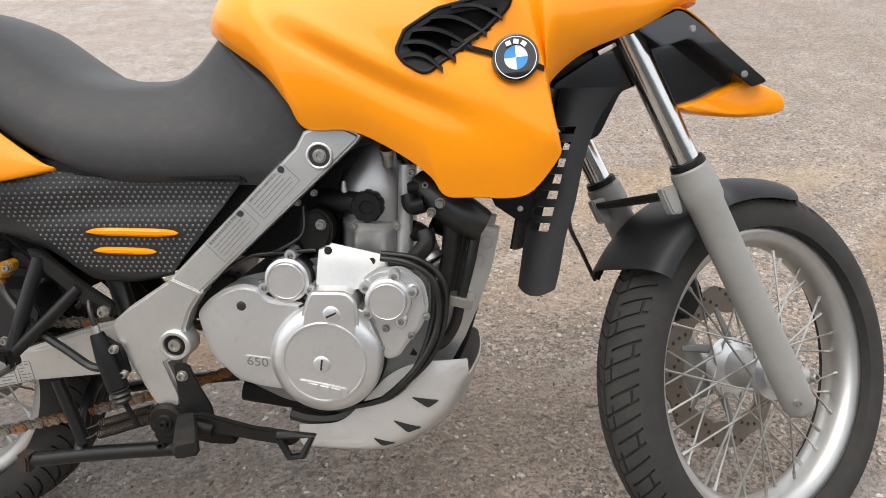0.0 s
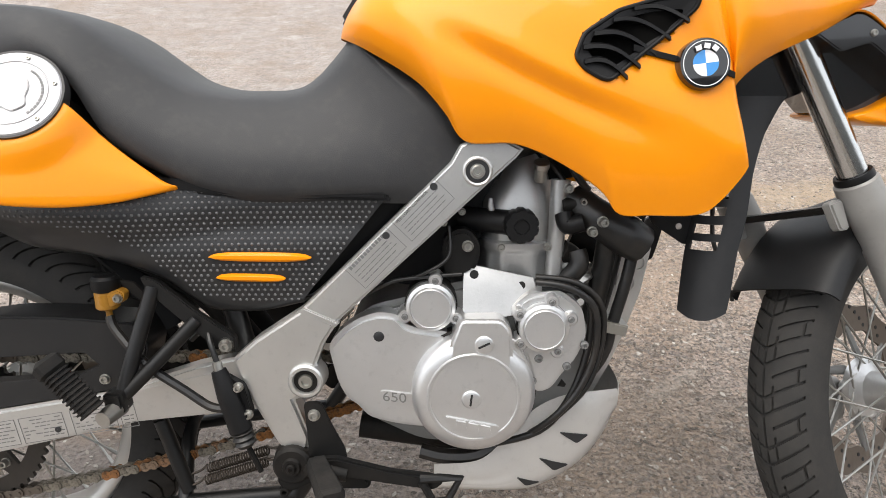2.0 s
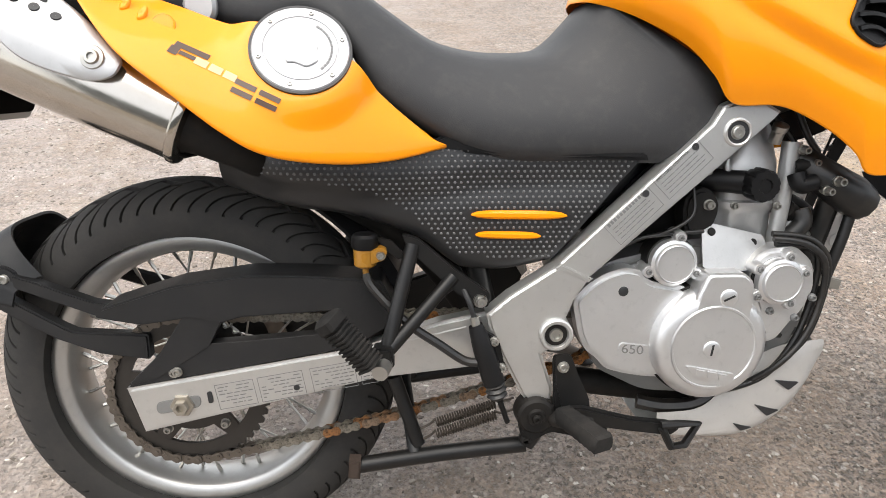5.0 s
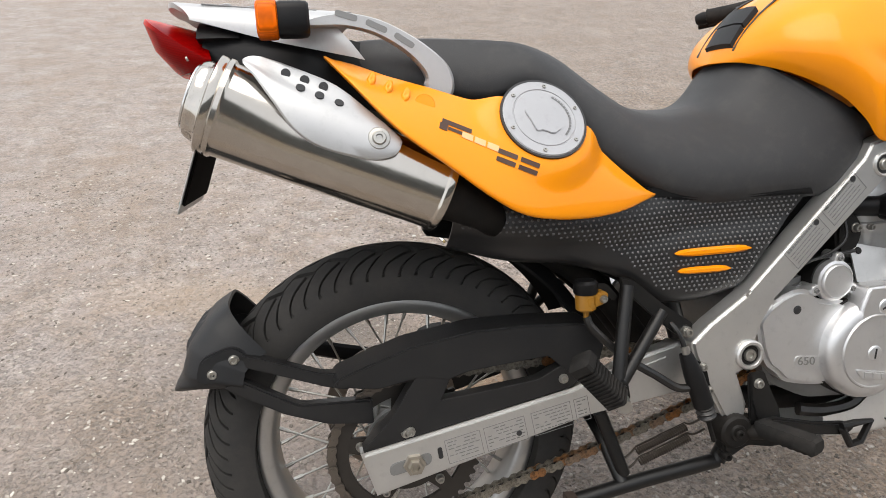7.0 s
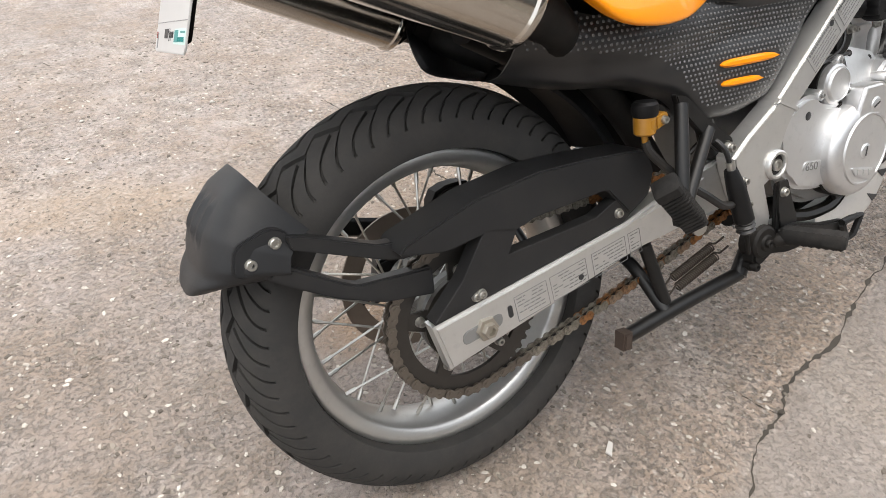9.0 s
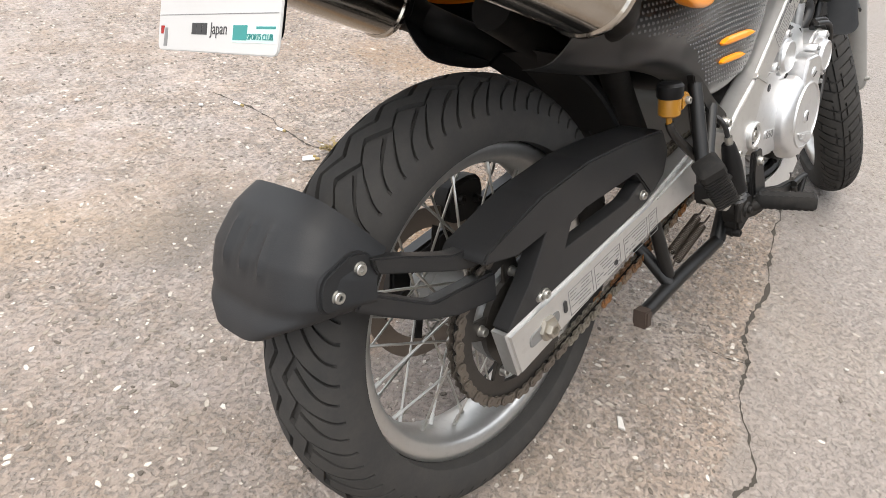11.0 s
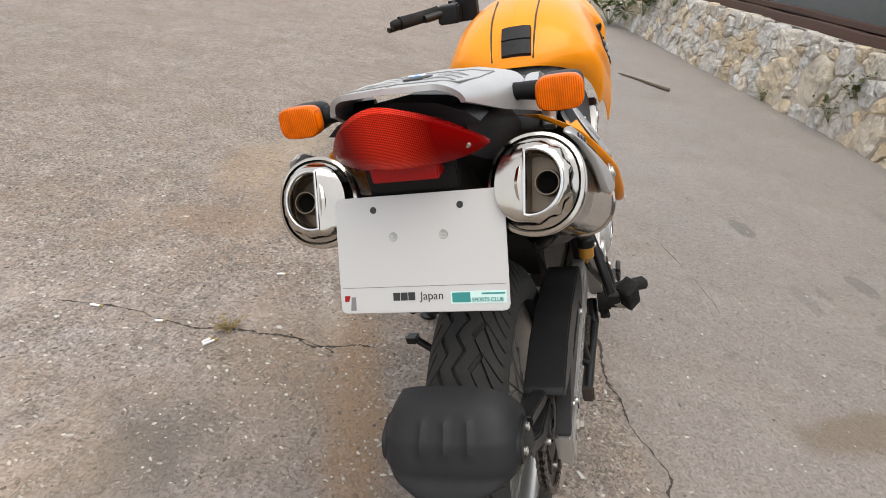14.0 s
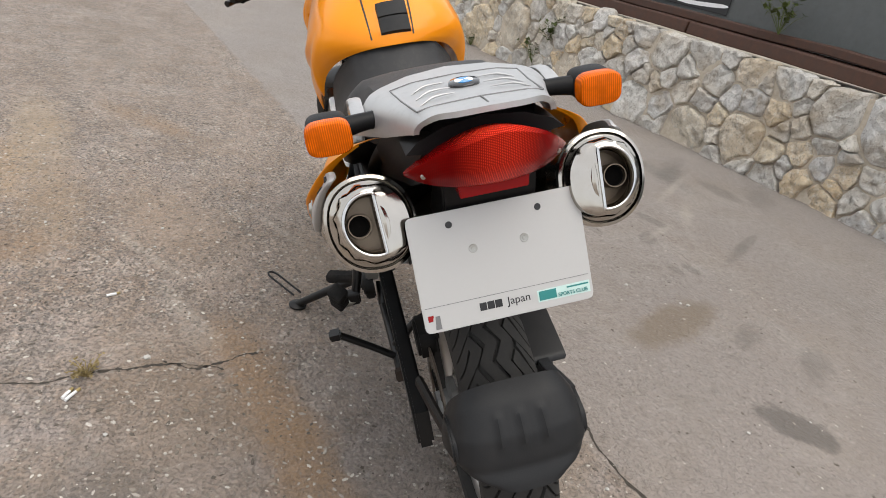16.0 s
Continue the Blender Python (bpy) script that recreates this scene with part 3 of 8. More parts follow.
# ---- ground ----
bm = B()
_xs = [-400, -60, -12, -4, -2, -1, 0, 1, 2, 4, 8, 16, 60, 400]
_g = [[bm.verts.new((x, y, 0)) for y in _xs] for x in _xs]
for i in range(len(_xs) - 1):
    for j in range(len(_xs) - 1):
        bm.faces.new((_g[i][j], _g[i + 1][j], _g[i + 1][j + 1], _g[i][j + 1]))
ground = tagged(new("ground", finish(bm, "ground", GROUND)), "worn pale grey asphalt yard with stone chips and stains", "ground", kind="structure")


def crack_line(pts, width, name, label):
    """A broken seam with ragged edges."""
    rnd = random.Random(len(pts) * 7 + int(width * 1e5))
    line = rounded([(x, y, 0) for x, y in pts], 14)
    bm, last = B(), None
    for i, p in enumerate(line):
        t = (line[min(i + 1, len(line) - 1)] - line[max(i - 1, 0)]).normalized()
        n = Vector((-t.y, t.x, 0))
        w = width * (0.15 + rnd.random() ** 2 * 1.6)
        off = n * (0.011 * noise.noise(p * 16) + 0.005 * noise.noise(p * 70))
        pair = [bm.verts.new(p + off + n * w + Vector((0, 0, 0.0008))), bm.verts.new(p + off - n * w + Vector((0, 0, 0.0008)))]
        if last:
            bm.faces.new((last[0], last[1], pair[1], pair[0]))
        last = pair
    return tagged(new(name, finish(bm, name, CRACK)), label, "crack", kind="structure")


crack_line([(1.5, -0.06), (1.137, -0.152), (0.893, -0.235), (0.72, -0.262), (0.585, -0.316), (0.46, -0.366), (0.36, -0.432), (0.26, -0.439), (0.07, -0.464), (-0.2, -0.56)], 0.0043, "crack", "dark ragged crack along the edge of the slab")
crack_line([(0.33, 1.32), (0.379, 1.116), (0.377, 0.948), (0.424, 0.80), (0.45, 0.70), (0.465, 0.62), (0.446, 0.504)], 0.0040, "crack", "thin dark crack in the asphalt")
crack_line([(0.56, -0.21), (0.58, -0.29), (0.60, -0.32)], 0.0016, "crack", "thin dark crack in the asphalt")
crack_line([(0.475, 0.655), (0.448, 0.562), (0.505, 0.47), (0.517, 0.407)], 0.0035, "crack", "dark ragged crack in the asphalt")
crack_line([(2.9, -0.2), (2.2, -0.35), (1.5, -0.62), (1.2, -0.7)], 0.0012, "crack", "thin dark crack in the asphalt")

# crushed stone chips bedded in the asphalt and loose grit, too small to count
_r = random.Random(5)
_vs, _fs = [], []
for _ in range(34000):
    x, y = _r.uniform(-1.3, 2.6), _r.uniform(-1.7, 2.2)
    if y - 0.2924 * x + 0.484 < 0 and _r.random() < 0.86:
        continue
    s = 0.0013 + 0.0032 * _r.random() ** 2.5
    turn, lean = _r.uniform(0, 6.3), _r.uniform(-0.5, 0.5)
    c, q = math.cos(turn), math.sin(turn)
    lng = _r.uniform(1.1, 2.0)
    n0 = len(_vs)
    for a in (0, 1.3, 2.5, 3.8, 5.1):
        u, v = s * lng * _r.uniform(0.7, 1.2) * math.cos(a), s * _r.uniform(0.6, 1.2) * math.sin(a)
        _vs.append((x + u * c - v * q, y + u * q + v * c, s * (0.30 + lean * 0.4 * math.cos(a))))
    for i in range(5):
        px_, py_, _ = _vs[n0 + i]
        _vs.append((x + (px_ - x) * 1.35, y + (py_ - y) * 1.35, -0.0005))
    _fs.append(tuple(range(n0, n0 + 5)))
    _fs += [(n0 + i, n0 + 5 + i, n0 + 5 + (i + 1) % 5, n0 + (i + 1) % 5) for i in range(5)]
_me = bpy.data.meshes.new("loose_grit")
_me.from_pydata(_vs, [], _fs)
_me.materials.append(GRIT)
tagged(new("loose_grit", _me), "pale and dark stone grit bedded in the asphalt", "grit", kind="stuff")

# ---- stone wall along the yard ----
WALL_A, WALL_D = Vector((0.30, -3.45, 0)), Vector((0.9612, 0.2757, 0))
WALL_N = Vector((-WALL_D.y, WALL_D.x, 0))
WALL_LEN, WALL_H = 12.4, 0.72


def wall_at(u, v, w):
    """u along the wall, v up, w out towards the yard; the face leans back a little."""
    return WALL_A + WALL_D * u + Vector((0, 0, v)) + WALL_N * (w - 0.10 * v)


bm = B()
for ring in ([wall_at(u, v, w) for u, v, w in ((-6, -0.05, 0.004), (-6, WALL_H - 0.02, 0.004), (-6, WALL_H - 0.02, -0.7), (-6, -0.05, -0.7))],
             [wall_at(u, v, w) for u, v, w in ((22, -0.05, 0.004), (22, WALL_H - 0.02, 0.004), (22, WALL_H - 0.02, -0.7), (22, -0.05, -0.7))]):
    ring
    if ring[0].x < 0:
        _first = ring
loft(bm, [_first, ring])
wall = tagged(new("wall_south", finish(bm, "wall_south", MORTAR)), "low retaining wall of rough pale stones set in mortar", "stone wall", kind="structure")


def stone_cells():
    """Outlines of stones that fill the wall's face: each the part of the face nearest to its own seed."""
    rnd = random.Random(11)
    seeds = []
    sizes = []
    tries = 0
    while tries < 5000:
        tries += 1
        r = rnd.choice((0.075, 0.09, 0.11, 0.13, 0.17, 0.21, 0.25)) if tries < 1500 else rnd.uniform(0.05, 0.08)
        a, b = rnd.uniform(-0.3, WALL_LEN), rnd.uniform(0.02, WALL_H - 0.02)
        if all((a - c) ** 2 + ((b - d) * 1.25) ** 2 > (0.92 * (r + q)) ** 2 for (c, d), q in zip(seeds, sizes)):
            seeds.append((a, b))
            sizes.append(r)
    cells = []
    for i, (a, b) in enumerate(seeds):
        poly = [(a - 0.4, -0.03), (a + 0.4, -0.03), (a + 0.4, WALL_H + rnd.uniform(-0.01, 0.05)), (a - 0.4, WALL_H + rnd.uniform(-0.01, 0.05))]
        for j, (c, d) in enumerate(seeds):
            if i == j or abs(c - a) > 0.8:
                continue
            nx, ny = c - a, d - b
            k = 0.5 + (sizes[i] ** 2 - sizes[j] ** 2) / (2 * (nx * nx + ny * ny))
            mx, my = a + nx * k, b + ny * k
            out = []
            for k in range(len(poly)):
                p, q = poly[k], poly[(k + 1) % len(poly)]
                fp, fq = (p[0] - mx) * nx + (p[1] - my) * ny, (q[0] - mx) * nx + (q[1] - my) * ny
                if fp <= 0:
                    out.append(p)
                if fp * fq < 0:
                    t = fp / (fp - fq)
                    out.append((p[0] + t * (q[0] - p[0]), p[1] + t * (q[1] - p[1])))
            poly = out
            if len(poly) < 3:
                break
        if len(poly) >= 3:
            cells.append((a, b, poly))
    cells.sort(key=lambda c: c[0])
    return cells


for a, b, poly in stone_cells():
    rnd = random.Random(int(a * 1000) + int(b * 77))
    ca, cb = sum(p[0] for p in poly) / len(poly), sum(p[1] for p in poly) / len(poly)
    ring = []
    n = 22
    edge = chamfer(poly, 0.009, 2)
    per = [0.0]
    for p, q in zip(edge, edge[1:] + edge[:1]):
        per.append(per[-1] + math.hypot(q[0] - p[0], q[1] - p[1]))
    for k in range(n):
        s = per[-1] * k / n
        i = max(j for j in range(len(edge)) if per[j] <= s)
        p, q = edge[i], edge[(i + 1) % len(edge)]
        t = (s - per[i]) / max(1e-6, per[i + 1] - per[i])
        ring.append((p[0] + t * (q[0] - p[0]), p[1] + t * (q[1] - p[1])))
    depth = rnd.uniform(0.012, 0.045)
    tilt_u, tilt_v = rnd.uniform(-0.18, 0.18), rnd.uniform(-0.15, 0.25)
    bm = B()
    rings = []
    lump = rnd.uniform(0.008, 0.020)
    for f, w in ((0.95, -0.07), (0.945, 0.0), (0.90, 0.55), (0.82, 0.9), (0.70, 1.0), (0.55, 1.0), (0.35, 1.0), (0.15, 1.0)):
        row = []
        for p, q in ring:
            uu, vv = ca + (p - ca) * f, cb + (q - cb) * f
            uu += 0.016 * noise.noise((p * 21, q * 21, a))
            vv += 0.016 * noise.noise((p * 21, q * 21, a + 7))
            ww = w * depth if w > 0 else w
            if w > 0.3:
                ww += (uu - ca) * tilt_u + (vv - cb) * tilt_v + lump * abs(noise.noise((uu * 9, vv * 9, a * 3))) * 2.2 + 0.016 * noise.noise((uu * 24, vv * 24, b * 5))
            row.append(wall_at(uu, max(vv, -0.03), ww))
        rings.append(row)
    loft(bm, rings)
    part("stone", bm, STONE, wall, angle=13)

# timber on top of the wall, and the sheet behind it
for v0, w0, v1, w1, u0, u1 in ((0.74, -0.28, 0.83, -0.12, -5, 3.6), (0.74, -0.28, 0.83, -0.12, 3.62, 12.5), (0.84, -0.42, 0.90, -0.26, -5, 5.2), (0.84, -0.42, 0.90, -0.26, 5.22, 12.5), (0.74, -0.46, 0.83, -0.30, -5, 12.5)):
    bm = B()
    rings = []
    for u in np.linspace(u0, u1, 24):
        j = 0.012 * noise.noise((u * 1.7, v0 * 9, 0))
        rings.append([wall_at(u, v + j, w) for v, w in ((v0, w0), (v0, w1), (v1, w1), (v1, w0))])
    loft(bm, rings)
    bmesh.ops.bevel(bm, geom=bm.edges, offset=0.006, segments=1, affect="EDGES")
    tagged(new("timber", finish(bm, "timber", TIMBER, 20)), "weathered red-brown timber lying on top of the stone wall", "timber", "timbers on the wall")
bm = B()
rows = []
for u in np.linspace(-5, 13, 120):
    row = []
    for v in np.linspace(0, 1, 16):
        z = 0.78 + 1.5 * v
        w = -0.55 + 0.035 * math.sin(u * 2.1 + 3 * v) * (1 - v) + 0.03 * noise.noise((u * 1.4, v * 3, 2.0))
        row.append(wall_at(u, z, w + 0.10 * z))
    rows.append([bm.verts.new(p) for p in row])
for a, b in zip(rows, rows[1:]):
    for i in range(15):
        bm.faces.new((a[i], a[i + 1], b[i + 1], b[i]))
bmesh.ops.solidify(bm, geom=bm.faces, thickness=0.004)
tarp = tagged(new("tarpaulin_screen", finish(bm, "tarpaulin_screen", TARP)), "hanging grey tarpaulin screen with soft creases behind the wall", "tarpaulin")
part("hem", tube(B(), [wall_at(u, 0.80, -0.545 + 0.035 * math.sin(u * 2.1) + 0.080) for u in np.linspace(-5, 13, 90)], 0.011, 6, 1), TARP, tarp, "thick rolled hem")
for k in range(12):
    u = -4.5 + 1.5 * k
    part("eyelet", lathe(B(), [(0.009, 0.0), (0.010, 0.003), (0.016, 0.003), (0.017, 0.0)], wall_at(u, 0.865, -0.535 + 0.035 * math.sin(u * 2.1 + 0.17) + 0.0865), WALL_N, 14), BOLT, tarp, "steel eyelet")
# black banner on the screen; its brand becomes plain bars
banner = tagged(new("banner"), "black banner with a white emblem tied to the tarpaulin", "banner")
bm = B()
def on_sheet(a, b, c):
    return wall_at(3.95 + a, 0.92 + b, -0.505 + c + 0.10 * (0.92 + b))
slab(bm, [(-0.42, 0.0), (0.42, 0.0), (0.42, 0.5), (-0.42, 0.5)], 0.0, 0.006, 0.002, on_sheet)
part("sheet", bm, INK, banner)
for k in range(5):
    bm = B()
    slab(bm, [(-0.30 + k * 0.125, 0.10), (-0.20 + k * 0.125, 0.10), (-0.19 + k * 0.125, 0.20), (-0.29 + k * 0.125, 0.20)], 0.006, 0.009, 0, on_sheet)
    part("bar", bm, WHITE, banner, "plain white bar")
bm = B()
slab(bm, curvy([(-0.38, 0.05), (0.0, 0.02), (0.38, 0.05), (0.36, 0.075), (0.0, 0.05), (-0.36, 0.075)], 3), 0.006, 0.009, 0, on_sheet)
part("underline", bm, WHITE, banner, "plain white bar")


def weed(place, n, size, seed, mat=None, label="", spread=1.0):
    rnd = random.Random(seed)
    ob = tagged(new("weed"), label or "small green weed growing from the stones", "weed")
    ob.location = place
    bm, bl = B(), B()
    for k in range(n):
        a, lean = rnd.uniform(0, 6.28), rnd.uniform(0.1, 0.9) * spread
        h = size * rnd.uniform(0.5, 1.0)
        tip = Vector((math.cos(a) * lean * h, math.sin(a) * lean * h, h * (1 - 0.3 * lean)))
        midp = tip * 0.55 + Vector((0, 0, h * 0.14))
        tube(bm, [(0, 0, -0.004), midp, tip], [0.0016, 0.0008], 5, 3)
        for q in range(4):
            t = rnd.uniform(0.35, 1.0)
            c = midp.lerp(tip, t) if t > 0.5 else midp * t * 2
            d = Vector((rnd.uniform(-1, 1), rnd.uniform(-1, 1), rnd.uniform(-0.3, 0.8))).normalized() * size * rnd.uniform(0.12, 0.25)
            s = d.cross(Vector((0, 0, 1))).normalized() * d.length * 0.3
            v = [bl.verts.new(p) for p in (c, c + d * 0.5 + s, c + d, c + d * 0.5 - s)]
            bl.faces.new(v)
    bmesh.ops.solidify(bl, geom=bl.faces, thickness=0.0006)
    part("stems", bm, mat or LEAF, ob)
    part("leaves", bl, mat or LEAF, ob)
    return ob


weed(wall_at(5.0, 0.30, 0.0), 26, 0.30, 1)
weed(wall_at(5.15, 0.10, 0.02), 14, 0.25, 2)
weed(wall_at(2.9, 0.90, -0.22), 22, 0.28, 3, label="small green weed growing behind the timber")
weed(wall_at(6.3, 0.0, 0.03), 14, 0.18, 4)
weed(wall_at(9.6, 0.55, 0.05), 40, 0.5, 6, label="leafy weeds hanging over the far end of the wall")
weed(wall_at(10.6, 0.3, 0.1), 40, 0.6, 7, label="leafy weeds hanging over the far end of the wall")
weed(wall_at(11.6, 0.0, 0.3), 50, 0.7, 8, label="bushy weeds at the end of the wall", spread=1.4)
weed((0.413, 0.816, 0.0), 22, 0.05, 9, DRYGRASS, "tuft of dry grass in a crack of the asphalt", 1.6)

# things lying on the ground
for x, y, turn, size in ((0.318, 0.838, -0.45, 1.0), (0.325, 0.846, -0.35, 0.8), (0.766, 0.848, -1.0, 0.8), (0.346, 1.222, -1.3, 0.8), (0.36, 1.018, -1.2, 0.6)):
    bm = tube(B(), [(0, 0, 0.0040), (0.020 * size, 0.0006, 0.0040), (0.034 * size, 0, 0.0038)], [0.0040, 0.0040, 0.0036], 8)
    butt = tagged(new("cigarette_end", finish(bm, "cigarette_end", WHITE)), "crushed white cigarette end lying on the asphalt", "litter", "cigarette ends")
    butt.matrix_world = pose(x, y, 0, 0, 0, math.degrees(turn))
    part("filter", tube(B(), [(0.034 * size, 0, 0.0039), (0.046 * size, 0.0003, 0.0038)], 0.0040, 8, 1), DRYGRASS, butt, "tan filter tip")
bm = B()
tube(bm, [(0, 0, 0.016), (0.20, 0.03, 0.018), (0.42, 0.02, 0.014), (0.66, 0.07, 0.014)], [0.018, 0.013, 0.008], 8)
tube(bm, [(0.08, 0.015, 0.014), (0.10, 0.06, 0.02)], [0.006, 0.003], 6)
stick = tagged(new("stick", finish(bm, "stick", simple("dead_wood", (0.10, 0.075, 0.05), 0.85, grain=70, spread=0.4, bump=0.5))), "bare dead stick lying on the asphalt", "stick")
stick.matrix_world = pose(5.82, -0.72, 0, 0, 0, 42)
_r = random.Random(21)
for k in range(26):
    x, y = _r.uniform(-0.6, 1.6), _r.choice((_r.uniform(0.5, 1.7), _r.uniform(-1.3, -0.35)))
    bm = B()
    s = _r.uniform(0.004, 0.009)
    bmesh.ops.create_icosphere(bm, subdivisions=1, radius=s)
    for v in bm.verts:
        v.co = Vector((v.co.x * _r.uniform(0.8, 1.4), v.co.y, v.co.z * 0.6)) * _r.uniform(0.8, 1.2) + Vector((0, 0, s * 0.5))
    p = tagged(new("pebble", finish(bm, "pebble", CHIPS, 20)), "small pale stone chip lying on the asphalt", "pebble", "stone chips")
    p.matrix_world = pose(x, y, 0, 0, 0, _r.uniform(0, 360))
bm = B()
slab(bm, [(0, 0), (0.028, 0.003), (0.03, 0.011), (0.004, 0.012)], 0.001, 0.006, 0.001, lambda a, b, c: (a, b, c))
chip = tagged(new("pebble", finish(bm, "pebble", CHIPS)), "flat cream-coloured stone chip lying on the asphalt", "pebble", "stone chips")
chip.matrix_world = pose(0.245, -0.235, 0, 0, 0, 40)

# ---- the motorcycle ----
LEAN_LEFT = 18.2
BIKE = Matrix.Translation((0.0, -0.0983 - 0.012 * math.cos(radians(LEAN_LEFT)), -0.0022 + 0.012 * math.sin(radians(LEAN_LEFT)))) @ pose(0, 0, 0, -LEAN_LEFT)
bike = tagged(new("motorcycle"), "yellow dual-purpose motorcycle with black seat leaning on its side stand", "motorcycle")
bike.matrix_world = BIKE
HEAD = Matrix.Translation((1.274, 0, 0.641))
_ax = Vector((-0.4756, 0, 0.8797))
STEER = HEAD @ Matrix.Rotation(radians(32), 4, _ax) @ HEAD.inverted()


def steered(bm):
    bm.transform(STEER)
    return bm


def tri(x):
    x = x % 1.0
    return 4 * abs(x - 0.5) - 1


def tyre_mesh(bm, centre, R, half, height, pitches, rows, cols, warp, groove, depth=0.006):
    """A tyre whose mesh lines run along its grooves. rows: places within one pitch, cols: places across (-1..1 is the tread).
    warp(pitch, across) shifts a point round and across; groove(row, pitch number, across) says whether it lies in a groove."""
    cx, cy, cz = centre
    rr = height * 0.64
    rc = R - rr
    full = radians(78)
    shoulder = [1.08, 1.16, 1.24, 1.32, 1.40, 1.60]
    across = [-a for a in shoulder[::-1]] + list(cols) + shoulder
    verts, faces = [], []
    m, n = len(across), pitches * len(rows)
    for p in range(pitches):
        for k, u in enumerate(rows):
            for a in across:
                du, da = warp(p + u, a) if abs(a) <= 1.0 else (warp(p + u, math.copysign(1.0, a))[0], 0.0)
                th = -2 * math.pi * (p + u + du) / pitches
                ph = (a + da) * full
                d = depth if abs(a) <= 1.0 and groove(k, p, a) else 0.0
                y, r = (half - d * 0.9) * math.sin(ph), rc + (rr - d) * math.cos(ph)
                if abs(a) > 1.5:
                    y, r = math.copysign(half * 0.62, a), rc + rr * math.cos(1.40 * full) - 0.001
                verts.append((cx + r * math.cos(th), cy + y, cz + r * math.sin(th)))
    for i in range(n):
        for j in range(m - 1):
            q = (i + 1) % n
            faces.append((i * m + j, i * m + j + 1, q * m + j + 1, q * m + j))
    me = bpy.data.meshes.new("tyre_form")
    me.from_pydata(verts, [], faces)
    bm.from_mesh(me)
    bpy.data.meshes.remove(me)
    return bm


def ramp01(x):
    return max(0.0, min(1.0, x))


# rear: three zigzag grooves along the crown, and two curved slashes a pitch out to each shoulder
REAR_ROWS = [0.0, 0.10, 0.17, 0.205, 0.215, 0.25, 0.285, 0.295, 0.33, 0.40, 0.50, 0.60, 0.67, 0.705, 0.715, 0.75, 0.785, 0.795, 0.83, 0.90]
REAR_HALF = [0.030, 0.038, 0.10, 0.17, 0.24, 0.262, 0.270, 0.330, 0.338, 0.40, 0.44, 0.47, 0.54, 0.62, 0.70, 0.78, 0.86, 0.92, 0.95, 1.0]
REAR_COLS = [-a for a in REAR_HALF[::-1]] + REAR_HALF


def rear_warp(u, s):
    a = abs(s)
    t = ramp01((a - 0.30) / 0.62)
    return (-1.05 * (1 - (1 - t) ** 1.7), 0.095 * tri(u + 0.12) * ramp01((0.66 - a) / 0.24))


def rear_groove(k, p, s):
    a = abs(s)
    if a <= 0.0305 or 0.269 <= a <= 0.331:
        return True
    if 4 <= k <= 6:
        return 0.335 <= a <= 0.86
    return 14 <= k <= 16 and 0.465 <= a <= 0.93


# front: shallow chevrons cut into blocks by short lengthwise grooves
FRONT_ROWS = [0.0, 0.21, 0.395, 0.408, 0.50, 0.592, 0.605, 0.79]
FRONT_HALF = [0.020, 0.028, 0.10, 0.165, 0.175, 0.210, 0.220, 0.30, 0.38, 0.46, 0.54, 0.60, 0.61, 0.645, 0.655, 0.72, 0.76, 0.77, 0.86, 0.94, 1.0]
FRONT_COLS = [-a for a in FRONT_HALF[::-1]] + FRONT_HALF


def front_warp(u, s):
    return (1.7 * abs(s), 0.0)


def front_groove(k, p, s):
    a = abs(s)
    if a <= 0.0205:
        return True
    q = p % 3
    if 3 <= k <= 5 and a <= 0.765:
        return not (q == 2 and a < 0.17)
    if 0.174 <= a <= 0.211:
        return q == 1 or (q == 0 and k >= 5)
    return 0.609 <= a <= 0.646 and ((q == 1 and k >= 5) or (q == 2 and k <= 5))


def rim_profile(R, half):
    right = [(R, -half + 0.003), (R + 0.001, -half - 0.001), (R - 0.003, -half - 0.003), (R - 0.010, -half - 0.0025), (R - 0.020, -half + 0.001), (R - 0.025, -half + 0.005), (R - 0.029, -half * 0.5), (R - 0.033, 0)]
    outer = [(R - 0.008, 0.010), (R - 0.008, -0.010)]
    return right + [(r, -y) for r, y in right[-2::-1]] + outer


def spoke_objects(wheel, centre, hub_r, hub_y, rim_r, rim_y, count, tilt, m=Matrix()):
    forms = {}
    for sign in (1, -1):
        for way in (1, -1):
            bm = B()
            a0 = tilt * way
            p0 = Vector((hub_r * math.cos(a0), hub_y * sign, hub_r * math.sin(a0)))
            p1 = Vector((rim_r, rim_y * sign, 0))
            tube(bm, [p0, p1], 0.0019, 6, 1)
            tube(bm, [p1 + (p0 - p1).normalized() * 0.016, p1], 0.0032, 6, 1)
            forms[sign, way] = finish(bm, "spoke", BOLT)
    for k in range(count):
        sign, way = (1, -1)[k % 2], (1, -1)[(k // 2) % 2]
        ob = new("spoke", forms[sign, way])
        ob.parent = wheel
        ob.matrix_local = m @ Matrix.Translation(centre) @ Matrix.Rotation(-2 * math.pi * (k + 0.25) / count, 4, "Y")


def ring_plate(bm, c, outer, inner, y0, y1, n):
    """A flat ring whose edges follow outer(k) and inner(k)."""
    cx, cz = c
    loops = []
    for f, y in ((outer, y0), (inner, y0), (inner, y1), (outer, y1)):
        loops.append([bm.verts.new((cx + f(k) * math.cos(2 * math.pi * k / n), y, cz + f(k) * math.sin(2 * math.pi * k / n))) for k in range(n)])
    for a, b in zip(loops, loops[1:] + loops[:1]):
        for i in range(n):
            j = (i + 1) % n
            bm.faces.new((a[i], a[j], b[j], b[i]))
    return bm


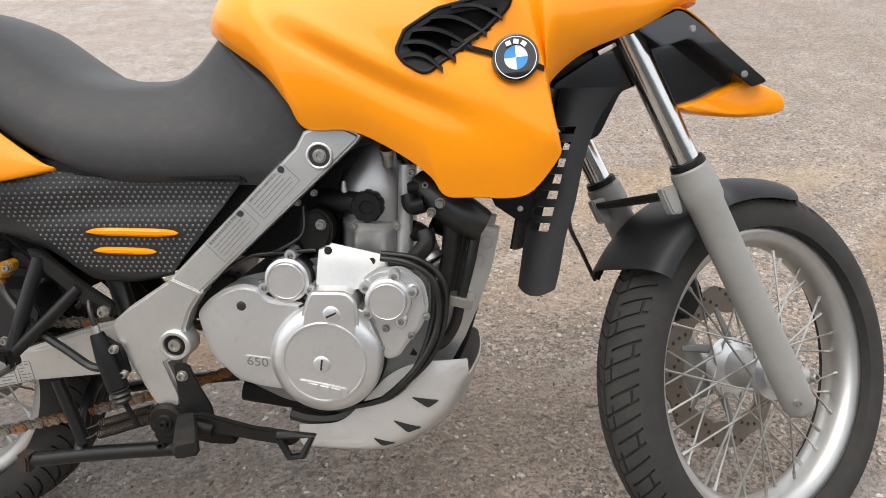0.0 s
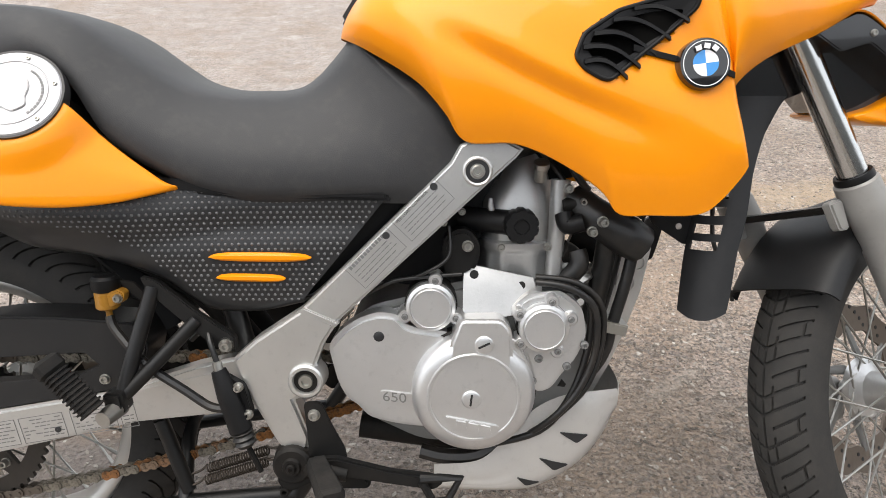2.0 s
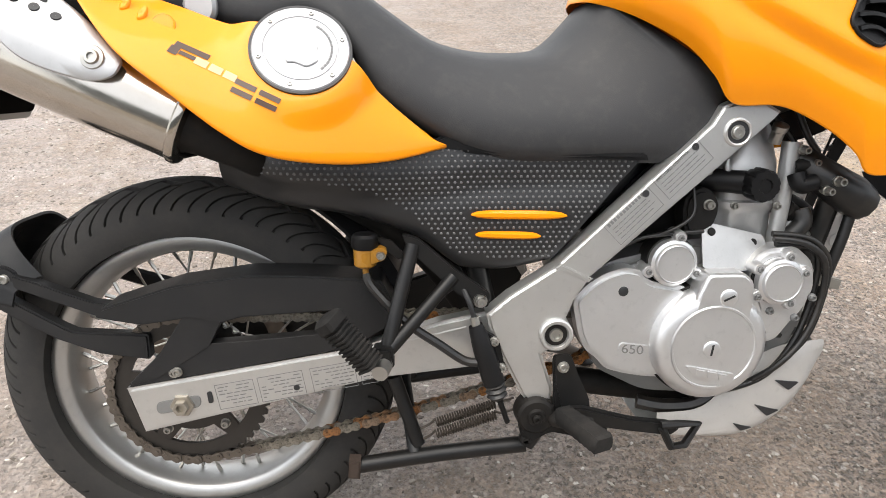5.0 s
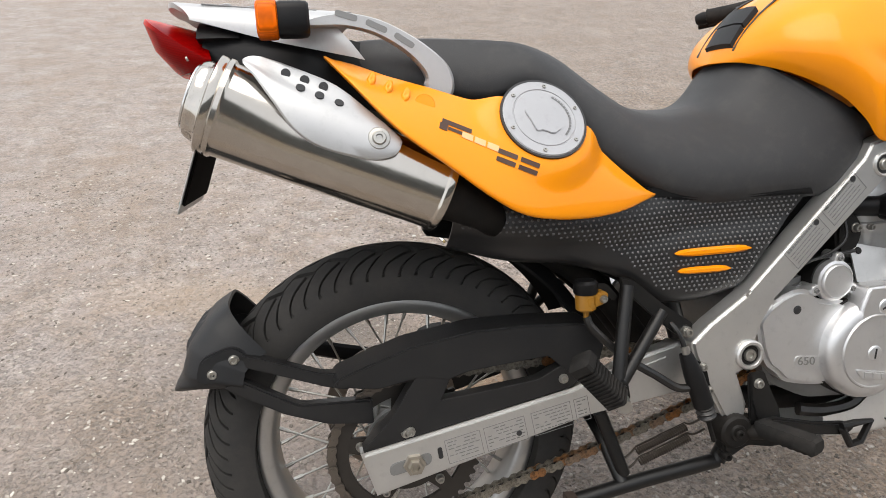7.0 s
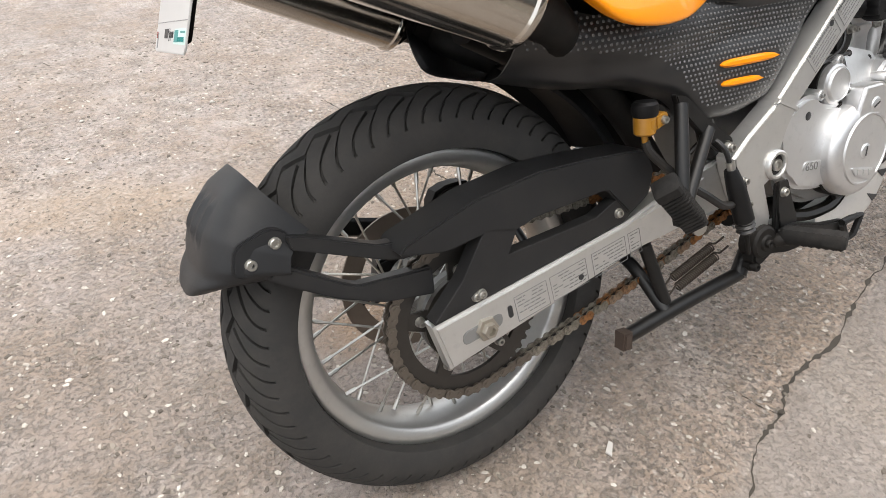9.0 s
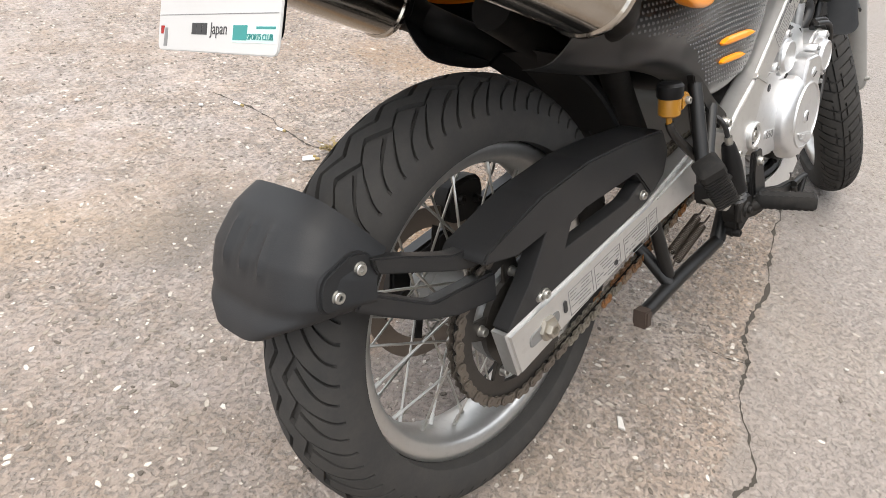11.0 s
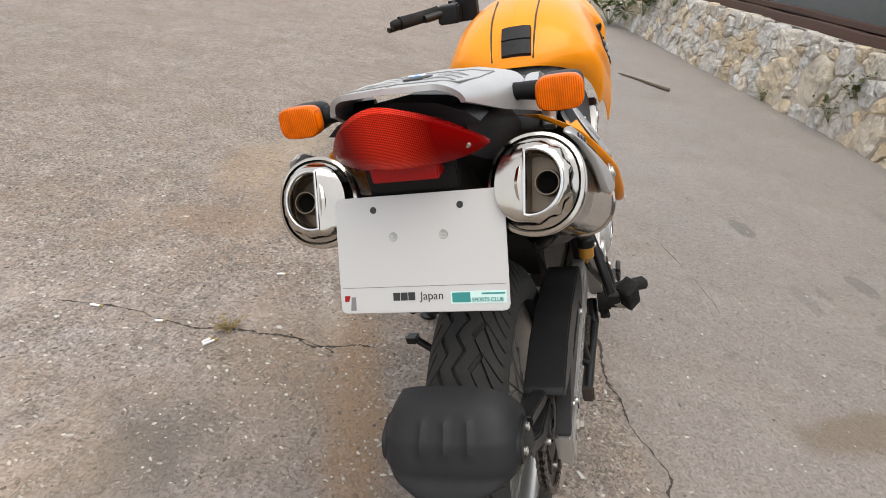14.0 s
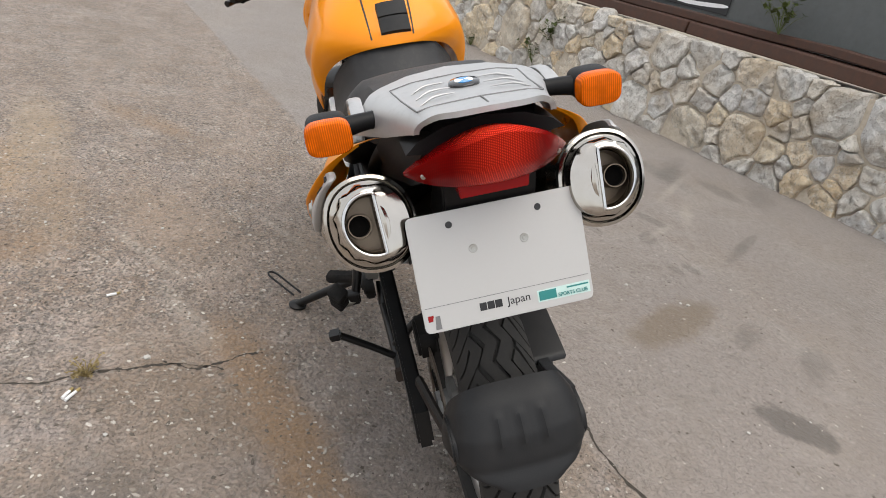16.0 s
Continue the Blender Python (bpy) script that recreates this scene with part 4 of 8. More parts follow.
def disc_mesh(bm, c, R, r, y0, y1, holes):
    """A brake disc: a ring with rows of round pits drilled in, and six arms."""
    ring_plate(bm, c, lambda k: R, lambda k: r, y0, y1, 72)
    return bm


# rear wheel
RW = (0, 0, 0.315)
bm = B()
lathe(bm, [(0.012, -0.10), (0.03, -0.10), (0.034, -0.062), (0.052, -0.058), (0.054, -0.046), (0.036, -0.04), (0.032, 0.0), (0.036, 0.04), (0.052, 0.05), (0.052, 0.062), (0.03, 0.066), (0.028, 0.09), (0.012, 0.09)], RW)
rear_wheel = part("rear_wheel", bm, ENGINE_DARK, bike, "spoked rear wheel with a black tyre and aluminium rim")
part("tyre", tyre_mesh(B(), RW, 0.3175, 0.066, 0.098, 34, REAR_ROWS, REAR_COLS, rear_warp, rear_groove), TYRE, rear_wheel, "worn dusty black tyre with zigzag grooves", 24)
part("rim", lathe(B(), rim_profile(0.2315, 0.041), RW, closed=True, seg=96), RIM, rear_wheel, "brushed aluminium rim")
spoke_objects(rear_wheel, RW, 0.046, 0.050, 0.199, 0.008, 36, 1.15)
bm = B()
ring_plate(bm, (0, 0.315), lambda k: 0.12, lambda k: 0.088, 0.082, 0.086, 72)
rear_disc = part("brake_disc", bm, DISC, rear_wheel, "drilled steel brake disc")
for k in range(6):
    bm = B()
    a = k * math.pi / 3
    slab(bm, [(0.045 * math.cos(a) - 0.008 * math.sin(a), 0.315 + 0.045 * math.sin(a) + 0.008 * math.cos(a)), (0.09 * math.cos(a + 0.15) - 0.008 * math.sin(a), 0.315 + 0.09 * math.sin(a + 0.15) + 0.008 * math.cos(a)),
              (0.09 * math.cos(a + 0.15) + 0.008 * math.sin(a), 0.315 + 0.09 * math.sin(a + 0.15) - 0.008 * math.cos(a)), (0.045 * math.cos(a) + 0.008 * math.sin(a), 0.315 + 0.045 * math.sin(a) - 0.008 * math.cos(a))], 0.080, 0.084, 0.001)
    part("disc_arm", bm, GREASE, rear_wheel)
bm = B()
slab(bm, curvy([(0.05, 0.40), (0.10, 0.39), (0.13, 0.42), (0.12, 0.455), (0.06, 0.45)], 3), 0.068, 0.105, 0.006)
bolt(bm, (0.075, 0.066, 0.43), 0.009, 0.008)
bolt(bm, (0.11, 0.066, 0.42), 0.007, 0.008)
part("brake_caliper", bm, GREASE, bike)
NT = 47
bm = B()
ring_plate(bm, (0, 0.315), lambda k: 0.1155 + 0.0065 * (1 if k % 4 in (1, 2) else 0), lambda k: 0.092, -0.0965, -0.0905, NT * 4)
ring_plate(bm, (0, 0.315), lambda k: 0.066, lambda k: 0.036, -0.0975, -0.0885, 48)
sprocket = part("sprocket", bm, SPROCKET, rear_wheel, "greasy dark steel rear sprocket")
for k in range(5):
    a = k * 2 * math.pi / 5 + 0.4
    d, e = Vector((math.cos(a), math.sin(a))), Vector((-math.sin(a), math.cos(a)))
    c = Vector((0, 0.315))
    part("sprocket_arm", slab(B(), [tuple(c + d * 0.06 - e * 0.017), tuple(c + d * 0.094 - e * 0.012), tuple(c + d * 0.094 + e * 0.012), tuple(c + d * 0.06 + e * 0.017)], -0.0965, -0.0905, 0.001), SPROCKET, sprocket)
part("sprocket_carrier", lathe(B(), [(0.030, -0.088), (0.062, -0.086), (0.066, -0.080), (0.064, -0.064), (0.03, -0.060)], RW, seg=40), ENGINE_DARK, rear_wheel, "grey alloy sprocket carrier")
for k in range(5):
    a = k * 2 * math.pi / 5 + 0.4
    part("sprocket_bolt", bolt(B(), (0.075 * math.cos(a), -0.098, 0.315 + 0.075 * math.sin(a)), 0.0075, 0.008), BOLT, rear_wheel)

# chain: a run round both sprockets, link by link
def chain_line():
    c1, r1, c2, r2 = Vector((0, 0.315)), 0.1185, Vector((0.585, 0.392)), 0.041
    d = (c2 - c1).length
    base = math.atan2((c2 - c1).y, (c2 - c1).x)
    off = math.acos((r1 - r2) / d)
    pts = []
    for k in range(60):
        a = base + off + (2 * math.pi - 2 * off) * k / 59
        pts.append(c1 + r1 * Vector((math.cos(a), math.sin(a))))
    for k in range(1, 40):
        a = pts[59]
        b = c2 + r2 * Vector((math.cos(base - off), math.sin(base - off)))
        t = k / 40
        pts.append(a.lerp(b, t) + Vector((0, -0.012 * 4 * t * (1 - t))))
    for k in range(20):
        a = base - off + 2 * off * k / 19
        pts.append(c2 + r2 * Vector((math.cos(a), math.sin(a))))
    pts.append(pts[0])
    return pts


_pts = chain_line()
_cum = [0.0]
for a, b in zip(_pts, _pts[1:]):
    _cum.append(_cum[-1] + (b - a).length)
_n = int(_cum[-1] / 0.015875)
_n -= _n % 2
def chain_at(s):
    s %= _cum[-1]
    i = max(0, np.searchsorted(_cum, s) - 1)
    t = (s - _cum[i]) / max(1e-9, _cum[i + 1] - _cum[i])
    return _pts[i].lerp(_pts[i + 1], t)
def link_form(y, mat):
    bm = B()
    for w in (-y, y):
        slab(bm, [(-0.0145, 0.0), (-0.0125, 0.0056), (-0.0085, 0.0078), (-0.0045, 0.0068), (0, 0.0052), (0.0045, 0.0068), (0.0085, 0.0078), (0.0125, 0.0056), (0.0145, 0.0), (0.0125, -0.0056), (0.0085, -0.0078), (0.0045, -0.0068), (0, -0.0052), (-0.0045, -0.0068), (-0.0085, -0.0078), (-0.0125, -0.0056)], w - 0.001, w + 0.001, 0)
    for x in (-0.008, 0.008):
        lathe(bm, [(0.0001, -y - 0.0026), (0.0030, -y - 0.0026), (0.0030, y + 0.0026), (0.0001, y + 0.0026)], (x, 0, 0), seg=8)
    return finish(bm, "link", mat)
_outer_g, _inner_g = link_form(0.0078, CHAIN_DARK), link_form(0.0052, CHAIN_DARK)
_outer, _inner, _outer_r, _inner_r = link_form(0.0078, CHAIN), link_form(0.0052, CHAIN), link_form(0.0078, CHAIN_RUSTY), link_form(0.0052, CHAIN_RUSTY)
bm = B()
tube(bm, [(p.x, -0.0935, p.y) for p in _pts[::2]] + [(_pts[0].x, -0.0935, _pts[0].y)], 0.0034, 6, 1)
chain = part("drive_chain", bm, GREASE, bike, "rusty, greasy drive chain")
for k in range(_n):
    s = _cum[-1] * k / _n
    a, b = chain_at(s - 0.004), chain_at(s + 0.004)
    p = chain_at(s)
    rusty = p.x > 0.26 and p.y < 0.36
    greasy = p.x < 0.10
    ob = new("link", (_outer_r if k % 2 else _inner_r) if rusty else (_outer_g if k % 2 else _inner_g) if greasy else (_outer if k % 2 else _inner))
    ob.parent = chain
    ob.matrix_local = Matrix.Translation((p.x, -0.0935, p.y)) @ Matrix.Rotation(-math.atan2((b - a).y, (b - a).x), 4, "Y")

# swingarm
for side in (-1, 1):
    bm = slab(B(), [(-0.076, 0.341) if side < 0 else (-0.04, 0.345), (0.261, 0.399), (0.379, 0.438), (0.47, 0.458), (0.53, 0.462), (0.55, 0.43), (0.53, 0.375), (0.484, 0.372), (0.288, 0.35), (-0.056, 0.270)], -0.144, -0.112, 0.005)
    arm = part("swingarm", bm if side < 0 else flipped(bm), SILVER if side < 0 else STEELBLACK, bike, "silver aluminium swingarm" if side < 0 else "dark swingarm leg")
    if side > 0:
        continue
    bm = slab(B(), chamfer([(-0.035, 0.300), (0.030, 0.311), (0.030, 0.331), (-0.035, 0.320)], 0.01), -0.1455, -0.140, 0.001)
    part("axle_slot", bm, ENGINE_DARK, arm)
    bm = lathe(B(), [(0.0001, 0.006), (0.006, 0.006), (0.0065, 0.012), (0.0105, 0.012), (0.0115, 0.010), (0.0115, 0.004), (0.017, 0.004), (0.018, 0.0), (0.018, -0.004)], (0.003, -0.146, 0.315), (0, -1, 0), 6)
    part("axle_nut", bm, simple("brassy_nut", (0.36, 0.33, 0.28), 0.4, 0.8, bump=0.1), arm, "dull steel axle nut")
    part("adjuster_slot", slab(B(), chamfer([(0.041, 0.317), (0.048, 0.318), (0.046, 0.336), (0.039, 0.335)], 0.003), -0.1455, -0.143, 0), INK, arm)
    part("cast_rib", slab(B(), [(0.285, 0.40), (0.42, 0.432), (0.42, 0.428), (0.285, 0.396)], -0.146, -0.143, 0.0008), SILVER, arm)
    # printed stickers along the arm
    ex, ez = Vector((0.9856, 0.169)), Vector((-0.169, 0.9856))
    def on_arm(a, b, c):
        q = Vector((-0.06, 0.306)) + ex * a + ez * b
        return (q.x, -0.1442 - c, q.y)
    for a0, a1 in ((0.115, 0.172), (0.178, 0.245), (0.256, 0.322), (0.328, 0.352)):
        bm = B()
        for e0, e1, f0, f1 in ((a0, a1, -0.020, -0.0192), (a0, a1, 0.0192, 0.020), (a0, a0 + 0.0008, -0.0192, 0.0192), (a1 - 0.0008, a1, -0.0192, 0.0192)):
            slab(bm, [(e0, f0), (e1, f0), (e1, f1), (e0, f1)], 0, 0.0004, 0, on_arm)
        _r = random.Random(int(a0 * 1000))
        for row in range(6):
            f = 0.014 - row * 0.0055
            x = a0 + 0.004
            while x < a1 - 0.008:
                w = _r.uniform(0.003, 0.010)
                if _r.random() < 0.8:
                    slab(bm, [(x, f), (min(x + w, a1 - 0.003), f), (min(x + w, a1 - 0.003), f + 0.0014), (x, f + 0.0014)], 0, 0.0004, 0, on_arm)
                x += w + 0.002
        part("sticker", bm, GREYINK, arm, "printed instruction sticker")
    part("sticker_dot", lathe(B(), [(0.0001, 0.001), (0.0045, 0.001), (0.0045, 0)], on_arm(0.232, -0.006, 0), (0, -1, 0), 16), INK, arm)
    part("arm_bolt", bolt(B(), (0.0, -0.146, 0.368), 0.0075, 0.005), BOLT, arm)

# chain guard with its struts, and the mudguard that it carries
bm = B()
slab(bm, chamfer([(-0.108, 0.452), (-0.100, 0.464), (-0.055, 0.479), (0.005, 0.498), (0.106, 0.512), (0.188, 0.511), (0.297, 0.503), (0.314, 0.468), (0.304, 0.432), (0.268, 0.410), (0.246, 0.434), (0.222, 0.458), (0.095, 0.450), (0.062, 0.440), (0.025, 0.450), (-0.045, 0.440)], 0.006), -0.1445, -0.075, 0.009, segs=4)
slab(bm, chamfer([(0.016, 0.455), (0.068, 0.447), (0.047, 0.405), (-0.028, 0.358), (-0.074, 0.345), (-0.026, 0.392)], 0.006), -0.1425, -0.116, 0.005, segs=3)
slab(bm, chamfer([(-0.074, 0.342), (-0.034, 0.372), (0.045, 0.409), (0.095, 0.412), (0.205, 0.421), (0.246, 0.440), (0.30, 0.438), (0.262, 0.402)], 0.006), -0.1405, -0.118, 0.005, segs=3)
guard = part("chain_guard", bm, SATIN, bike, "black plastic chain guard")
for p in ((-0.006, -0.1415, 0.365), (0.246, -0.1415, 0.417)):
    part("guard_bolt", bolt(B(), p, 0.0078, 0.005), BOLT, guard)
bm = B()
slab(bm, chamfer([(-0.02, 0.470), (-0.09, 0.460), (-0.122, 0.464), (-0.205, 0.497), (-0.232, 0.506), (-0.228, 0.486), (-0.205, 0.477), (-0.118, 0.442), (-0.09, 0.434), (-0.02, 0.442)], 0.005), -0.112, -0.090, 0.004)
slab(bm, chamfer([(-0.05, 0.412), (-0.155, 0.418), (-0.172, 0.427), (-0.246, 0.473), (-0.262, 0.458), (-0.23, 0.436), (-0.180, 0.406), (-0.12, 0.382), (-0.05, 0.372)], 0.005), -0.110, -0.088, 0.004)
part("guard_arm", bm, SATIN, guard)


def hugger():
    """The short mudguard behind the rear tyre: a curved shell with flared foot and three raised ribs."""
    bm = B()
    rows = []
    nA, nW = 34, 48
    for i in range(nA + 1):
        t = i / nA
        hw = np.interp(t, [0, 0.2, 0.5, 0.75, 0.9, 1.0], [0.092, 0.102, 0.110, 0.113, 0.100, 0.070])
        rad = np.interp(t, [0, 0.2, 0.5, 0.72, 0.80, 0.92, 1.0], [0.358, 0.367, 0.370, 0.364, 0.361, 0.366, 0.367])
        row = []
        for j in range(nW + 1):
            s = -1 + 2 * j / nW
            th = radians(147.5 + (t - 0.5) * 26 * (1 - 0.42 * abs(s) ** 3) - 3.0 * abs(s) ** 3)
            y = hw * math.sin(s * math.pi / 2 * 0.985)
            drop = 0.092 * (1 - math.cos(s * math.pi / 2 * 0.985)) ** 2.0
            rib = 0.0
            if 0.24 < t < 0.64:
                for c in (-0.034, 0.0, 0.034):
                    rib += 0.0042 * math.exp(-((y - c) / 0.0036) ** 2) * max(0.0, min(1, (t - 0.24) * 12, (0.64 - t) * 12))
            r = rad - drop + rib
            row.append(bm.verts.new((r * math.cos(th), y, 0.315 + r * math.sin(th))))
        rows.append(row)
    for a, b in zip(rows, rows[1:]):
        for j in range(nW):
            bm.faces.new((a[j], a[j + 1], b[j + 1], b[j]))
    bmesh.ops.recalc_face_normals(bm, faces=bm.faces)
    bmesh.ops.solidify(bm, geom=bm.faces, thickness=0.0045)
    for y0, y1 in ((-0.105, -0.094), (0.094, 0.105)):
        slab(bm, chamfer([(-0.290, 0.505), (-0.245, 0.520), (-0.222, 0.505), (-0.235, 0.478), (-0.272, 0.460), (-0.300, 0.470)], 0.012), y0, y1, 0.003)
    return bm


mudguard = part("rear_mudguard", hugger(), DARK, bike, "dark grey plastic mudguard with three raised ribs")
for p in ((-0.244, -0.1055, 0.498), (-0.275, -0.1055, 0.480)):
    part("guard_bolt", bolt(B(), p, 0.0078, 0.004), BOLT, mudguard)
bm = flipped(tube(B(), [(-0.02, -0.118, 0.40), (-0.12, -0.110, 0.43), (-0.26, -0.100, 0.48)], [0.016, 0.015, 0.013], 8, 5, 0.6))
part("guard_arm", bm, BLACK, mudguard)

# frame spars with their lower plates
SPAR = [(0.543, 0.533), (0.744, 0.729), (0.757, 0.752), (0.80, 0.765), (0.838, 0.746), (0.829, 0.735), (0.588, 0.512)]
LOWER = [(0.545, 0.534), (0.477, 0.489), (0.445, 0.461), (0.450, 0.44), (0.467, 0.400), (0.500, 0.335), (0.511, 0.322), (0.543, 0.326), (0.546, 0.345), (0.527, 0.400), (0.545, 0.409), (0.566, 0.431), (0.560, 0.455), (0.572, 0.485), (0.590, 0.512)]
for side in (-1, 1):
    bm = slab(B(), SPAR, -0.176, -0.135, 0.004, segs=3)
    spar = part("frame_spar", bm if side < 0 else flipped(bm), SILVER, bike, "silver-painted frame spar")
    bm = slab(B(), LOWER, -0.178, -0.140, 0.005, segs=3)
    part("lower_plate", bm if side < 0 else flipped(bm), SILVER, spar, "scuffed silver frame plate")
    if side > 0:
        continue
    bm = lathe(B(), [(0.0165, -0.01), (0.0165, 0.003), (0.018, 0.0055), (0.022, 0.0055), (0.0245, 0.003), (0.026, -0.03)], (0.545, -0.1795, 0.431), (0, -1, 0))
    part("pivot_ring", bm, SILVER, spar)
    bm = lathe(B(), [(0.0001, 0.0002), (0.0172, 0.0002), (0.0172, -0.004)], (0.545, -0.1795, 0.431), (0, -1, 0))
    part("pivot_well", bm, GREASE, spar)
    bm = lathe(B(), [(0.0001, 0.001), (0.005, 0.001), (0.0055, 0.005), (0.0092, 0.005), (0.0100, 0.003), (0.0100, -0.001), (0.0125, -0.001), (0.013, -0.004)], (0.545, -0.1795, 0.431), (0, -1, 0), 24)
    part("pivot_bolt", bm, BOLT, spar)
    bm = lathe(B(), [(0.0150, -0.002), (0.0153, 0.003), (0.0170, 0.004), (0.0190, 0.003), (0.0205, -0.002)], (0.779, -0.176, 0.718), (0, -1, 0))
    part("bolt_ring", bm, SILVER, spar)
    part("bolt_well", lathe(B(), [(0.0001, 0.0012), (0.0152, 0.0012), (0.0152, 0.0)], (0.779, -0.176, 0.718), (0, -1, 0)), INK, spar)
    part("spar_bolt", bolt(B(), (0.779, -0.1775, 0.718), 0.0098, 0.004), BOLT, spar)
    part("frame_bolt", bolt(B(), (0.437, -0.176, 0.481), 0.0085, 0.008), BOLT, spar)
    bm = slab(B(), [(0.539, 0.529), (0.546, 0.536), (0.594, 0.514), (0.588, 0.508)], -0.1795, -0.14, 0.002)
    part("weld_seam", bm, SILVER, spar)
    # stickers on the spar
    ex, ez = Vector((0.7, 0.7141)), Vector((-0.7141, 0.7))
    def on_spar(a, b, c):
        q = Vector((0.5645, 0.5215)) + ex * a + ez * b
        return (q.x, -0.1763 - c, q.y)
    for a0, a1, words in ((0.075, 0.155, ""), (0.165, 0.245, "PRE LOAD CONTROL")):
        bm = B()
        for e0, e1, f0, f1 in ((a0, a1, -0.019, -0.0184), (a0, a1, 0.0184, 0.019), (a0, a0 + 0.0006, -0.0184, 0.0184), (a1 - 0.0006, a1, -0.0184, 0.0184)):
            slab(bm, [(e0, f0), (e1, f0), (e1, f1), (e0, f1)], 0, 0.0004, 0, on_spar)
        _r = random.Random(int(a0 * 999))
        for row in range(4):
            f = 0.005 - row * 0.0058
            x = a0 + 0.006
            while x < a1 - 0.012:
                w = _r.uniform(0.003, 0.011)
                slab(bm, [(x, f), (min(x + w, a1 - 0.006), f), (min(x + w, a1 - 0.006), f + 0.0011), (x, f + 0.0011)], 0, 0.0004, 0, on_spar)
                x += w + 0.0018
        part("sticker", bm, GREYINK, spar, "printed instruction sticker")
        if words:
            part("sticker_words", lettering(words, 0.0060, lambda a, b, c: on_spar(a + a0 + 0.004, b + 0.0110, c), 0.0002), INK, spar)
        else:
            bm = B()
            for k in range(12):
                slab(bm, [(a0 + 0.005 + k * 0.0055, 0.0115), (a0 + 0.009 + k * 0.0055, 0.0115), (a0 + 0.009 + k * 0.0055, 0.0165), (a0 + 0.005 + k * 0.0055, 0.0165)], 0, 0.0004, 0, on_spar)
            part("sticker_bars", bm, GREYINK, spar)
        part("sticker_dot", lathe(B(), [(0.0001, 0.0006), (0.005, 0.0006), (0.005, 0)], on_spar(a1 - 0.008, 0.011, 0), (0, -1, 0), 16), INK, spar)
bm = B()
tube(bm, [(0.45, -0.13, 0.46), (0.40, -0.12, 0.62), (0.30, -0.11, 0.72), (0.05, -0.09, 0.86)], 0.016, 10)
tube(bm, [(0.45, 0.13, 0.46), (0.40, 0.12, 0.62), (0.30, 0.11, 0.72), (0.05, 0.09, 0.86)], 0.016, 10)
tube(bm, [(0.60, -0.13, 0.70), (0.3, -0.12, 0.70)], 0.014, 10)
tube(bm, [(0.60, 0.13, 0.70), (0.3, 0.12, 0.70)], 0.014, 10)
tube(bm, [(0.80, -0.12, 0.74), (1.0, -0.07, 0.80), (1.17, -0.03, 0.86)], 0.022, 10)
tube(bm, [(0.80, 0.12, 0.74), (1.0, 0.07, 0.80), (1.17, 0.03, 0.86)], 0.022, 10)
part("subframe", bm, STEELBLACK, bike, "black steel subframe")

# engine: black core, castings and covers
bm = slab(B(), chamfer([(0.585, 0.47), (0.625, 0.522), (0.70, 0.54), (0.76, 0.56), (0.90, 0.545), (0.94, 0.50), (0.945, 0.43), (0.91, 0.35), (0.84, 0.305), (0.70, 0.315), (0.62, 0.355)], 0.02), -0.135, 0.14, 0.01)
engine = part("engine", bm, ENGINE_DARK, bike, "silver single-cylinder engine")
CLUTCH = [(0.573, 0.474), (0.592, 0.497), (0.617, 0.514), (0.645, 0.523), (0.672, 0.519), (0.683, 0.503), (0.71, 0.497), (0.742, 0.494), (0.75, 0.42), (0.73, 0.35), (0.69, 0.352), (0.66, 0.357), (0.628, 0.366), (0.612, 0.385), (0.597, 0.395), (0.585, 0.42)]
part("clutch_cover", slab(B(), chamfer(CLUTCH, 0.010), -0.162, -0.12, 0.007, segs=4), ENGINE, engine)
part("cover_hole", lathe(B(), [(0.0001, 0.0008), (0.0062, 0.0008), (0.0075, 0.0)], (0.645, -0.162, 0.489), (0, -1, 0), 18), INK, engine)
bm = slab(B(), chamfer([(0.642, 0.394), (0.695, 0.388), (0.699, 0.404), (0.645, 0.411)], 0.007), -0.1635, -0.16, 0.001)
part("number_pad", bm, ENGINE, engine)
part("number", lettering("650", 0.020, lambda a, b, c: (0.648 + a * 1.15 - b * 0.02, -0.1636 - c, 0.3945 + b - a * 0.11), 0.0006), ENGINE_DARK, engine)
# main cover: a round dish with a neck
bm = B()
slab(bm, chamfer([(0.737, 0.44), (0.744, 0.488), (0.757, 0.522), (0.812, 0.522), (0.826, 0.508), (0.829, 0.462), (0.826, 0.44)], 0.008), -0.1888, -0.12, 0.005, segs=3)
slab(bm, chamfer([(0.80, 0.44), (0.815, 0.495), (0.835, 0.49), (0.852, 0.452), (0.862, 0.42)], 0.008), -0.176, -0.12, 0.006, segs=3)
neck = part("cover_neck", bm, ENGINE, engine)
MC = (0.7755, -0.12, 0.4105)
bm = lathe(B(), [(0.086, 0.0), (0.086, 0.052), (0.0835, 0.058), (0.079, 0.063), (0.072, 0.067), (0.0645, 0.0685), (0.063, 0.0715), (0.0605, 0.0715), (0.0595, 0.0695), (0.0001, 0.0705)], MC, (0, -1, 0), 72)
cover = part("alternator_cover", bm, ENGINE, engine, "round silver engine cover")
# dark ring puts the shade beside the cover into the metal's colour
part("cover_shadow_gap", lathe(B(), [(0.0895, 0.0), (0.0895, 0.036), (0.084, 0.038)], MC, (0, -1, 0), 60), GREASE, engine)
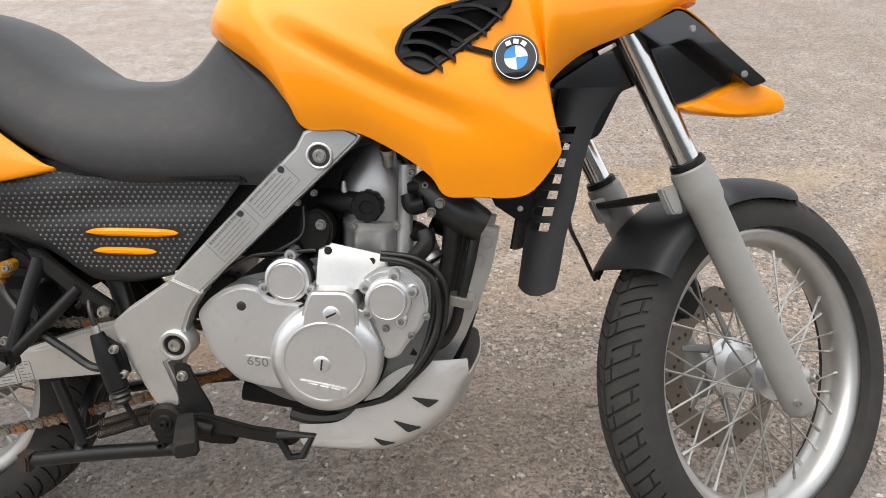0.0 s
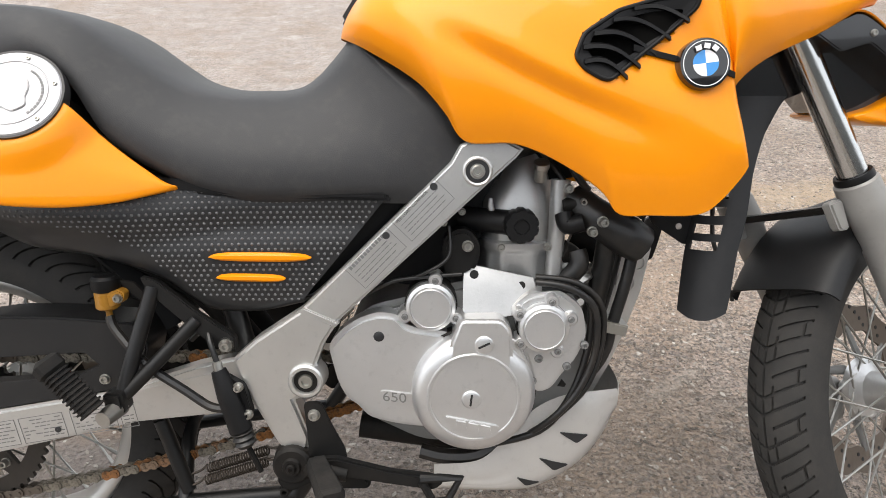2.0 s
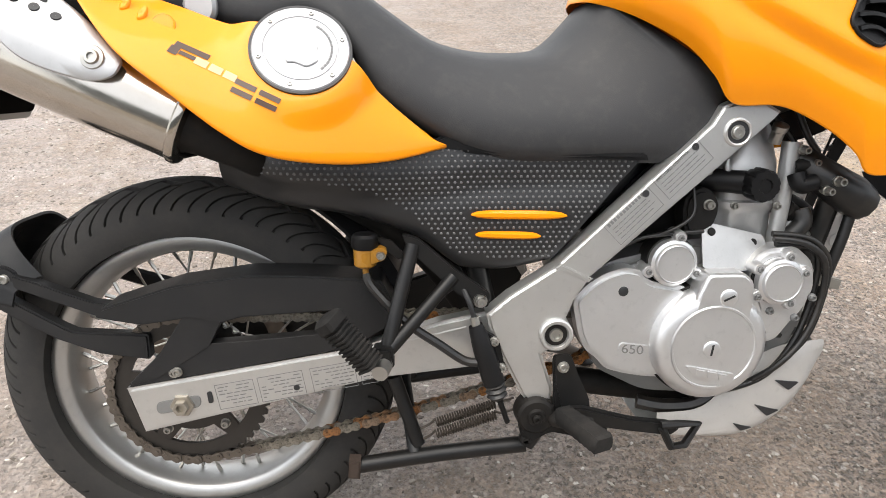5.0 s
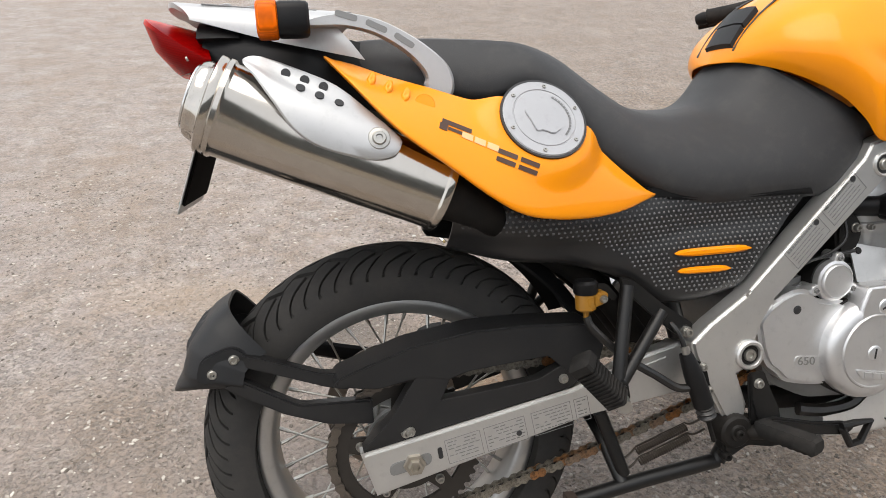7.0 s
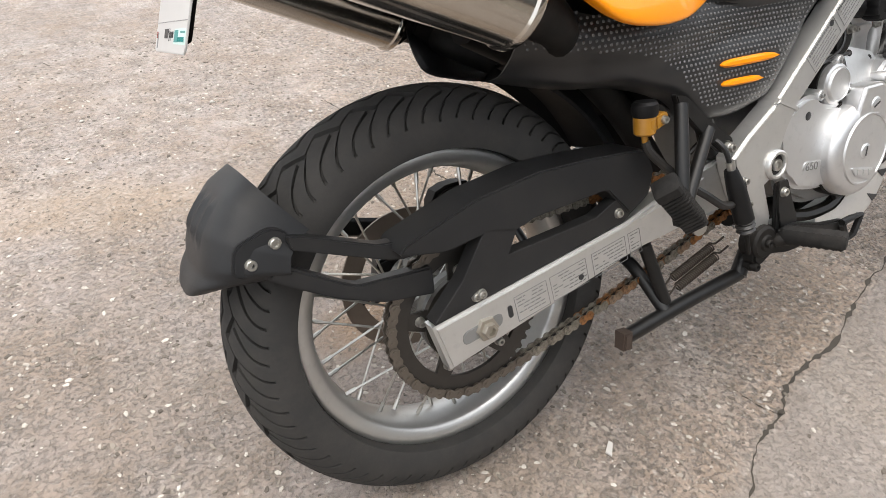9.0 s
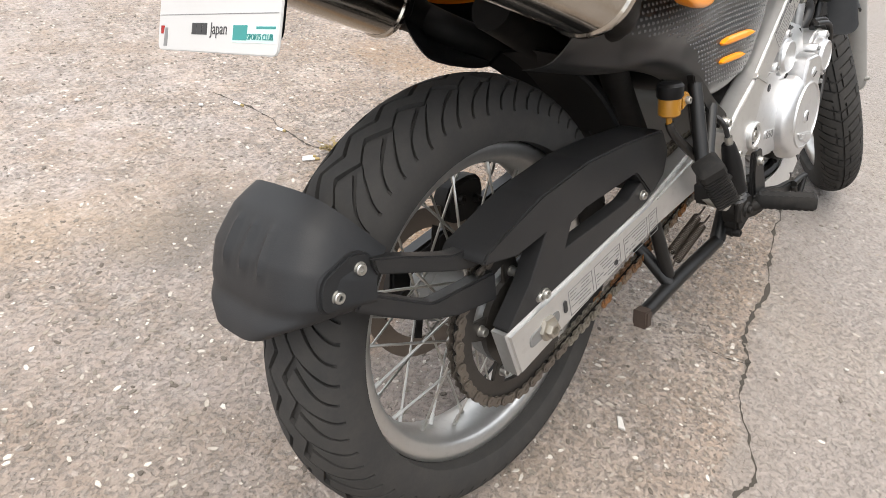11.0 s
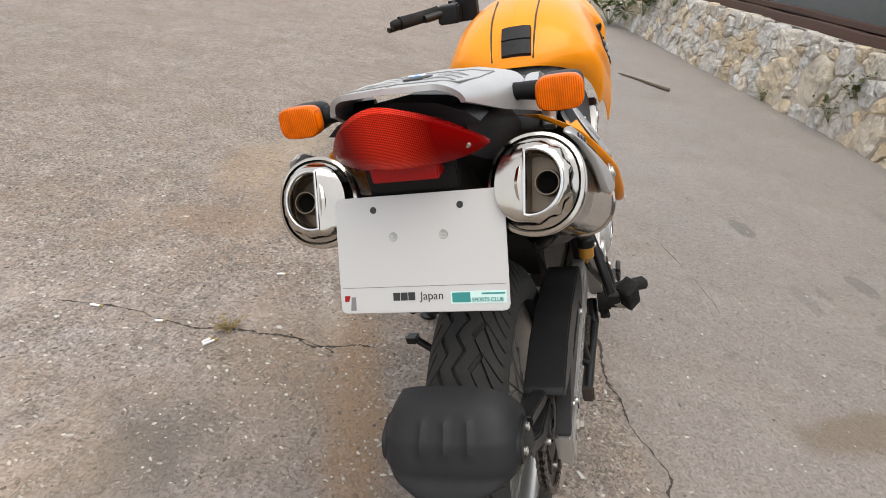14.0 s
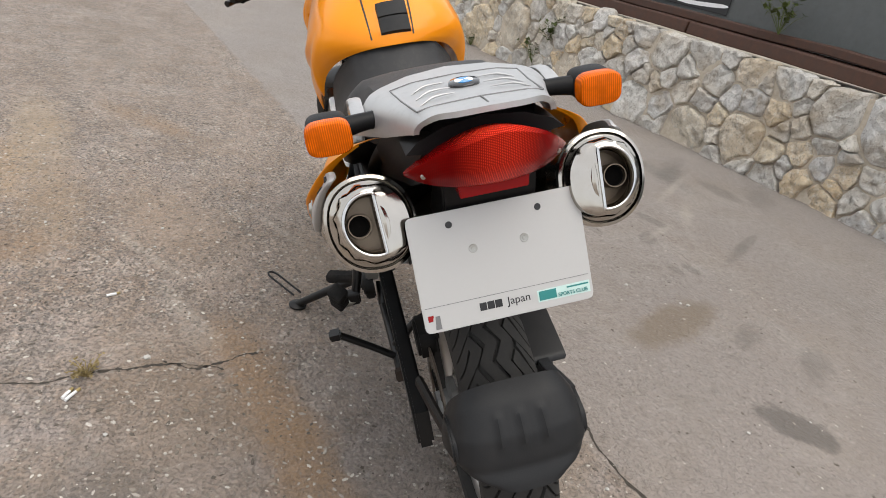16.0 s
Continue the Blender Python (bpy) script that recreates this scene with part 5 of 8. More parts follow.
for p in ((0.789, -0.1888, 0.4865), (0.772, -0.1905, 0.4085)):
    bm = lathe(B(), [(0.0001, 0.0022), (0.011, 0.0022), (0.0125, 0.0012), (0.0135, -0.001), (0.0148, -0.001), (0.0155, -0.003)], p, (0, -1, 0), 28)
    plug = part("plug", bm, ENGINE, engine)
    ang = 0.45 if p[2] > 0.45 else 1.45
    d, e = Vector((math.cos(ang), math.sin(ang))), Vector((-math.sin(ang), math.cos(ang)))
    c = Vector((p[0], p[2]))
    part("plug_slot", slab(B(), [tuple(c + d * 0.0085 + e * 0.0014), tuple(c - d * 0.0085 + e * 0.0014), tuple(c - d * 0.0085 - e * 0.0014), tuple(c + d * 0.0085 - e * 0.0014)], p[1] - 0.003, p[1] - 0.0018, 0), INK, plug)
# raised maker's mark, drawn as a plain bar in a rounded field
bm = slab(B(), chamfer([(0.735, 0.385), (0.812, 0.370), (0.808, 0.355), (0.790, 0.352), (0.748, 0.368)], 0.006), -0.1925, -0.189, 0.0008)
part("mark_field", bm, ENGINE, engine)
for k in range(3):
    x = 0.752 + k * 0.017
    z = 0.3695 - k * 0.0035
    part("mark_bar", slab(B(), [(x, z), (x + 0.014, z - 0.003), (x + 0.013, z + 0.007), (x - 0.001, z + 0.010)], -0.1945, -0.192, 0.0005), ENGINE, engine, "plain raised bar")
# two small round covers with ears and bolts
for cx, cz, r, y, ears in ((0.717, 0.530, 0.0335, -0.160, (80, 200, 335)), (0.871, 0.505, 0.0335, -0.176, (20, 75, 150, 215, 300))):
    bm = B()
    lathe(bm, [(r * 1.04, -0.04), (r * 1.04, -0.004), (r * 1.01, 0.0), (r * 0.88, 0.002), (r * 0.85, 0.006), (r * 0.80, 0.0075), (r * 0.78, 0.006), (0.0001, 0.0062)], (cx, y, cz), (0, -1, 0), 48)
    rc = part("round_cover", bm, ENGINE, engine, "small round silver cover")
    part("cover_gasket", lathe(B(), [(r * 1.10, -0.045), (r * 1.10, -0.012), (r, -0.010)], (cx, y, cz), (0, -1, 0), 40), GREASE, rc)
    for a in ears:
        px, pz = cx + r * 1.14 * math.cos(radians(a)), cz + r * 1.14 * math.sin(radians(a))
        part("ear", lathe(B(), [(0.0001, 0.0), (0.008, 0.0), (0.0095, -0.002), (0.0105, -0.03)], (px, y, pz), (0, -1, 0), 16), ENGINE, rc)
        part("cover_bolt", bolt(B(), (px, y - 0.0005, pz), 0.0046, 0.003), ENGINE_DARK, rc)
bm = slab(B(), chamfer([(0.828, 0.53), (0.85, 0.55), (0.895, 0.555), (0.925, 0.53), (0.932, 0.49), (0.918, 0.455), (0.90, 0.435), (0.885, 0.41), (0.862, 0.405), (0.85, 0.45), (0.838, 0.49)], 0.012), -0.165, -0.12, 0.006)
part("pump_housing", bm, ENGINE, engine)
for px, pz in ((0.866, 0.458), (0.928, 0.478), (0.905, 0.447), (0.858, 0.425)):
    part("housing_bolt", bolt(B(), (px, -0.166, pz), 0.006, 0.005), ENGINE_DARK, engine)
# heat shield over the cylinder foot
bm = patch(B(), [[(0.764, -0.132, 0.586), (0.80, -0.133, 0.578), (0.860, -0.130, 0.564)], [(0.762, -0.143, 0.564), (0.80, -0.144, 0.557), (0.862, -0.140, 0.547)], [(0.761, -0.158, 0.524), (0.79, -0.159, 0.514), (0.842, -0.154, 0.519)]], 14, 10)
shield = part("heat_shield", bm, ENGINE_MID, engine, "smooth silver shield bolted to the cylinder")
for p in ((0.777, -0.140, 0.572), (0.843, -0.137, 0.555)):
    part("shield_bolt", lathe(B(), [(0.0001, 0.0018), (0.0052, 0.0018), (0.0062, 0.0)], p, (0, -1, 0.4), 16), GREASE, shield)
# cylinder and head: rounded castings, fluted below the joint
def plan(cx, hx, hy, z, e=3.2, flute=0.0, n=72):
    out = []
    for k in range(n):
        a = 2 * math.pi * k / n
        c, s = math.cos(a), math.sin(a)
        f = 1.0 + flute * math.cos(14 * a)
        out.append((cx + hx * f * math.copysign(abs(c) ** (2 / e), c), hy * f * math.copysign(abs(s) ** (2 / e), s), z))
    return out
bm = loft(B(), [plan(0.838, 0.056, 0.118, 0.535, flute=0.025), plan(0.840, 0.056, 0.118, 0.592, flute=0.025), plan(0.841, 0.058, 0.121, 0.599), plan(0.841, 0.060, 0.124, 0.603), plan(0.841, 0.060, 0.124, 0.611), plan(0.842, 0.057, 0.121, 0.614)])
part("cylinder", bm, ENGINE_MID, engine, "fluted alloy cylinder")
bm = loft(B(), [plan(0.842, 0.056, 0.118, 0.610), plan(0.842, 0.058, 0.120, 0.645), plan(0.842, 0.056, 0.119, 0.668), plan(0.846, 0.050, 0.110, 0.695, 2.6), plan(0.850, 0.044, 0.102, 0.72, 2.4), plan(0.852, 0.035, 0.09, 0.74, 2.2)])
head = part("cylinder_head", bm, ENGINE_MID, engine, "rounded alloy cylinder head")
bm = B()
tube(bm, [(0.889, -0.112, 0.535), (0.893, -0.114, 0.62), (0.897, -0.112, 0.70)], [0.012, 0.012, 0.014], 14, 3)
tube(bm, [(0.908, -0.105, 0.55), (0.911, -0.106, 0.60)], 0.010, 12, 1)
tube(bm, [(0.80, -0.117, 0.675), (0.80, -0.118, 0.662), (0.806, -0.120, 0.652)], [0.003, 0.005, 0.003], 10, 4)
part("head_rib", bm, ENGINE_MID, head)
for p in ((0.880, -0.124, 0.607), (0.815, -0.125, 0.607)):
    part("head_bolt", bolt(B(), p, 0.006, 0.006), BOLT, head)
bm = lathe(B(), [(0.006, 0.0), (0.009, 0.0), (0.009, 0.018), (0.011, 0.02), (0.011, 0.028), (0.0001, 0.03)], (0.868, -0.115, 0.70), (0, -0.5, 1), 14)
part("oil_cap", bm, BOLT, engine)
bm = B()
n = 40
ring = [[(0.840 + (0.0240 if k % 4 else 0.0222) * f * math.cos(2 * math.pi * k / n), y, 0.641 + (0.0240 if k % 4 else 0.0222) * f * math.sin(2 * math.pi * k / n)) for k in range(n)] for f, y in ((0.9, -0.125), (1.0, -0.130), (1.0, -0.152), (0.9, -0.157), (0.45, -0.157), (0.4, -0.154), (0.2, -0.154))]
loft(bm, ring)
part("preload_knob", bm, BLACK, engine, "fluted black plastic knob")
bm = tube(B(), [(0.76, -0.10, 0.645), (0.80, -0.115, 0.643), (0.835, -0.125, 0.641)], [0.017, 0.017, 0.018], 14)
part("knob_neck", bm, BLACK, engine)
bm = slab(B(), curvy([(0.735, 0.62), (0.765, 0.635), (0.785, 0.61), (0.775, 0.575), (0.74, 0.57)], 3), -0.14, -0.10, 0.005)
part("knob_bracket", bm, GREASE, engine)
for p in ((0.768, -0.142, 0.612), (0.742, -0.142, 0.668), (0.76, -0.142, 0.66), (0.735, -0.142, 0.645)):
    part("bracket_bolt", bolt(B(), p, 0.008 if p[2] < 0.62 else 0.005, 0.008), BOLT, engine)
# black mass behind the cylinder (airbox, carburettor)
bm = slab(B(), chamfer([(0.60, 0.55), (0.66, 0.64), (0.74, 0.715), (0.80, 0.745), (0.98, 0.77), (0.98, 0.72), (0.93, 0.70), (0.80, 0.69), (0.78, 0.56), (0.70, 0.54)], 0.02), -0.09, 0.10, 0.01)
part("airbox", bm, BLACK, bike, "black plastic airbox")
bm = slab(B(), chamfer([(0.35, 0.56), (0.40, 0.53), (0.54, 0.53), (0.66, 0.64), (0.70, 0.70), (0.60, 0.72), (0.30, 0.72)], 0.02), -0.12, 0.12, 0.015)
part("battery_box", bm, BLACK, bike)
# hoses, wires and small fittings round the head
for pts, r, m in (([(0.915, -0.105, 0.675), (0.945, -0.125, 0.650), (0.985, -0.130, 0.625), (1.010, -0.128, 0.610)], [0.022, 0.026, 0.030, 0.026], HOSE),
                  ([(0.90, -0.12, 0.665), (0.93, -0.125, 0.668), (0.95, -0.118, 0.655)], 0.011, GREASE),
                  ([(0.965, -0.115, 0.62), (0.962, -0.105, 0.57), (0.952, -0.095, 0.50), (0.935, -0.09, 0.45), (0.91, -0.09, 0.40)], 0.015, HOSE),
                  ([(1.002, -0.118, 0.605), (0.992, -0.118, 0.55), (0.978, -0.115, 0.49), (0.970, -0.113, 0.45), (0.950, -0.115, 0.418), (0.915, -0.125, 0.405), (0.90, -0.13, 0.41)], 0.0085, HOSE),
                  ([(0.985, -0.10, 0.61), (0.975, -0.095, 0.55), (0.965, -0.09, 0.50)], 0.009, HOSE),
                  ([(0.900, -0.128, 0.655), (0.905, -0.135, 0.640), (0.925, -0.138, 0.645)], 0.013, BLACK),
                  ([(0.922, -0.115, 0.60), (0.925, -0.12, 0.58), (0.905, -0.118, 0.555), (0.895, -0.115, 0.545)], 0.014, HOSE),
                  ([(0.86, -0.16, 0.566), (0.905, -0.168, 0.560), (0.94, -0.165, 0.53), (0.945, -0.16, 0.47), (0.925, -0.165, 0.415), (0.89, -0.165, 0.37), (0.85, -0.14, 0.325)], 0.0048, HOSE),
                  ([(0.86, -0.155, 0.572), (0.915, -0.160, 0.565), (0.952, -0.155, 0.53), (0.955, -0.15, 0.47), (0.935, -0.155, 0.41), (0.89, -0.155, 0.36)], 0.0045, HOSE),
                  ([(0.87, -0.15, 0.556), (0.93, -0.155, 0.545), (0.938, -0.15, 0.48), (0.915, -0.155, 0.40), (0.87, -0.15, 0.34), (0.78, -0.14, 0.31)], 0.0052, HOSE),
                  ([(0.68, -0.14, 0.565), (0.71, -0.155, 0.578), (0.742, -0.150, 0.60), (0.742, -0.14, 0.64)], 0.0025, HOSE),
                  ([(0.61, -0.15, 0.535), (0.66, -0.158, 0.565), (0.70, -0.15, 0.57), (0.76, -0.15, 0.575)], 0.003, HOSE),
                  ([(0.90, -0.11, 0.745), (0.915, -0.118, 0.71), (0.935, -0.118, 0.685)], 0.005, HOSE),
                  ([(0.86, -0.10, 0.75), (0.90, -0.112, 0.70), (0.91, -0.12, 0.665)], 0.004, HOSE),
                  ([(0.93, -0.09, 0.55), (0.92, -0.10, 0.585), (0.90, -0.11, 0.60)], 0.016, GREASE)):
    part("hose", tube(B(), pts, r, 10, 6), m, engine)
bm = lathe(B(), [(0.021, -0.012), (0.024, -0.01), (0.024, -0.002), (0.0215, 0.0), (0.024, 0.002), (0.024, 0.01), (0.021, 0.012)], (0.925, -0.10, 0.555), (0.5, -0.3, -0.8), 24)
part("pipe_collar", bm, BOLT, engine)
for p, r in (((0.925, -0.128, 0.672), 0.006), ((0.935, -0.152, 0.634), 0.007), ((0.948, -0.155, 0.648), 0.0075), ((0.905, -0.13, 0.69), 0.007)):
    part("clamp_screw", bolt(B(), p, r, 0.012), BOLT, engine)
# silver down tube at the front of the engine
bm = slab(B(), [(0.990, 0.605), (1.038, 0.596), (1.026, 0.53), (1.003, 0.46), (0.985, 0.415), (0.960, 0.365), (0.905, 0.362), (0.915, 0.41), (0.928, 0.50), (0.952, 0.516), (0.982, 0.545)], -0.086, -0.045, 0.006)
down = part("down_tube", bm, SILVER, bike, "silver frame down tube")
part("down_tube_left", flipped(slab(B(), [(0.990, 0.605), (1.038, 0.596), (1.026, 0.53), (1.003, 0.46), (0.985, 0.415), (0.960, 0.365), (0.905, 0.362), (0.915, 0.41), (0.928, 0.50), (0.952, 0.516), (0.982, 0.545)], -0.086, -0.045, 0.006)), SILVER, bike)
for p in ((1.018, -0.088, 0.575), (1.005, -0.088, 0.545)):
    part("hole_rim", lathe(B(), [(0.0085, 0.0), (0.009, 0.001), (0.0105, 0.001), (0.011, 0.0)], p, (0, -1, 0), 20), SILVER, down)
part("hose_clip", slab(B(), [(0.962, 0.500), (0.998, 0.492), (0.995, 0.476), (0.958, 0.484)], -0.129, -0.086, 0.002), BOLT, down)
# exhaust header, belly
bm = tube(B(), [(0.93, -0.02, 0.60), (0.99, -0.03, 0.56), (0.985, -0.03, 0.45), (0.93, -0.04, 0.33), (0.80, -0.05, 0.28), (0.60, -0.05, 0.30)], 0.021, 14)
part("exhaust_header", bm, GREASE, bike, "sooty steel exhaust header")

from mathutils.bvhtree import BVHTree
# aluminium bash plate: one shell that wraps under the engine
A1 = [(0.722, -0.146, 0.282), (0.785, -0.146, 0.288), (0.821, -0.146, 0.318), (0.867, -0.143, 0.368), (0.912, -0.138, 0.388), (0.960, -0.126, 0.389), (0.990, -0.120, 0.390)]
A2 = [(0.722, -0.148, 0.262), (0.80, -0.150, 0.262), (0.848, -0.150, 0.285), (0.90, -0.146, 0.325), (0.942, -0.139, 0.356), (0.968, -0.128, 0.370), (0.991, -0.120, 0.378)]
A3 = [(0.726, -0.140, 0.243), (0.828, -0.143, 0.241), (0.876, -0.141, 0.250), (0.929, -0.136, 0.282), (0.963, -0.128, 0.320), (0.978, -0.120, 0.342), (0.993, -0.110, 0.362)]
A4 = [(0.73, -0.07, 0.222), (0.83, -0.07, 0.218), (0.89, -0.07, 0.228), (0.955, -0.07, 0.268), (0.988, -0.07, 0.315), (1.0, -0.065, 0.345), (1.008, -0.06, 0.372)]
A5 = [(0.73, 0.0, 0.218), (0.83, 0.0, 0.214), (0.895, 0.0, 0.224), (0.962, 0.0, 0.264), (0.996, 0.0, 0.314), (1.006, 0.0, 0.345), (1.012, 0.0, 0.372)]
def mir(c):
    return [(x, -y, z) for x, y, z in c]
bm = patch(B(), [A1, A2, A3, A4, A5, mir(A4), mir(A3), mir(A2), mir(A1)], 40, 64, thick=0.004, inward=(-0.5, 0, 0.8))
bash = part("bash_plate", bm, BASH, bike, "bead-blasted aluminium bash plate with dark slots")
_tree = BVHTree.FromPolygons([v.co for v in bash.data.vertices], [tuple(p.vertices) for p in bash.data.polygons])
for tri_ in ([(0.901, 0.337), (0.946, 0.330), (0.928, 0.318)], [(0.872, 0.298), (0.918, 0.284), (0.896, 0.276)], [(0.840, 0.268), (0.876, 0.257), (0.855, 0.253)]):
    bm = B()
    loop = []
    for x, z in chamfer(tri_, 0.004):
        hit = _tree.ray_cast(Vector((x, -0.3, z)), Vector((0, 1, 0)))[0]
        loop.append(Vector((x, (hit.y if hit else -0.145) - 0.0022, z)))
    loft(bm, [loop, [p + Vector((0, 0.006, 0)) for p in loop]])
    part("slot", bm, INK, bash, "dark slot")
bm = tube(B(), [(0.70, -0.11, 0.287), (0.74, -0.12, 0.283), (0.79, -0.13, 0.293), (0.83, -0.13, 0.325)], 0.012, 8)
part("drain_hose", bm, HOSE, bash)

# seat
SEAT = [((-0.085, 0.928), (-0.06, 0.885), 0.085, 0.05), ((-0.03, 0.944), (-0.01, 0.875), 0.112, 0.075), ((0.06, 0.945), (0.07, 0.862), 0.130, 0.09), ((0.14, 0.941), (0.145, 0.852), 0.140, 0.098),
        ((0.20, 0.933), (0.205, 0.865), 0.150, 0.10), ((0.255, 0.912), (0.255, 0.83), 0.158, 0.10), ((0.316, 0.872), (0.30, 0.765), 0.168, 0.098), ((0.37, 0.838), (0.39, 0.711), 0.172, 0.095),
        ((0.426, 0.824), (0.465, 0.690), 0.172, 0.09), ((0.48, 0.822), (0.53, 0.687), 0.170, 0.086), ((0.525, 0.826), (0.60, 0.688), 0.168, 0.08), ((0.552, 0.842), (0.66, 0.688), 0.166, 0.075),
        ((0.572, 0.862), (0.712, 0.692), 0.164, 0.075), ((0.590, 0.882), (0.742, 0.715), 0.162, 0.078), ((0.600, 0.893), (0.757, 0.745), 0.160, 0.08), ((0.608, 0.893), (0.758, 0.765), 0.156, 0.09), ((0.650, 0.872), (0.785, 0.775), 0.150, 0.105)]
rings = []
_tops = rounded([(a[0], a[1], w) for a, b, w, v in SEAT], 4)
_bots = rounded([(b[0], b[1], v) for a, b, w, v in SEAT], 4)
for tp, bt in zip(_tops, _bots):
    w, v = tp.z, bt.z
    half = []
    for f, yy in ((-0.10, 0.90), (0.0, 0.985), (0.08, 1.0), (0.25, 1.0), (0.45, None), (0.65, None), (0.80, None), (0.90, None), (0.96, None), (0.995, None)):
        if yy is None:
            g = (f - 0.25) / 0.75
            y = w + (v - w) * (g ** 1.6)
            if f > 0.95:
                y = v * (0.80 if f < 0.99 else 0.55)
        else:
            y = w * yy
        half.append((bt.x + (tp.x - bt.x) * f, -y, bt.y + (tp.y - bt.y) * f))
    mid = [(tp.x, 0.0, tp.y + 0.001)]
    rings.append(half + mid + [(x, -y, z) for x, y, z in half[::-1]])
seat = part("seat", loft(B(), rings), VINYL, bike, "dark grey vinyl seat")

# yellow tank cover
OUT = [(0.583, 0.0, 0.897), (0.596, 0.07, 0.892), (0.640, 0.130, 0.870), (0.701, 0.165, 0.832), (0.737, 0.181, 0.793), (0.764, 0.188, 0.757), (0.828, 0.192, 0.754), (0.889, 0.196, 0.727), (0.936, 0.197, 0.694), (0.958, 0.197, 0.666), (1.0, 0.196, 0.664), (1.058, 0.192, 0.664), (1.085, 0.193, 0.680), (1.113, 0.200, 0.722), (1.113, 0.186, 0.735), (1.097, 0.192, 0.767), (1.094, 0.190, 0.803), (1.108, 0.180, 0.829), (1.15, 0.158, 0.861), (1.225, 0.125, 0.892), (1.285, 0.112, 0.925), (1.31, 0.09, 0.93), (1.33, 0.0, 0.935)]
TOP = [(0.592, 0.0, 0.915), (0.606, 0.0, 0.935), (0.622, 0.0, 0.955), (0.64, 0.0, 0.974), (0.66, 0.0, 0.990), (0.685, 0.0, 1.006), (0.72, 0.0, 1.022), (0.76, 0.0, 1.036), (0.80, 0.0, 1.046), (0.84, 0.0, 1.053), (0.88, 0.0, 1.057), (0.93, 0.0, 1.058), (0.97, 0.0, 1.057), (1.01, 0.0, 1.054), (1.04, 0.0, 1.05), (1.07, 0.0, 1.045), (1.10, 0.0, 1.038), (1.13, 0.0, 1.028), (1.17, 0.0, 1.012), (1.22, 0.0, 0.99), (1.27, 0.0, 0.966), (1.295, 0.0, 0.952), (1.31, 0.0, 0.945)]
_CR = [Vector(p) for p in ((0.709, 0.909), (0.76, 0.878), (0.829, 0.842), (0.899, 0.809), (0.97, 0.78), (1.034, 0.75))]
_SC = [Vector(p) for p in ((0.925, 0.845), (0.953, 0.834), (1.002, 0.810), (1.049, 0.777), (1.086, 0.751), (1.125, 0.727))]


def line_dist(poly, q):
    best, sign, along = 9.0, 1, 0
    for i, (a, b) in enumerate(zip(poly, poly[1:])):
        t = max(0, min(1, (q - a).dot(b - a) / (b - a).length_squared))
        v = q - a.lerp(b, t)
        if v.length < best:
            best, along = v.length, (i + t) / (len(poly) - 1)
            sign = 1 if (b - a).x * v.y - (b - a).y * v.x > 0 else -1
    return best, sign, along


def tank_form(p):
    """Character lines pressed into the cover's flanks."""
    q = Vector((p.x, p.z))
    y = abs(p.y)
    if y > 0.05:
        f = min(1, (y - 0.05) / 0.06)
        d, s, al = line_dist(_CR, q)
        ends = max(0, min(1, al * 3, (1 - al) * 2.5))
        ends = ends * ends * (3 - 2 * ends)
        y -= f * ends * (0.009 * math.exp(-((d * s + 0.004) / 0.015) ** 2) - 0.005 * math.exp(-((d * s - 0.018) / 0.018) ** 2))
        d, s, al = line_dist(_SC, q)
        if s > 0 and 0 < al < 1:
            fall = max(0.0, min(1.0, (0.15 - d) / 0.08))
            y -= f * 0.34 * min(d, 0.048) * fall * fall * (3 - 2 * fall) * min(1, al * 4)
    return Vector((p.x, math.copysign(y, p.y), p.z))


def tank_rows(side):
    fr = ((0.0, 1.0, 0.0), (0.12, 1.01, 0.009), (0.30, 1.00, 0.014), (0.48, 0.95, 0.014), (0.64, 0.86, 0.012), (0.78, 0.75, 0.008), (0.89, 0.58, 0.004), (0.96, 0.34, 0.001), (1.0, 0.0, 0.0))
    curves = []
    for f, k, bulge in fr:
        c = []
        for (x0, y0, z0), (x1, y1, z1) in zip(OUT, TOP):
            lift = math.sin(f * math.pi / 2)
            c.append((x0 + (x1 - x0) * f, side * (y0 * k + bulge * min(1, y0 / 0.15)), z0 + (z1 - z0) * (0.75 * f + 0.25 * lift)))
        curves.append(c)
    return curves


VENT = chamfer([(0.893, 0.858), (0.904, 0.884), (0.945, 0.911), (0.995, 0.926), (1.043, 0.930), (1.040, 0.915), (1.017, 0.892), (0.967, 0.854), (0.935, 0.830), (0.925, 0.831), (0.904, 0.843)], 0.006)


def inside(poly, x, z):
    odd = False
    for (a, b), (c, d) in zip(poly, poly[1:] + poly[:1]):
        if (b > z) != (d > z) and x < (c - a) * (z - b) / (d - b) + a:
            odd = not odd
    return odd


_vc = (sum(p[0] for p in VENT) / len(VENT), sum(p[1] for p in VENT) / len(VENT))
VENT_IN = [(_vc[0] + (a - _vc[0]) * 0.90, _vc[1] + (b - _vc[1]) * 0.84) for a, b in VENT]
TANK = {}
for side in (-1, 1):
    bm = patch(B(), tank_rows(side), 170, 72, tank_form, 0.0035, (0, -side * 0.8, -0.4))
    if side < 0:
        from mathutils.bvhtree import BVHTree
        TANK_TREE = BVHTree.FromBMesh(bm)
    for v in bm.verts:
        if abs(v.co.y) > 0.1 and inside(VENT_IN, v.co.x, v.co.z):
            v.co.y -= side * 0.024
    cov = part("tank_cover", bm, YELLOW, bike, "yellow-orange painted tank cover")
    TANK[side] = cov


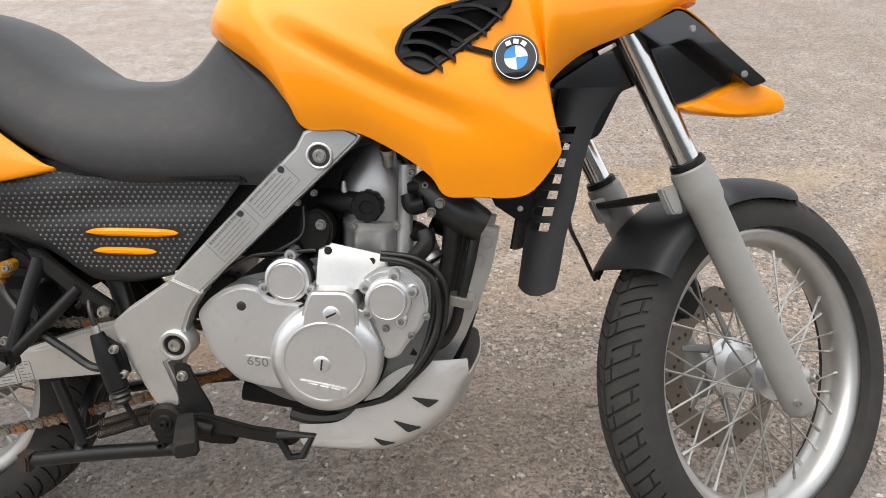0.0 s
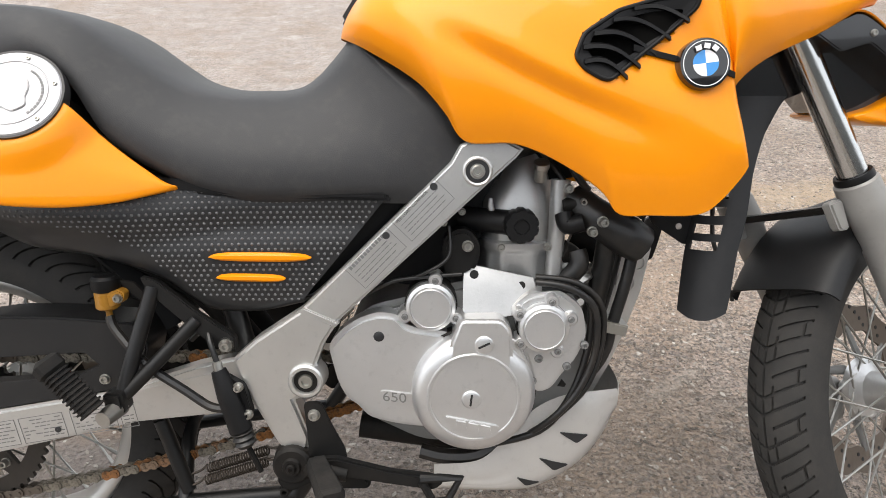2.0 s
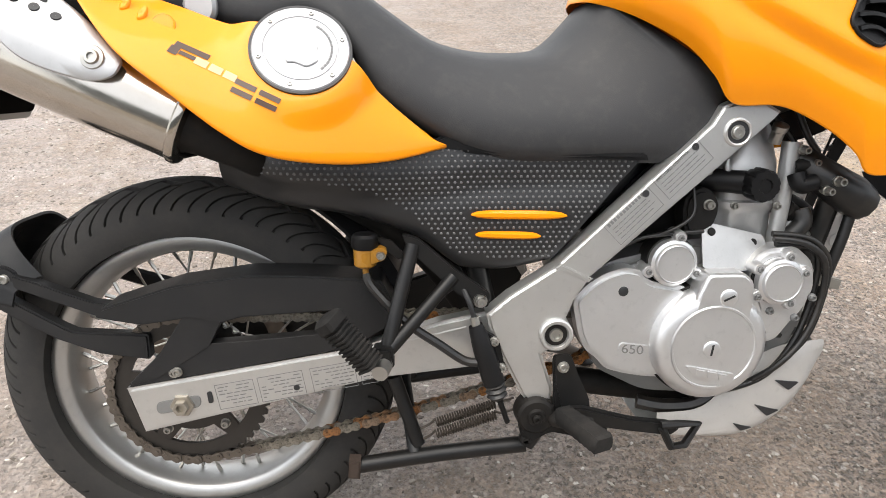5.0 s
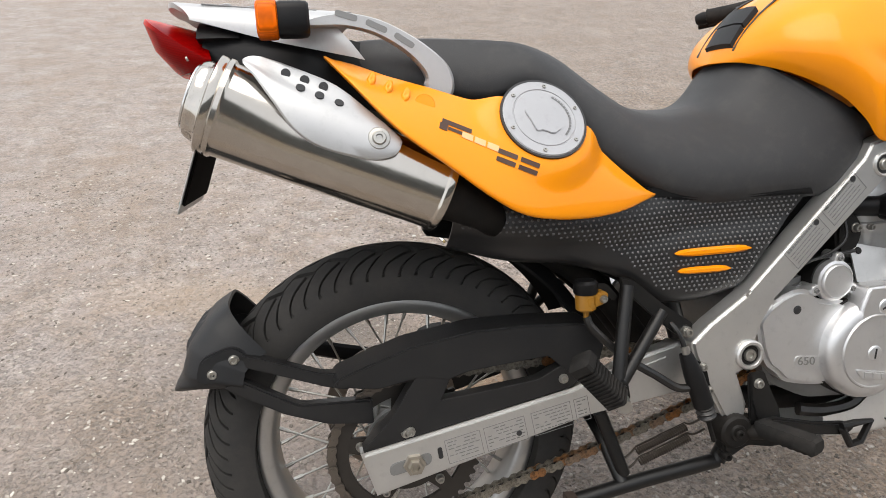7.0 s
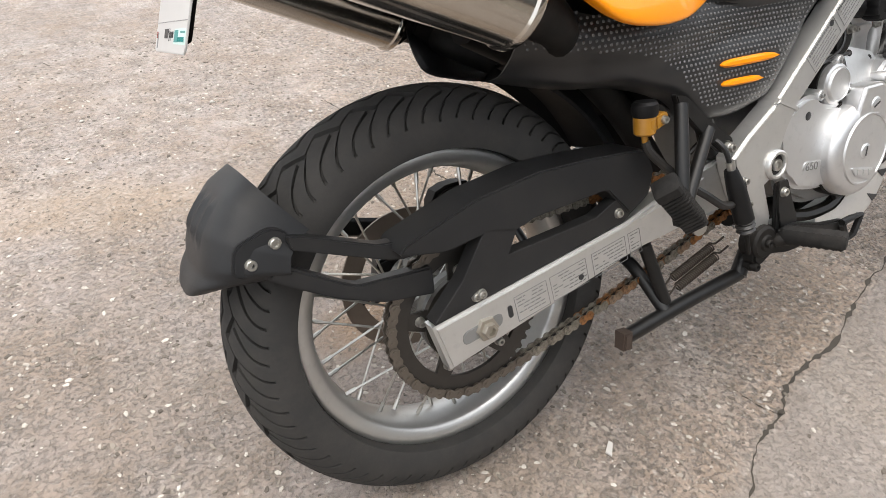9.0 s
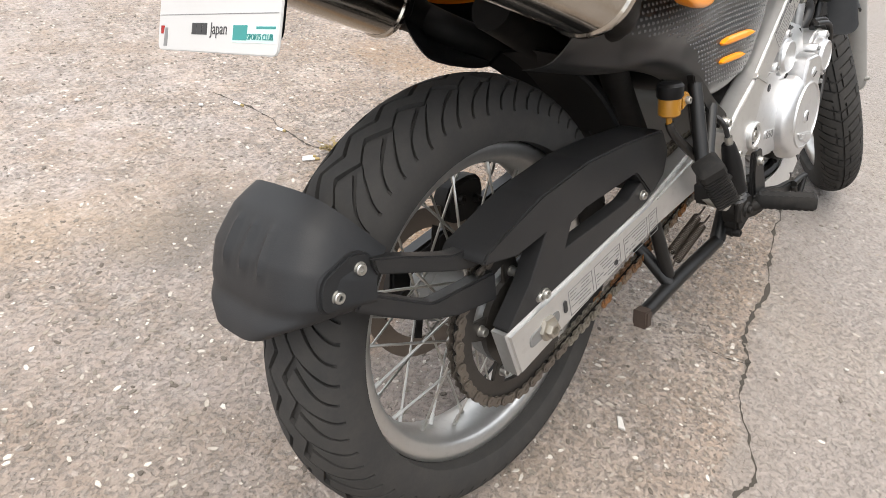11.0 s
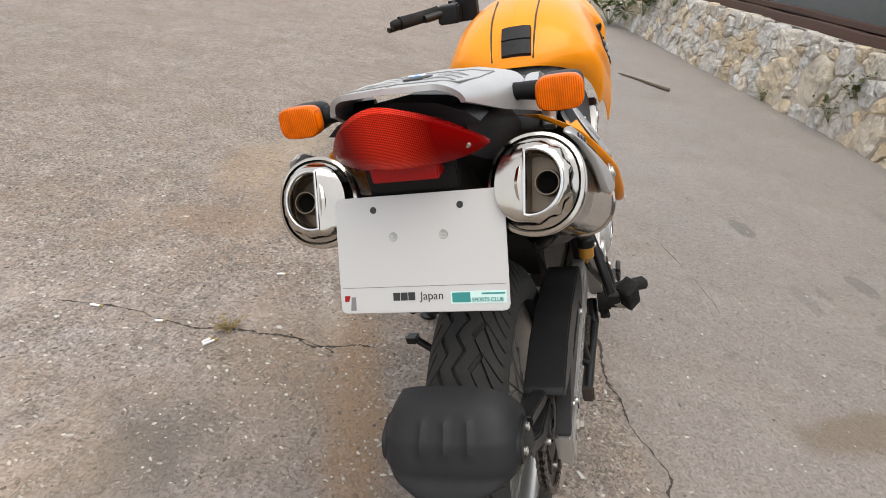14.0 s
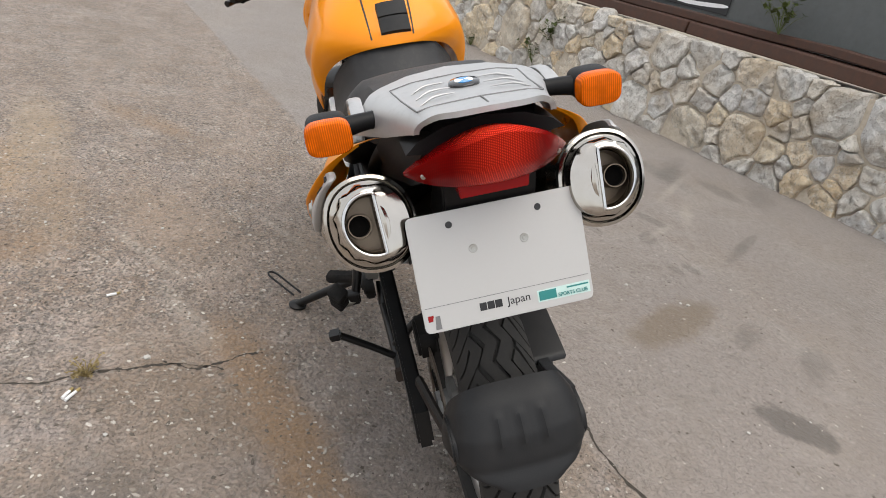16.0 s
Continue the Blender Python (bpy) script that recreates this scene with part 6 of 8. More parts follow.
def tank_y(x, z):
    hit = TANK_TREE.ray_cast(Vector((x, -0.6, z)), Vector((0, 1, 0)))
    return hit[0].y if hit[0] else -0.2


def draped(bm, poly, out, thick, height):
    """An outline laid on a curved flank, proud by out."""
    lo = [bm.verts.new((a, height(a, b) + thick, b)) for a, b in poly]
    hi = [bm.verts.new((a, height(a, b) - out, b)) for a, b in poly]
    n = len(poly)
    bm.faces.new(lo)
    bm.faces.new(hi[::-1])
    for i in range(n):
        bm.faces.new((lo[i], hi[i], hi[(i + 1) % n], lo[(i + 1) % n]))
    return bm


# air intake: dark floor and frame carry the recess's shade; four louvres, bar to the roundel
intake = part("air_intake", draped(B(), VENT, -0.012, 0.016, tank_y), DEADBLACK, bike, "black louvred air intake")
bm = B()
edge = [(a, tank_y(a, b) - 0.002, b) for a, b in VENT]
tube(bm, edge + [edge[0]], 0.0028, 8, 1)
_in = [(_vc[0] + (a - _vc[0]) * 0.80, _vc[1] + (b - _vc[1]) * 0.68) for a, b in VENT]
_mid = [((a + c) / 2, (b + d) / 2) for (a, b), (c, d) in zip(VENT, _in)]
loft(bm, [[(a, tank_y(a, b) + k, b) for a, b in ring] for ring, k in ((VENT, 0.002), (VENT, -0.0022), (_mid, -0.0020), (_in, -0.0012), (_in, 0.012))], cap=False)
part("intake_rim", bm, BLACK, intake)
for (a, b), (c, d) in (((0.903, 0.851), (0.955, 0.833)), ((0.902, 0.868), (0.972, 0.846)), ((0.915, 0.884), (0.993, 0.862)), ((0.938, 0.900), (1.012, 0.880)), ((0.965, 0.914), (1.032, 0.900))):
    bm = B()
    n = 9
    pts = [(a + (c - a) * t / n, b + (d - b) * t / n + 0.010 * math.sin(math.pi * t / n)) for t in range(n + 1)]
    rings = [[(x, tank_y(x, z) - o, z + w) for o, w in ((-0.004, 0.0045), (0.007, 0.0015), (0.008, -0.003), (-0.002, -0.004))] for x, z in pts]
    loft(bm, rings)
    part("louvre", bm, BLACK, intake)
bm = loft(B(), [[(x, tank_y(x, z) - o, z + w) for o, w in ((-0.003, 0.004), (0.005, 0.0035), (0.005, -0.0035), (-0.003, -0.004))] for x, z in ((0.965, 0.868), (0.99, 0.862), (1.02, 0.855), (1.05, 0.848), (1.08, 0.838), (1.088, 0.835))])
part("roundel_bar", bm, BLACK, intake)
# roundel: plain rings and quarters, no letters
RC = Vector((1.0495, tank_y(1.05, 0.848) - 0.004, 0.848))
RAX = (0.06, -1, 0.12)
roundel = part("roundel", lathe(B(), [(0.031, -0.012), (0.0315, 0.004), (0.030, 0.008), (0.0285, 0.0085), (0.0001, 0.0085)], RC, RAX, 48), GLOSSBLACK, bike, "round black enamel badge with blue and white quarters")
part("ring", lathe(B(), [(0.0262, 0.0083), (0.0262, 0.0092), (0.0272, 0.0092), (0.0272, 0.0083)], RC, RAX, 48), WHITE, roundel)
for k in range(4):
    bm = lathe(B(), [(0.0002, 0.0086), (0.0002, 0.0094), (0.0155, 0.0094), (0.0155, 0.0086)], RC, RAX, 12, True, k * math.pi / 2 + 0.12, math.pi / 2)
    part("quarter", bm, BLUE if k % 2 else WHITE, roundel)
for k, a in enumerate((0.95, 1.45, 1.95)):
    c = RC + Vector((0.021 * math.cos(a + 0.12), -0.0105, 0.021 * math.sin(a + 0.12)))
    d, e = Vector((math.cos(a - math.pi / 2), 0, math.sin(a - math.pi / 2))), Vector((math.cos(a), 0, math.sin(a)))
    bm = B()
    vs = [bm.verts.new(c + d * u * 0.0035 + e * v * 0.003 + Vector((0, w * 0.0006, 0))) for u, v, w in ((-1, -1, 1), (1, -1, 1), (1, 1, 1), (-1, 1, 1), (-1, -1, -1), (1, -1, -1), (1, 1, -1), (-1, 1, -1))]
    for f in ((0, 1, 2, 3), (4, 5, 6, 7), (0, 1, 5, 4), (1, 2, 6, 5), (2, 3, 7, 6), (3, 0, 4, 7)):
        bm.faces.new([vs[i] for i in f])
    part("bar", bm, WHITE, roundel, "plain white bar")
# centre strip with two pads at the back of the cover
for a, b in (((0.5965, 0.919), (0.6165, 0.949)), ((0.6185, 0.952), (0.643, 0.978))):
    bm = B()
    rings = []
    for t in np.linspace(0, 1, 6):
        x, z = a[0] + (b[0] - a[0]) * t, a[1] + (b[1] - a[1]) * t
        rings.append([(x - 0.002 + o * -0.6, y, z + 0.001 + o) for y, o in ((-0.046, -0.004), (-0.045, 0.004), (-0.027, 0.0065), (0.007, 0.0065), (0.025, 0.004), (0.026, -0.004))])
    loft(bm, rings)
    part("tank_pad", bm, DARK, TANK[-1], "dark grey rubber pad")
for side in (-1, 1):
    bm = tube(B(), [(0.594, side * 0.05, 0.912), (0.620, side * 0.052, 0.948), (0.655, side * 0.054, 0.981), (0.70, side * 0.055, 1.008), (0.80, side * 0.056, 1.040)], 0.0022, 6)
    part("panel_gap", bm, INK, TANK[side])

# yellow tail panels; the one on the filler's side carries the cap
LO = [(-0.082, 0.912, 0.150), (-0.056, 0.878, 0.200), (-0.002, 0.815, 0.240), (0.055, 0.770, 0.249), (0.115, 0.724, 0.251), (0.166, 0.697, 0.245), (0.240, 0.684, 0.227), (0.315, 0.684, 0.202), (0.386, 0.697, 0.168)]
UP = [(-0.080, 0.914, 0.116), (-0.044, 0.903, 0.128), (0.0, 0.884, 0.148), (0.055, 0.866, 0.156), (0.12, 0.845, 0.164), (0.20, 0.836, 0.172), (0.262, 0.797, 0.178), (0.32, 0.745, 0.176), (0.374, 0.702, 0.172)]
TAIL_TREE = None
CAPC, CAPN = Vector((0.2035, -0.194, 0.8160)), Vector((0.10, -0.84, 0.53)).normalized()


def swell(p):
    """The panel rises smoothly to carry the filler cap."""
    q = p - CAPC
    h = q.dot(CAPN)
    d = (q - CAPN * h).length
    w = max(0.0, min(1.0, (0.104 - d) / 0.040))
    w = w * w * (3 - 2 * w)
    return p - CAPN * (h + 0.001) * w if h < 0 else p


for side in (-1, 1):
    lo, up = [(x, side * y, z) for x, z, y in LO], [(x, side * y, z) for x, z, y in UP]
    md = [((a[0] + b[0]) / 2 + 0.004, (a[1] + b[1]) / 2 + side * 0.012 * math.sin(math.pi * i / 8), (a[2] + b[2]) / 2) for i, (a, b) in enumerate(zip(lo, up))]
    low = [(x, y - side * 0.020 * min(1, i / 2, (8 - i) / 2 + 0.2), z - 0.003) for i, (x, y, z) in enumerate(lo)]
    bm = patch(B(), [low, lo, md, up], 120, 48, swell if side < 0 else None, 0.003, (0, -side, 0))
    if side < 0:
        TAIL_TREE = BVHTree.FromBMesh(bm)
        # raised collar for the filler cap
        tail = part("tail_panel", bm, YELLOW, bike, "yellow-orange painted tail panel")
    else:
        part("tail_panel", bm, YELLOW, bike, "yellow-orange painted tail panel")


def tail_y(x, z):
    hit = TAIL_TREE.ray_cast(Vector((x, -0.6, z)), Vector((0, 1, 0)))
    return hit[0].y if hit[0] else -0.19


cap = part("filler_cap", lathe(B(), [(0.0595, -0.02), (0.0595, 0.002), (0.058, 0.0035), (0.046, 0.0035), (0.0452, 0.0025), (0.0442, 0.0025), (0.0435, 0.0035), (0.0001, 0.004)], CAPC, CAPN, 64), CAPSILVER, tail, "brushed silver fuel filler cap")
_u = CAPN.cross(Vector((0, 0, 1))).normalized()
_v = _u.cross(CAPN) * -1
if _v.z < 0:
    _v = -_v
if _u.x < 0:
    _u = -_u
def on_cap(a, b, c):
    return CAPC + _u * a + _v * b + CAPN * (0.0040 + c)
part("cap_seal", lathe(B(), [(0.0590, 0.0), (0.0595, 0.0022), (0.0625, 0.0022), (0.0635, -0.012)], CAPC, CAPN, 64), INK, cap, "black rubber seal")
part("cap_flap", slab(B(), chamfer([(-0.028, 0.012), (-0.012, 0.026), (0.004, 0.022), (0.016, 0.024), (0.022, 0.008), (0.018, -0.008), (0.022, -0.018), (0.006, -0.028), (-0.008, -0.020), (-0.018, -0.022), (-0.022, -0.004)], 0.006), -0.002, 0.0018, 0.0008, on_cap), CAPSILVER, cap)
bm = B()
for a0 in np.linspace(-0.9, 0.9, 14):
    slab(bm, [(0.036 * math.cos(a0) , 0.036 * math.sin(a0)), (0.039 * math.cos(a0), 0.039 * math.sin(a0)), (0.039 * math.cos(a0 + 0.11), 0.039 * math.sin(a0 + 0.11)), (0.036 * math.cos(a0 + 0.11), 0.036 * math.sin(a0 + 0.11))], 0, 0.0004, 0, on_cap)
part("cap_print", bm, GREYINK, cap)
for k in range(6):
    a = k * math.pi / 3 + 0.25
    part("cap_screw", bolt(B(), on_cap(0.052 * math.cos(a), 0.052 * math.sin(a), -0.0008), 0.0035, 0.0022, CAPN, 12), BOLT, cap)
# model mark on the panel as plain slanted bars
def mark(x0, z0, x1, z1, h, m, label):
    lowr = [(x0 + (x1 - x0) * q / 5, z0 + (z1 - z0) * q / 5) for q in range(6)]
    poly = lowr + [(x + h * 0.45, z + h * 0.9) for x, z in lowr[::-1]]
    part("mark_bar", draped(B(), poly, 0.0012, 0.001, tail_y), m, tail, label)


for x0, z0, x1, z1, h in ((0.058, 0.8185, 0.096, 0.802, 0.0060), (0.064, 0.809, 0.082, 0.801, 0.0042), (0.052, 0.8115, 0.062, 0.807, 0.0090)):
    mark(x0, z0, x1, z1, h, BROWNINK, "plain dark slanted bar")
for k in range(3):
    mark(0.081 + 0.0165 * k, 0.7985 - 0.0076 * k, 0.095 + 0.0165 * k, 0.792 - 0.0076 * k, 0.0080, PALEMARK, "plain pale slanted bar")
for k in range(2):
    for d, w in ((0.0, 0.024), (0.0105, 0.024)):
        x = 0.128 + 0.0285 * k - d * 0.45
        z = 0.7760 - 0.0128 * k - d * 0.9
        mark(x, z, x + w, z - w * 0.45, 0.0062, BROWNINK, "plain dark slanted bar")
for k in range(3):
    c = Vector((-0.026 + 0.021 * k, 0.0, 0.883 - 0.011 * k))
    y = tail_y(c.x, c.z - 0.010)
    bm = loft(B(), [[(c.x + r * math.cos(a) * 0.75 + r * math.sin(a) * 0.5, y + d + 0.004 * math.sin(a), c.z + r * 1.5 * math.sin(a) - 0.008) for a in np.linspace(0, 2 * math.pi, 17)[:-1]] for r, d in ((0.0085, 0.004), (0.0072, 0.0005), (0.0045, -0.0016), (0.002, -0.0022))])
    part("raised_bump", bm, YELLOW, tail)
part("round_plug", lathe(B(), [(0.0142, -0.002), (0.0140, 0.0006), (0.0132, 0.0009), (0.0126, 0.0004), (0.0120, 0.0009), (0.0001, 0.0011)], (0.041, tail_y(0.041, 0.843) + 0.0004, 0.843), (0.1, -1, 0.35), 28), YELLOW, tail)

# dimpled black side panel with two yellow slashes
_WAVE = [Vector(p) for p in ((0.10, 0.640), (0.22, 0.632), (0.30, 0.622), (0.36, 0.630), (0.44, 0.640), (0.54, 0.645), (0.62, 0.648))]


def panel_form(p):
    """A long shallow hollow runs along the panel."""
    d, s, al = line_dist(_WAVE, Vector((p.x, p.z)))
    return Vector((p.x, p.y - math.copysign(0.009 * math.exp(-(d / 0.020) ** 2) * (1 - 0.6 * al), p.y), p.z))


PL = [(0.078, 0.640, 0.115), (0.17, 0.617, 0.152), (0.256, 0.606, 0.160), (0.345, 0.578, 0.158), (0.392, 0.545, 0.154), (0.42, 0.530, 0.152), (0.48, 0.528, 0.152), (0.542, 0.540, 0.152)]
PU = [(0.085, 0.735, 0.150), (0.17, 0.700, 0.178), (0.28, 0.690, 0.180), (0.38, 0.695, 0.164), (0.46, 0.688, 0.156), (0.54, 0.685, 0.154), (0.60, 0.683, 0.154), (0.658, 0.680, 0.154)]
for side in (-1, 1):
    lo, up = [(x, side * y, z) for x, z, y in PL], [(x, side * y, z) for x, z, y in PU]
    md = [((a[0] + b[0]) / 2, (a[1] + b[1]) / 2 + side * (0.020 - 0.0025 * i), (a[2] + b[2]) / 2) for i, (a, b) in enumerate(zip(lo, up))]
    fold = [(x, y - side * 0.05, z - 0.012) for x, y, z in lo]
    bm = patch(B(), [fold, lo, md, up], 90, 42, panel_form, 0.003, (0, -side, 0))
    if side < 0:
        PANEL_TREE = BVHTree.FromBMesh(bm)
    pan = part("side_panel", bm, PANELBLACK, bike, "black plastic side panel with rows of dimples")
    if side < 0:
        panel = pan


def panel_y(x, z):
    hit = PANEL_TREE.ray_cast(Vector((x, -0.6, z)), Vector((0, 1, 0)))
    return hit[0].y if hit[0] else None


bm = B()
_up = np.array([(x, z) for x, z, y in PU])
_edge = np.array([(0.08, 0.668), (0.20, 0.652), (0.28, 0.636), (0.34, 0.604), (0.38, 0.566), (0.41, 0.542), (0.56, 0.538)])
for r in range(28):
    for k in range(68):
        x, z = 0.09 + k * 0.0088 + (r % 2) * 0.0044, 0.534 + r * 0.0071
        if not (np.interp(x, _edge[:, 0], _edge[:, 1]) < z < np.interp(x, _up[:, 0], _up[:, 1]) + 0.012):
            continue
        if x > 0.538 + (z - 0.540) * 0.83 or (0.415 < x < 0.562 and abs(z - 0.603) < 0.009) or (0.422 < x < 0.525 and abs(z - 0.574) < 0.008):
            continue
        y = panel_y(x, z)
        if y is None:
            continue
        ring = [[bm.verts.new((x + q * math.cos(a), y - h, z + q * math.sin(a))) for a in np.linspace(0, 2 * math.pi, 8)[:-1]] for q, h in ((0.0024, -0.0004), (0.0016, 0.0010))]
        for i in range(7):
            bm.faces.new((ring[0][i], ring[0][(i + 1) % 7], ring[1][(i + 1) % 7], ring[1][i]))
        bm.faces.new(ring[1])
# studs are much paler than the panel: their highlights sit in the colour
tagged(part("stud_relief", bm, simple("highlit_black_studs", (0.10, 0.10, 0.10), 0.28, bump=0.0, spread=0.3), panel, "small studs, paler to carry their highlights", 80), kind="stuff")
for x0, x1, z, h in ((0.421, 0.556, 0.6035, 0.0066), (0.428, 0.520, 0.5745, 0.0058)):
    bm = B()
    rings = []
    for t in np.linspace(0, 1, 19):
        x = x0 + (x1 - x0) * t
        w = h * math.sqrt(max(0.02, 1 - (2 * t - 1) ** 4 * 0.98))
        zz = z - 0.003 * t
        y = panel_y(x, zz) or -0.18
        rings.append([(x, y + d, zz + w * f) for f, d in ((-1, 0.002), (-0.9, -0.003), (-0.4, -0.006), (0.4, -0.006), (0.9, -0.003), (1, 0.002))])
    part("yellow_slash", loft(bm, rings), YELLOW, panel, "raised yellow slash")
bm = slab(B(), [(0.30, 0.675), (0.385, 0.712), (0.47, 0.692), (0.66, 0.692), (0.665, 0.678), (0.46, 0.683), (0.38, 0.69)], -0.165, -0.12, 0.004)
part("panel_lip", bm, BLACK, panel)

# twin silencers
M0, M1 = Vector((-0.222, -0.156, 0.853)), Vector((0.051, -0.182, 0.730))
MAX = (M0 - M1).normalized()
MUP = (Vector((0, 0, 1)) - MAX * MAX.z).normalized()
MSD = Vector((0, -1, 0))


def muf_ring(s, ry, rz, n=44, flute=0.0):
    """An oval section s metres from the silencer's front end."""
    c = M1 + MAX * s
    out = []
    for k in range(n):
        a = 2 * math.pi * k / n
        u, v = math.cos(a), math.sin(a)
        u, v = math.copysign(abs(u) ** 0.92, u), math.copysign(abs(v) ** 0.92, v)
        f = 1 - flute * (0.5 + 0.5 * math.cos(11 * a)) * ramp01(0.6 + u)
        out.append(c + MSD * (u * ry * f) + MUP * (v * rz * f))
    return out


ML = (M0 - M1).length
for side in (-1, 1):
    if side > 0:
        M0, M1 = M0 + Vector((0.018, 0, -0.008)), M1 + Vector((0.018, 0, -0.008))
    bm = loft(B(), [muf_ring(s, ry, rz) for s, ry, rz in ((-0.016, 0.026, 0.026), (-0.014, 0.044, 0.045), (-0.012, 0.0535, 0.0545), (-0.009, 0.0555, 0.0565), (-0.003, 0.0555, 0.0565), (0.0, 0.0528, 0.0538), (0.02, 0.0530, 0.0540), (0.10, 0.0545, 0.0570), (0.20, 0.056, 0.060), (ML - 0.012, 0.0575, 0.062), (ML - 0.008, 0.0605, 0.065), (ML - 0.002, 0.0605, 0.065), (ML, 0.0585, 0.063), (ML + 0.004, 0.060, 0.0645), (ML + 0.010, 0.060, 0.0645), (ML + 0.012, 0.056, 0.060))], cap=False)
    can = part("silencer", bm if side < 0 else flipped(bm), STAINLESS, bike, "polished oval stainless silencer")
    # end cap with a D-shaped mouth on its outer half
    def dee(s, k, n=44, sx=0.0):
        c = M1 + MAX * s
        out = []
        for i in range(n):
            a = 2 * math.pi * i / n
            u, v = (0.052 - 0.006 * min(1, sx)) * math.cos(a), 0.056 * math.sin(a)
            u2 = max(u, -0.010)
            out.append((u + (u2 - u) * min(1, sx), v * (1 - 0.12 * sx), k))
        return [c + MSD * (u * k) + MUP * (v * k) for u, v, k in out]
    e = ML + 0.012
    bm = loft(B(), [muf_ring(e - 0.004, 0.056, 0.060), muf_ring(e + 0.001, 0.0520, 0.0555), muf_ring(e + 0.003, 0.0500, 0.0530, flute=0.05), muf_ring(e + 0.008, 0.0490, 0.0520, flute=0.11), muf_ring(e + 0.013, 0.0475, 0.0505, flute=0.08), dee(e + 0.017, 0.90, sx=0.35), dee(e + 0.020, 0.86, sx=0.8), dee(e + 0.0215, 0.82, sx=1.0), dee(e + 0.020, 0.78, sx=1.0), dee(e + 0.010, 0.72, sx=1.0)], cap=False)
    part("end_cap", bm if side < 0 else flipped(bm), STAINLESS, can, "polished end cap with a D-shaped mouth", 50)
    bm = loft(B(), [dee(e + 0.011, 0.73, sx=1.0), dee(e - 0.014, 0.71, sx=1.0)], cap=False)
    part("mouth", bm if side < 0 else flipped(bm), BURNT, can, "smoke-browned mouth")
    bm = loft(B(), [dee(e - 0.014, 0.715, sx=1.0), dee(e - 0.016, 0.71, sx=1.0)])
    part("baffle", bm if side < 0 else flipped(bm), BURNT, can)
    rim = dee(e + 0.0212, 0.82, sx=1.0)
    bm = tube(B(), rim + [rim[0]], 0.0024, 8, 1)
    part("mouth_bead", bm if side < 0 else flipped(bm), CHROME, can)
    fold = [M1 + MAX * (e + d) + MSD * u + MUP * v for u, v, d in ((-0.010, 0.047, 0.008), (-0.0135, 0.024, 0.0150), (-0.0165, 0.0, 0.0165), (-0.0135, -0.024, 0.0150), (-0.010, -0.047, 0.008))]
    bm = tube(B(), fold, [0.002, 0.0045, 0.0060, 0.0045, 0.002], 8, 6)
    part("fold", bm if side < 0 else flipped(bm), STAINLESS, can, "raised fold beside the mouth")
    c = M1 + MAX * (e - 0.018) + MSD * 0.016
    bm = lathe(B(), [(0.016, 0.0), (0.0165, 0.028), (0.0155, 0.032), (0.0140, 0.032), (0.0138, 0.008), (0.0001, 0.008)], c - MAX * 0.008, MAX, 28)
    part("tail_pipe", bm if side < 0 else flipped(bm), BURNT, can, "browned tail pipe")
    # flat black disc stands for the unlit depth of the pipe
    bm = lathe(B(), [(0.0001, 0.0), (0.0139, 0.0), (0.0139, -0.003)], c + MAX * 0.014, MAX, 24)
    part("pipe_bore", bm if side < 0 else flipped(bm), DEADBLACK, can)
    # heat guard
    G = [(-0.178, 0.909), (-0.160, 0.909), (-0.121, 0.894), (-0.071, 0.870), (-0.028, 0.832), (0.000, 0.803), (0.001, 0.792), (-0.008, 0.781), (-0.032, 0.776), (-0.065, 0.783), (-0.104, 0.798), (-0.130, 0.820), (-0.150, 0.852), (-0.170, 0.885), (-0.182, 0.902)]
    gc = (sum(p[0] for p in G) / len(G), sum(p[1] for p in G) / len(G))
    def gy(x, z, lift):
        # follow the can's side
        p = Vector((x, 0, z)) - M1
        s, v = p.dot(MAX), p.dot(MUP)
        rz = 0.0555 + 0.02 * s
        return M1.y + (M0.y - M1.y) * s / ML - 0.001 - (0.055 + 0.01 * s) * math.sqrt(max(0.0, 1 - (min(abs(v), rz * 0.98) / (rz * 1.12)) ** 2)) - lift
    Gs = curvy(G, 3)
    bm = loft(B(), [[(gc[0] + (x - gc[0]) * f, gy(gc[0] + (x - gc[0]) * f, gc[1] + (z - gc[1]) * f, l), gc[1] + (z - gc[1]) * f) for x, z in Gs] for f, l in ((0.97, 0.003), (1.0, 0.006), (0.988, 0.0105), (0.94, 0.0125), (0.7, 0.0135), (0.4, 0.014), (0.15, 0.0145))])
    bm.normal_update()
    guard_tree = BVHTree.FromBMesh(bm)
    hg = part("heat_guard", bm if side < 0 else flipped(bm), RACK, can, "silver heat guard with six round holes")
    for x, z in ((-0.132, 0.887), (-0.110, 0.878), (-0.088, 0.869), (-0.116, 0.868), (-0.094, 0.858), (-0.071, 0.848)):
        _hit = guard_tree.ray_cast(Vector((x, -0.6, z)), Vector((0, 1, 0)))
        bm = lathe(B(), [(0.0001, 0.0016), (0.0058, 0.0016), (0.0064, -0.003)], _hit[0], _hit[1] * (1 if _hit[1].y < 0 else -1), 18)
        part("hole", bm if side < 0 else flipped(bm), INK, hg, "dark round hole")
    bm = lathe(B(), [(0.0001, 0.002), (0.004, 0.002), (0.0045, 0.005), (0.0075, 0.005), (0.009, 0.002), (0.013, 0.0015), (0.014, 0.0)], (-0.027, guard_tree.ray_cast(Vector((-0.027, -0.6, 0.803)), Vector((0, 1, 0)))[0].y - 0.0005, 0.803), (0, -1, 0.25), 24)
    part("guard_bolt", bm if side < 0 else flipped(bm), BOLT, hg)
    # pipe from the silencer forward under the panel
    p = M1 - MAX * 0.012
